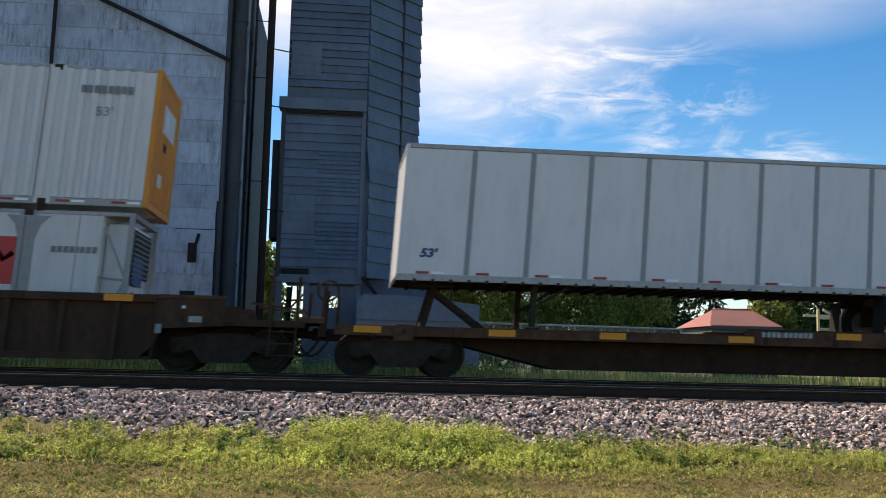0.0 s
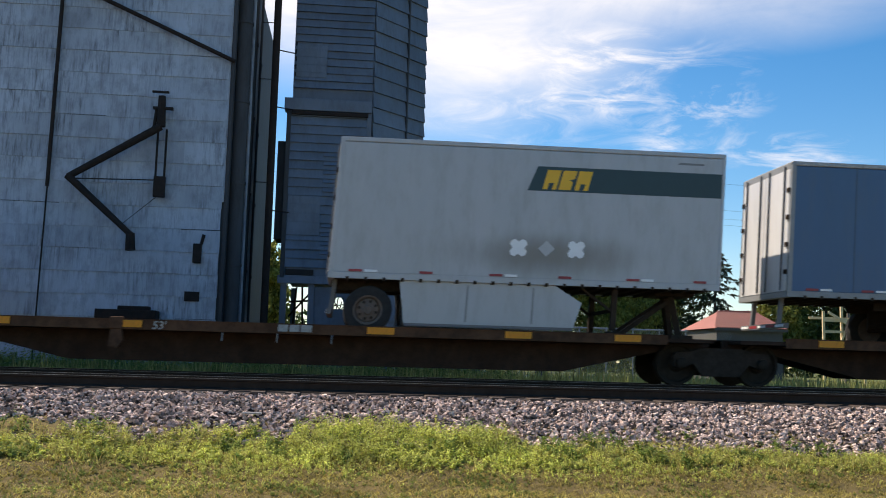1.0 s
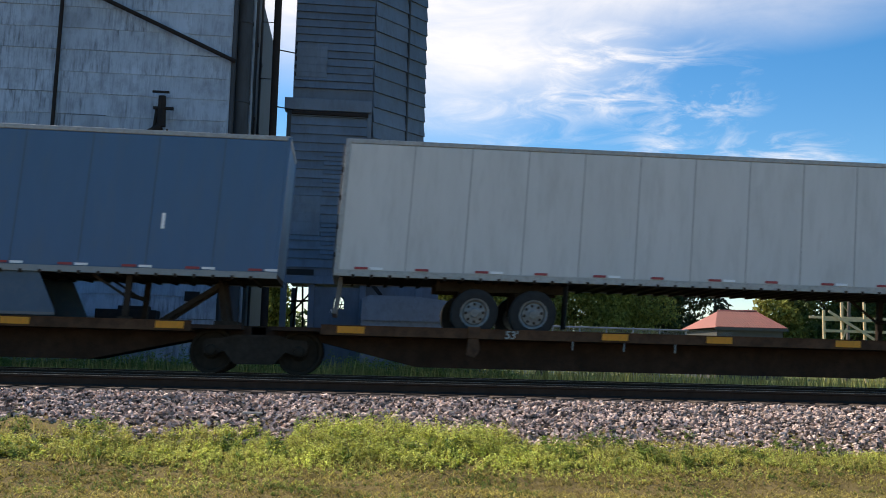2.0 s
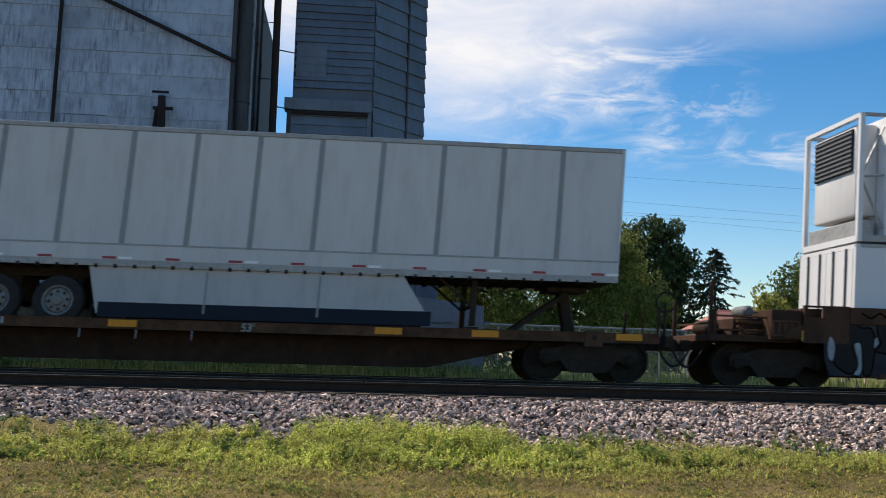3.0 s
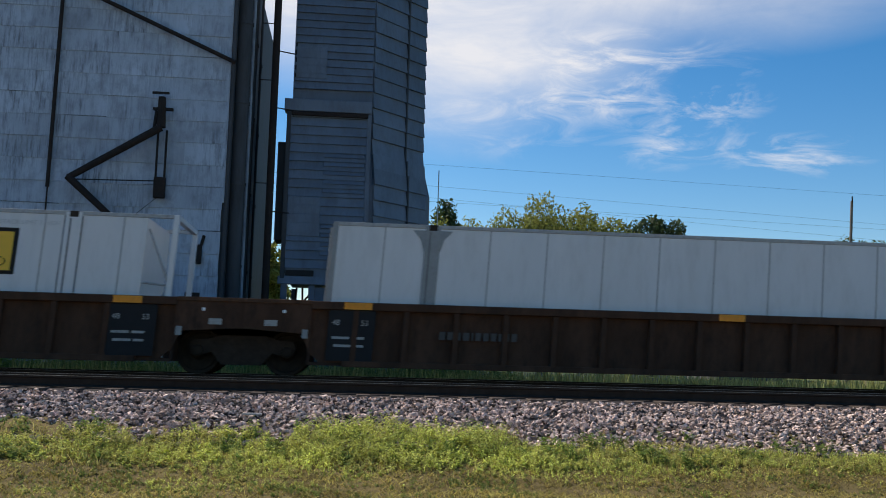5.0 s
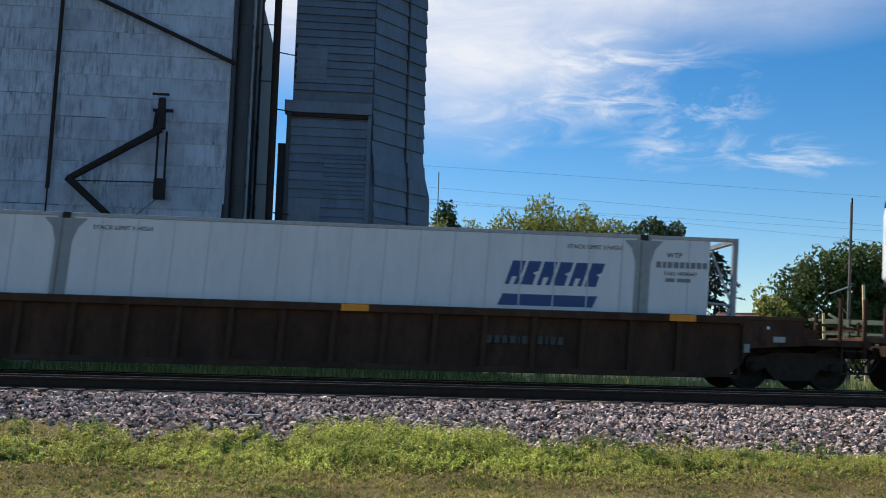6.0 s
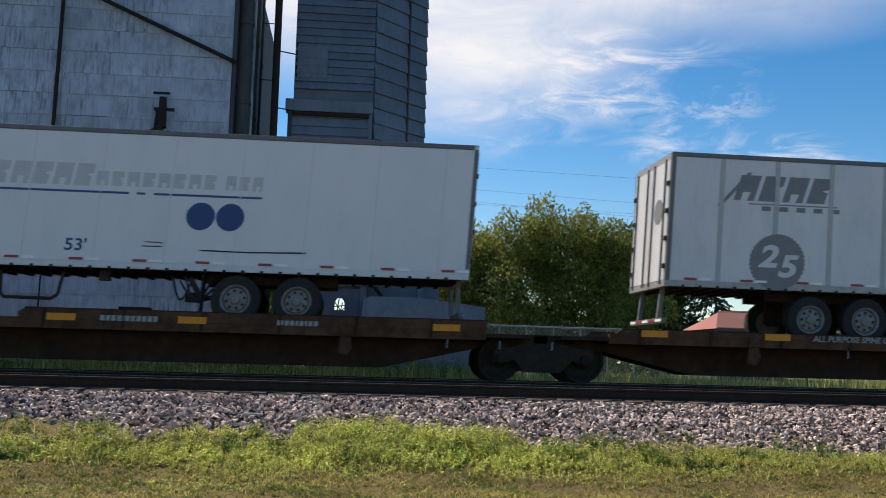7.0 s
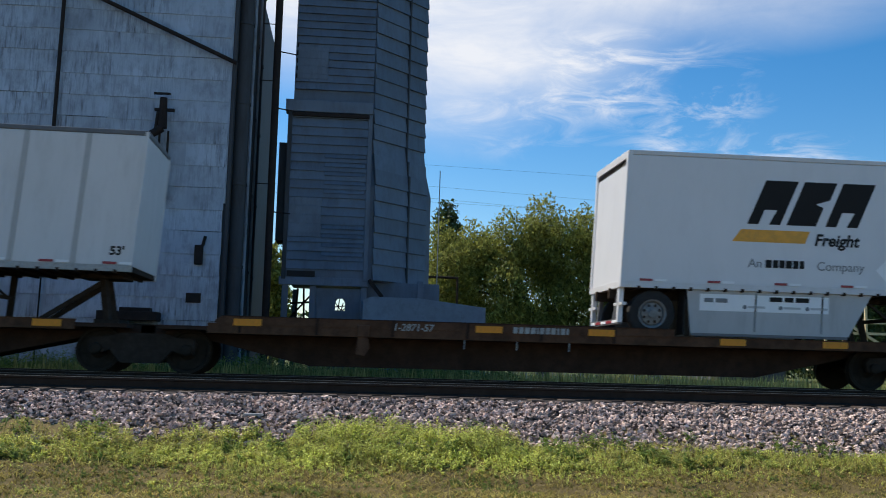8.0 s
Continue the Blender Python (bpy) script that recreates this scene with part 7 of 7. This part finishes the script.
for box_thing in (mar, mid):
    lettering("marking", "WTP", 0.11, box_thing, 6.5, NEAR + 0.008, 2.74, DARK_TEXT)
    bars("marking", box_thing, 6.28, NEAR + 0.010, 2.52, (0.11, 0.08, 0.1, 0.11, 0.1, 0.08, 0.1, 0.1, 0.1), 0.13, GREY_TEXT, 0.03)
    lettering("marking", "TARE WEIGHT", 0.08, box_thing, 6.45, NEAR + 0.008, 2.36, DARK_TEXT)
    bars("marking", box_thing, 6.5, NEAR + 0.010, 2.22, (0.2, 0.3), 0.08, GREY_TEXT)
# cooling trailer: unit on its nose, dots, line, ghost lettering
bm = prism(bmesh.new(), [(-8.05, 2.60), (-8.50, 2.60), (-8.56, 2.70), (-8.56, 4.20), (-8.50, 4.55), (-8.36, 4.74), (-8.05, 4.78)], -1.05, 1.05)
bmesh.ops.bevel(bm, geom=bm.edges[:], offset=0.035, segments=2, affect="EDGES", profile=0.5)
# reflector white here: the nose's sunlit brightness put into its colour
c = part("cooling_unit", bm, TAPE_WHITE, al, "white rounded cooling unit", True)
part("unit_hood", prism(bmesh.new(), [(-8.07, 4.50), (-8.53, 4.44), (-8.50, 4.60), (-8.37, 4.78), (-8.07, 4.81)], -1.062, 1.062), SKIRT_NAVY, c, "dark blue top cowl")
part("grille", box(bmesh.new(), -8.585, -8.54, -0.85, 0.85, 3.5, 4.15, 0.012), BLACK_GRILLE, c, "black slatted grille")
part("unit_base", box(bmesh.new(), -8.55, -8.08, -1.0, 1.0, 2.46, 2.61, 0.03), BLACK_GRILLE, c)
part("door_seam", box(bmesh.new(), -8.54, -8.08, -1.056, -1.049, 3.28, 3.295), RIB_GREY, c)
for z0, z1, x0, x1 in ((3.02, 3.10, -8.44, -8.34), (2.88, 2.96, -8.46, -8.30), (2.72, 2.80, -8.50, -8.26)):
    part("panel_display", box(bmesh.new(), x0, x1, -1.058, -1.048, z0, z1, 0.006), BLACK_GRILLE, c)
chevron_logo(al, -6.66, 3.52, 1.02)
for x0, x1 in ((-3.27, 0.93), (1.08, 1.25), (1.42, 3.61)):
    shape("blue_line", [(x0, 3.60), (x1, 3.60), (x1, 3.645), (x0, 3.645)], al, NAVY, "thin navy line")
for x in (-2.76, -2.14, 2.41, 3.01):
    disc("blue_dot", x, 3.20, 0.285, al, NAVY, "navy dot", SKIN - 0.013)
block_letters("ghost_lettering", al, -3.1, 3.74, 3.25, 0.46, 8, 0.12, FADED, 0.07, "ghost of removed lettering")
block_letters("ghost_lettering", al, 0.25, 3.76, 2.4, 0.30, 8, 0.0, FADED, 0.07, "ghost of removed lettering")
block_letters("ghost_lettering", al, 2.85, 3.76, 0.75, 0.30, 3, 0.0, FADED, 0.07, "ghost of removed lettering")
lettering("length_mark", "53'", 0.24, al, -0.22, SKIN - 0.006, 2.42, NAVY, "navy length mark", 0, 1.1, 1.0, 0.006)
stroke("scuff", [(2.47, 2.50), (3.4, 2.49), (4.63, 2.52)], 0.03, al, GREY_TEXT, "dark scrape")
stroke("scuff", [(1.3, 2.55), (1.7, 2.55), (1.7, 2.63), (1.35, 2.64)], 0.02, al, GREY_TEXT)
shape("roof_patch", [(-5.99, 4.42), (-5.68, 4.42), (-5.68, 4.72), (-5.99, 4.72)], al, WHITE_OLD)
part("rear_grille_edge", box(bmesh.new(), 7.95, 8.03, NEAR - 0.008, NEAR, 2.3, 4.85), RAIL_DARK, al)
# rusty rim darkens the spare: under-floor shade put into its colour
road_wheel(al, -3.66, -0.45, 1.68, 0.4, True)
part("spare_carrier", beam(beam(bmesh.new(), (-4.35, -0.5, 2.07), (-3.35, -0.5, 2.07), 0.5, 0.04), (-3.72, -0.26, 1.6), (-3.72, -0.26, 2.07), 0.06, 0.06), BLACK_STEEL, al)
# leased trailer: leaning letter blocks, bar, toothed disc
block_letters("logo_block", xt, -6.55, 3.98, 2.1, 0.56, 4, 0.30, GREY_TEXT, 0.09, "grey leaning logo block")
shape("logo_slash", [(-6.90, 3.84), (-6.80, 3.84), (-6.14, 4.60), (-6.24, 4.60)], xt, GREY_TEXT, "grey slash", SKIN - 0.006)
shape("logo_rule", [(-6.2, 3.90), (-4.2, 3.90), (-4.2, 3.925), (-6.2, 3.925)], xt, GREY_TEXT)
bars("logo_word", xt, -5.9, SKIN - 0.004, 3.77, (0.2, 0.2, 0.2, 0.2, 0.2), 0.10, GREY_TEXT, 0.19)
disc("round_badge", -5.5, 2.66, 0.60, xt, GREY_TEXT, "grey toothed badge", SKIN - 0.0165, 1)
lettering("badge_number", "2", 0.46, xt, -5.93, SKIN - 0.021, 2.56, WHITE, "white number on the badge", 0.2, 1.25, 1.0, 0.02)
lettering("badge_number", "5", 0.46, xt, -5.5, SKIN - 0.021, 2.36, WHITE, "white number on the badge", 0.2, 1.25, 1.0, 0.02)
lettering("length_mark", "53'", 0.17, xt, 7.48, SKIN - 0.006, 2.40, DARK_TEXT, "black length mark", 0, 1.0, 1.0, 0.008)
shape("peeled_placard", [(4.2, 2.55), (4.42, 2.4), (4.5, 2.62), (4.3, 2.75)], xt, FADED)
part("door_badge", lathe(bmesh.new(), ((0.28, -7.975), (0.28, -7.963)), 24, 0.6, 3.75), GREY_TEXT, xt, "grey round badge on the door").matrix_basis = Matrix.Rotation(radians(-90), 4, "Z")
# short white trailer with the orange bar
block_letters("logo_block", abf2, -1.50, 3.52, 2.5, 0.97, 3, 0.40, DARK_TEXT, 0.14, "black leaning logo block")
shape("orange_bar", [(-1.82, 3.13), (-0.18, 3.13), (-0.08, 3.40), (-1.63, 3.40)], abf2, YELLOW, "orange bar")
lettering("lettering", "Freight", 0.25, abf2, 0.02, SKIN - 0.006, 3.10, DARK_TEXT, "black slanted lettering", 0.2, 1.0, 1.0, 0.01)
lettering("lettering", "An", 0.19, abf2, -1.44, SKIN - 0.006, 2.58, GREY_TEXT)
bars("word_mark", abf2, -1.05, SKIN - 0.004, 2.58, (0.14, 0.12, 0.12, 0.14, 0.12, 0.1), 0.17, DARK_TEXT, 0.025)
lettering("lettering", "Company", 0.19, abf2, 0.10, SKIN - 0.006, 2.56, GREY_TEXT, "", 0, 1.02)
shape("skirt_panel", [(-2.45, 1.62), (0.43, 1.62), (0.43, 1.98), (-2.45, 1.98)], abf2, TAPE_WHITE, "white poster on the skirt", NEAR + 0.052)
bars("poster_line", abf2, -0.9, NEAR + 0.048, 1.85, (0.28, 0.2, 0.3), 0.10, DARK_TEXT, 0.05)
bars("poster_line", abf2, -2.35, NEAR + 0.048, 1.80, (0.2, 0.26), 0.09, GREY_TEXT, 0.05)
for x in (-1.45, -0.65, -0.05):
    disc("poster_dot", x, 1.72, 0.045, abf2, GREY_TEXT, "", NEAR + 0.048)
    bars("poster_line", abf2, x + 0.07, NEAR + 0.048, 1.70, (0.38,), 0.045, FADED)
shape("white_diamond", [(1.45, 2.6), (1.72, 2.33), (1.99, 2.6), (1.72, 2.87)], abf2, TAPE_WHITE)
for y, z, w, h, m in ((-0.5, 4.3, 0.5, 0.12, GREY_TEXT), (-0.2, 3.55, 1.6, 0.28, DARK_TEXT), (-0.7, 3.35, 0.5, 0.2, YELLOW), (-0.3, 2.8, 0.5, 0.16, YELLOW), (-0.3, 2.55, 0.8, 0.06, DARK_TEXT)):
    part("door_mark", box(bmesh.new(), -4.192, -4.185, y - w / 2, y + w / 2, z, z + h), m, abf2)
for top_box in (ww_top, a_up):
    for x in (-5.99, 5.99):
        for y in (NEAR + 0.06, -NEAR - 0.06):
            part("twist_lock", box(bmesh.new(), x - 0.08, x + 0.08, y - 0.06, y + 0.06, 3.05 if top_box is ww_top else 3.15, 3.21 if top_box is ww_top else 3.31), BLACK_STEEL, top_box)
part("front_mark", box(bmesh.new(), 4.176, 4.182, -1.0, -0.3, 4.12, 4.46), SIGN_YELLOW, abf, "yellow logo patch on the nose")
part("front_mark", box(bmesh.new(), 4.176, 4.182, -1.0, -0.3, 3.55, 3.85), TEAL, abf, "dark patch on the nose")
part("front_stripe", box(bmesh.new(), 4.160, 4.176, -1.28, 1.28, 4.02, 4.55), TEAL, abf, "dark green stripe round the nose")
part("nose_number", box(bmesh.new(), 4.176, 4.182, -1.18, -1.10, 3.1, 4.3), SIGN_YELLOW, abf)

# under the cooling trailer: a bent pipe guard, brackets and hanging lines
bm = bmesh.new()
pts = [(-1.42, 1.98), (-1.38, 1.52), (-1.3, 1.45), (-0.38, 1.44), (-0.26, 1.53), (-0.2, 1.98)]
for (xa, za), (xb, zb) in zip(pts, pts[1:]):
    rod(bm, (xa, -1.12, za), (xb, -1.12, zb), 0.035, 8)
part("pipe_guard", bm, BLACK_STEEL, al, "black bent pipe guard")
part("bracket", box(bmesh.new(), 0.5, 0.7, -1.1, -0.9, 1.84, 2.06, 0.01), BLACK_STEEL, al)
for xa, za, xb, zb, sag in ((1.95, 1.98, 2.35, 1.92, 0.45), (2.1, 1.9, 2.8, 1.75, 0.3), (2.2, 1.98, 2.75, 1.98, 0.5)):
    bm = bmesh.new()
    pts = [Vector((xa + (xb - xa) * k / 10, -1.0, za + (zb - za) * k / 10 - sag * math.sin(math.pi * k / 10))) for k in range(11)]
    for p, q in zip(pts, pts[1:]):
        rod(bm, p, q, 0.025, 6)
    part("air_line", bm, RUBBER, al, "black hanging air line")
part("slider_arm", beam(beam(bmesh.new(), (2.3, -1.0, 1.95), (2.6, -1.0, 1.5), 0.08, 0.1), (2.5, -0.9, 1.5), (2.95, -0.9, 1.62), 0.08, 0.09), BLACK_STEEL, al)
# doors of the low container: yellow and black placards
for y0, y1 in ((-0.95, -0.12), (0.15, 0.95)):
    part("door_placard", box(bmesh.new(), -8.115, -8.105, y0, y1, 2.0, 2.66), SIGN_YELLOW, jb, "yellow placard on the container door")
    part("placard_bar", box(bmesh.new(), -8.119, -8.115, y0 + 0.08, y1 - 0.08, 2.30, 2.42), DARK_TEXT, jb)
# door edge of the upper cooling container
for x in (7.05, 7.42):
    part("door_edge", box(bmesh.new(), x - 0.012, x + 0.012, NEAR + 0.004, NEAR + 0.02, 3.4, 5.95), RAIL_DARK, ww_top)
for z in (3.7, 4.5, 5.3):
    part("hinge_plate", box(bmesh.new(), 7.85, 7.97, NEAR - 0.02, NEAR, z, z + 0.16), RIB_GREY, ww_top)

# ---- loose stones and vegetation ----
def ballast():
    """Broken stone on the shoulder of the near track."""
    rng = np.random.default_rng(21)
    ico = np.array([(-1, -1, -1), (1, -1, -1), (1, 1, -1), (-1, 1, -1), (-1, -1, 1), (1, -1, 1), (1, 1, 1), (-1, 1, 1)]) * 0.8
    tri = np.array([(0, 2, 1), (0, 3, 2), (4, 5, 6), (4, 6, 7), (0, 1, 5), (0, 5, 4), (1, 2, 6), (1, 6, 5), (2, 3, 7), (2, 7, 6), (3, 0, 4), (3, 4, 7)])
    n = 44000
    x = rng.uniform(-11, 15.5, n)
    y = 15.70 - 2.6 * rng.uniform(0, 1, n) ** 1.35
    open_bank = [not bare(a, b) for a, b in zip(x, y)]
    x, y = x[open_bank], y[open_bank]
    n = len(x)
    V = np.empty((n, 8, 3))
    for i in range(n):
        s = 0.0155 + 0.021 * rng.uniform(0, 1) ** 1.5
        q = (ico + rng.uniform(-0.5, 0.5, (8, 3))) * np.array((s * rng.uniform(0.8, 1.5), s, s * rng.uniform(0.55, 0.95)))
        a, b = rng.uniform(0, 6.28), rng.normal(0, 0.5)
        ca, sa, cb, sb = math.cos(a), math.sin(a), math.cos(b), math.sin(b)
        q = q @ np.array(((ca, sa, 0), (-sa, ca, 0), (0, 0, 1))) @ np.array(((cb, 0, sb), (0, 1, 0), (-sb, 0, cb)))
        V[i] = q + np.array((x[i], y[i], height(x[i], y[i]) + rng.uniform(-0.035, 0.04)))
    F = (tri[None] + 8 * np.arange(n)[:, None, None]).reshape(-1, 3)
    stuff("ballast_stone", V.reshape(-1, 3).tolist(), F.tolist(), GRAVEL, "broken pink-grey ballast stone", "gravel")


def blades(name, n, xr, y_of, h_of, width, material, label, seed, keep=None, lean=0.35):
    rng = np.random.default_rng(seed)
    V, F = [], []
    for _ in range(n):
        x, y = rng.uniform(*xr), y_of(rng)
        if keep and not keep(x, y, rng):
            continue
        z = height(x, y) - 0.01
        h = h_of(x, y, rng)
        a = rng.uniform(0, math.tau)
        dx, dy = math.cos(a) * width * rng.uniform(0.6, 1.4), math.sin(a) * width * 0.6
        lx, ly = rng.normal(0, lean) * h, rng.normal(0, lean) * h
        i = len(V)
        V += [(x - dx, y - dy, z), (x + dx, y + dy, z), (x + lx * 0.45 + dx * 0.7, y + ly * 0.45 + dy, z + h * 0.6), (x + lx * 0.45 - dx * 0.7, y + ly * 0.45 - dy, z + h * 0.6), (x + lx, y + ly, z + h)]
        F += [(i, i + 1, i + 2, i + 3), (i + 3, i + 2, i + 4)]
    stuff(name, V, F, material, label, "grass")


def patch(x, y):
    return noise.noise((x * 0.55, y * 0.8, 5.0)) + 0.5 * noise.noise((x * 1.6, y * 1.4, 9.0))


RIM_X = (-12, -5, -3.05, -2.65, -2.25, -1.2, -0.88, -0.5, 0.2, 1.5, 2.3, 2.65, 3.3, 4.3, 5.2, 7.7, 14)
RIM_Y = (13.7, 13.75, 13.65, 13.05, 13.6, 13.6, 13.15, 13.8, 14.0, 13.8, 13.6, 13.1, 13.3, 13.5, 13.25, 13.1, 13.0)


def edge(x):
    """How far up the bank the weeds reach."""
    return float(np.interp(x, RIM_X, RIM_Y)) + 0.12 * noise.noise((x * 2.3, 0, 7))


def bare(x, y):
    """Trodden earth among the weeds."""
    ragged = 1.0 + 0.8 * noise.noise((x * 3, y * 3, 1.0))
    return (x + 4.4) ** 2 / 0.4 + (y - 13.65) ** 2 / 0.16 < ragged


def plants(name, n, y_of, keep, h_of, leaf, material, label, seed, xr=(-8.5, 12.5)):
    """Leafy weeds: each plant a few bent stems from one root, set with pointed leaves that stand out all round."""
    rng = np.random.default_rng(seed)
    V, F = [], []
    for _ in range(n):
        x, y = rng.uniform(*xr), y_of(rng)
        if not keep(x, y, rng):
            continue
        z, h = height(x, y) - 0.01, h_of(x, y, rng)
        for _k in range(rng.integers(2, 5)):
            a, reach, tall = rng.uniform(0, math.tau), rng.uniform(0.1, 0.55) * h, h * rng.uniform(0.65, 1.1)
            lx, ly = math.cos(a) * reach, math.sin(a) * reach
            i = len(V)
            V += [(x - 0.004, y, z), (x + 0.004, y, z), (x + lx + 0.001, y + ly, z + tall)]
            F.append((i, i + 1, i + 2))
            for _j in range(int(4 + tall * 22)):
                f = rng.uniform(0.15, 1.0)
                c = (x + lx * f * f, y + ly * f * f, z + tall * f)
                b, size = rng.uniform(0, math.tau), leaf * rng.uniform(0.5, 1.3) * (1.25 - 0.55 * f)
                ux, uy, uz = math.cos(b) * size, math.sin(b) * size, rng.uniform(-0.45, 0.75) * size
                wx, wy, wz = -uy * 0.26, ux * 0.26, rng.uniform(-0.12, 0.12) * size
                i = len(V)
                V += [c, (c[0] + ux * 0.5 + wx, c[1] + uy * 0.5 + wy, c[2] + uz * 0.65 + wz), (c[0] + ux, c[1] + uy, c[2] + uz), (c[0] + ux * 0.5 - wx, c[1] + uy * 0.5 - wy, c[2] + uz * 0.65 - wz)]
                F.append((i, i + 1, i + 2, i + 3))
    stuff(name, V, F, material, label, "weeds")


def weeds():
    def lush(x):
        """Where the weeds stand thickest and greenest."""
        return float(np.interp(x, (-9, -5, -2.4, -0.8, -0.3, 2.0, 3.0, 5, 12), (0.45, 0.40, 0.6, 0.62, 1.0, 0.95, 0.28, 0.22, 0.2)))

    def inside(x, y, r):
        return y < edge(x) - abs(r.normal(0, 0.10)) and y > 12.25 + 0.5 * noise.noise((x * 0.6, 0, 8)) + r.normal(0, 0.15) and (not bare(x, y) or r.uniform() < 0.18)

    def tall(x, y, r):
        return (0.10 + 0.17 * lush(x) + 0.10 * noise.noise((x * 1.8, y * 1.8, 4.0))) * r.uniform(0.6, 1.2) * min(1.0, 0.45 + 0.6 * (y - 12.2))

    def bank(r):
        return r.uniform(12.0, 14.3)

    def green(x, y):
        return noise.noise((x * 1.1, y * 1.5, 14.0)) + 1.3 * (lush(x) - 0.55)

    plants("weed_stand", 9500, bank, lambda x, y, r: inside(x, y, r) and green(x, y) > r.uniform(-0.45, 0.35) and r.uniform() < 0.2 + 1.2 * lush(x), tall, 0.05, BLADE, "leafy yellow-green weeds along the ballast edge", 31)
    plants("olive_weed", 6500, bank, lambda x, y, r: inside(x, y, r) and green(x, y) < r.uniform(-0.35, 0.45) and patch(x * 2, y * 2) > -0.35 and r.uniform() < 0.25 + 1.4 * lush(x), tall, 0.05, WEED_OLIVE, "dull olive weeds between bare patches", 37)
    plants("broad_weed", 2600, lambda r: r.uniform(12.2, 14.35), lambda x, y, r: y < edge(x) + 0.25 and noise.noise((x * 1.9, y * 2.3, 12.0)) > 0.12, lambda x, y, r: r.uniform(0.08, 0.26), 0.065, BLADE_DEEP, "darker broad-leaved weeds in small clumps", 36)
    blades("dry_grass", 7000, (-9.5, 13.5), lambda r: r.uniform(12.0, 14.3), lambda x, y, r: r.uniform(0.05, 0.20), 0.004, BLADE_DRY, "thin straw-coloured grass stems", 32, lambda x, y, r: y < edge(x) and (bare(x, y) or patch(x, y) < 0.1), 0.3)
    blades("straw", 9000, (-8.0, 12.0), lambda r: r.uniform(9.8, 12.9), lambda x, y, r: r.uniform(0.02, 0.05), 0.012, BLADE_DRY, "pale dead leaves in the turf", 39, lambda x, y, r: patch(x * 1.5, y * 2) > r.uniform(-0.4, 0.6), 1.6)
    blades("turf", 70000, (-8.0, 12.0), lambda r: r.uniform(9.6, 13.0), lambda x, y, r: r.uniform(0.02, 0.06), 0.008, TURF, "short dry mown turf", 33, None, 1.3)
    plants("clover", 20000, lambda r: r.uniform(10.2, 13.1), lambda x, y, r: not bare(x, y) and patch(x * 0.8, y * 1.4) + 0.5 * noise.noise((x * 3, y * 4, 2)) > r.uniform(-0.2, 0.9) - (y - 11.7) * 0.75, lambda x, y, r: r.uniform(0.03, 0.12) * (0.7 + 0.5 * max(0, y - 11.6)), 0.03, BLADE, "low green clover and grass in the turf", 34)
    plants("dark_clover", 6000, lambda r: r.uniform(10.0, 12.8), lambda x, y, r: noise.noise((x * 0.9, y * 1.4, 22.0)) > r.uniform(-0.2, 0.3), lambda x, y, r: r.uniform(0.03, 0.08), 0.03, BLADE_DEEP, "low dark green leaves in the turf", 38)
    plants("tall_weed", 2600, lambda r: r.uniform(25.0, 29.0), lambda x, y, r: True, lambda x, y, r: r.uniform(0.5, 1.1) * (1.0 + 0.4 * noise.noise((x * 0.6, y, 3))), 0.10, BLADE_DEEP, "tall green weeds before the elevator", 40, (-15.0, 4.6))
    blades("tall_grass", 15000, (-8, 26), lambda r: r.uniform(24.0, 28.5), lambda x, y, r: r.uniform(0.45, 0.95), 0.02, TALL_GRASS, "tall pale meadow grass beyond the track", 35, None, 0.12)


ballast()
weeds()
s = thing("spike_plate", "loose pale steel plate lying on the ballast", "metal plate", -1.36, 14.3, height(-1.36, 14.3) + 0.50)
part("plate", box(bmesh.new(), -0.14, 0.14, -0.07, 0.07, -0.42, -0.39, 0.006), RAIL_ALU, s)

def motions():
    """The train runs by at a steady pace."""
    for t, s, tilt in MOVING:
        walk(t, [(k, pose(s - SPEED * k, TRACK, 0, 0, tilt, 0)) for k in (0.0, 2.0, 4.0, 6.0, 8.0)])


motions()
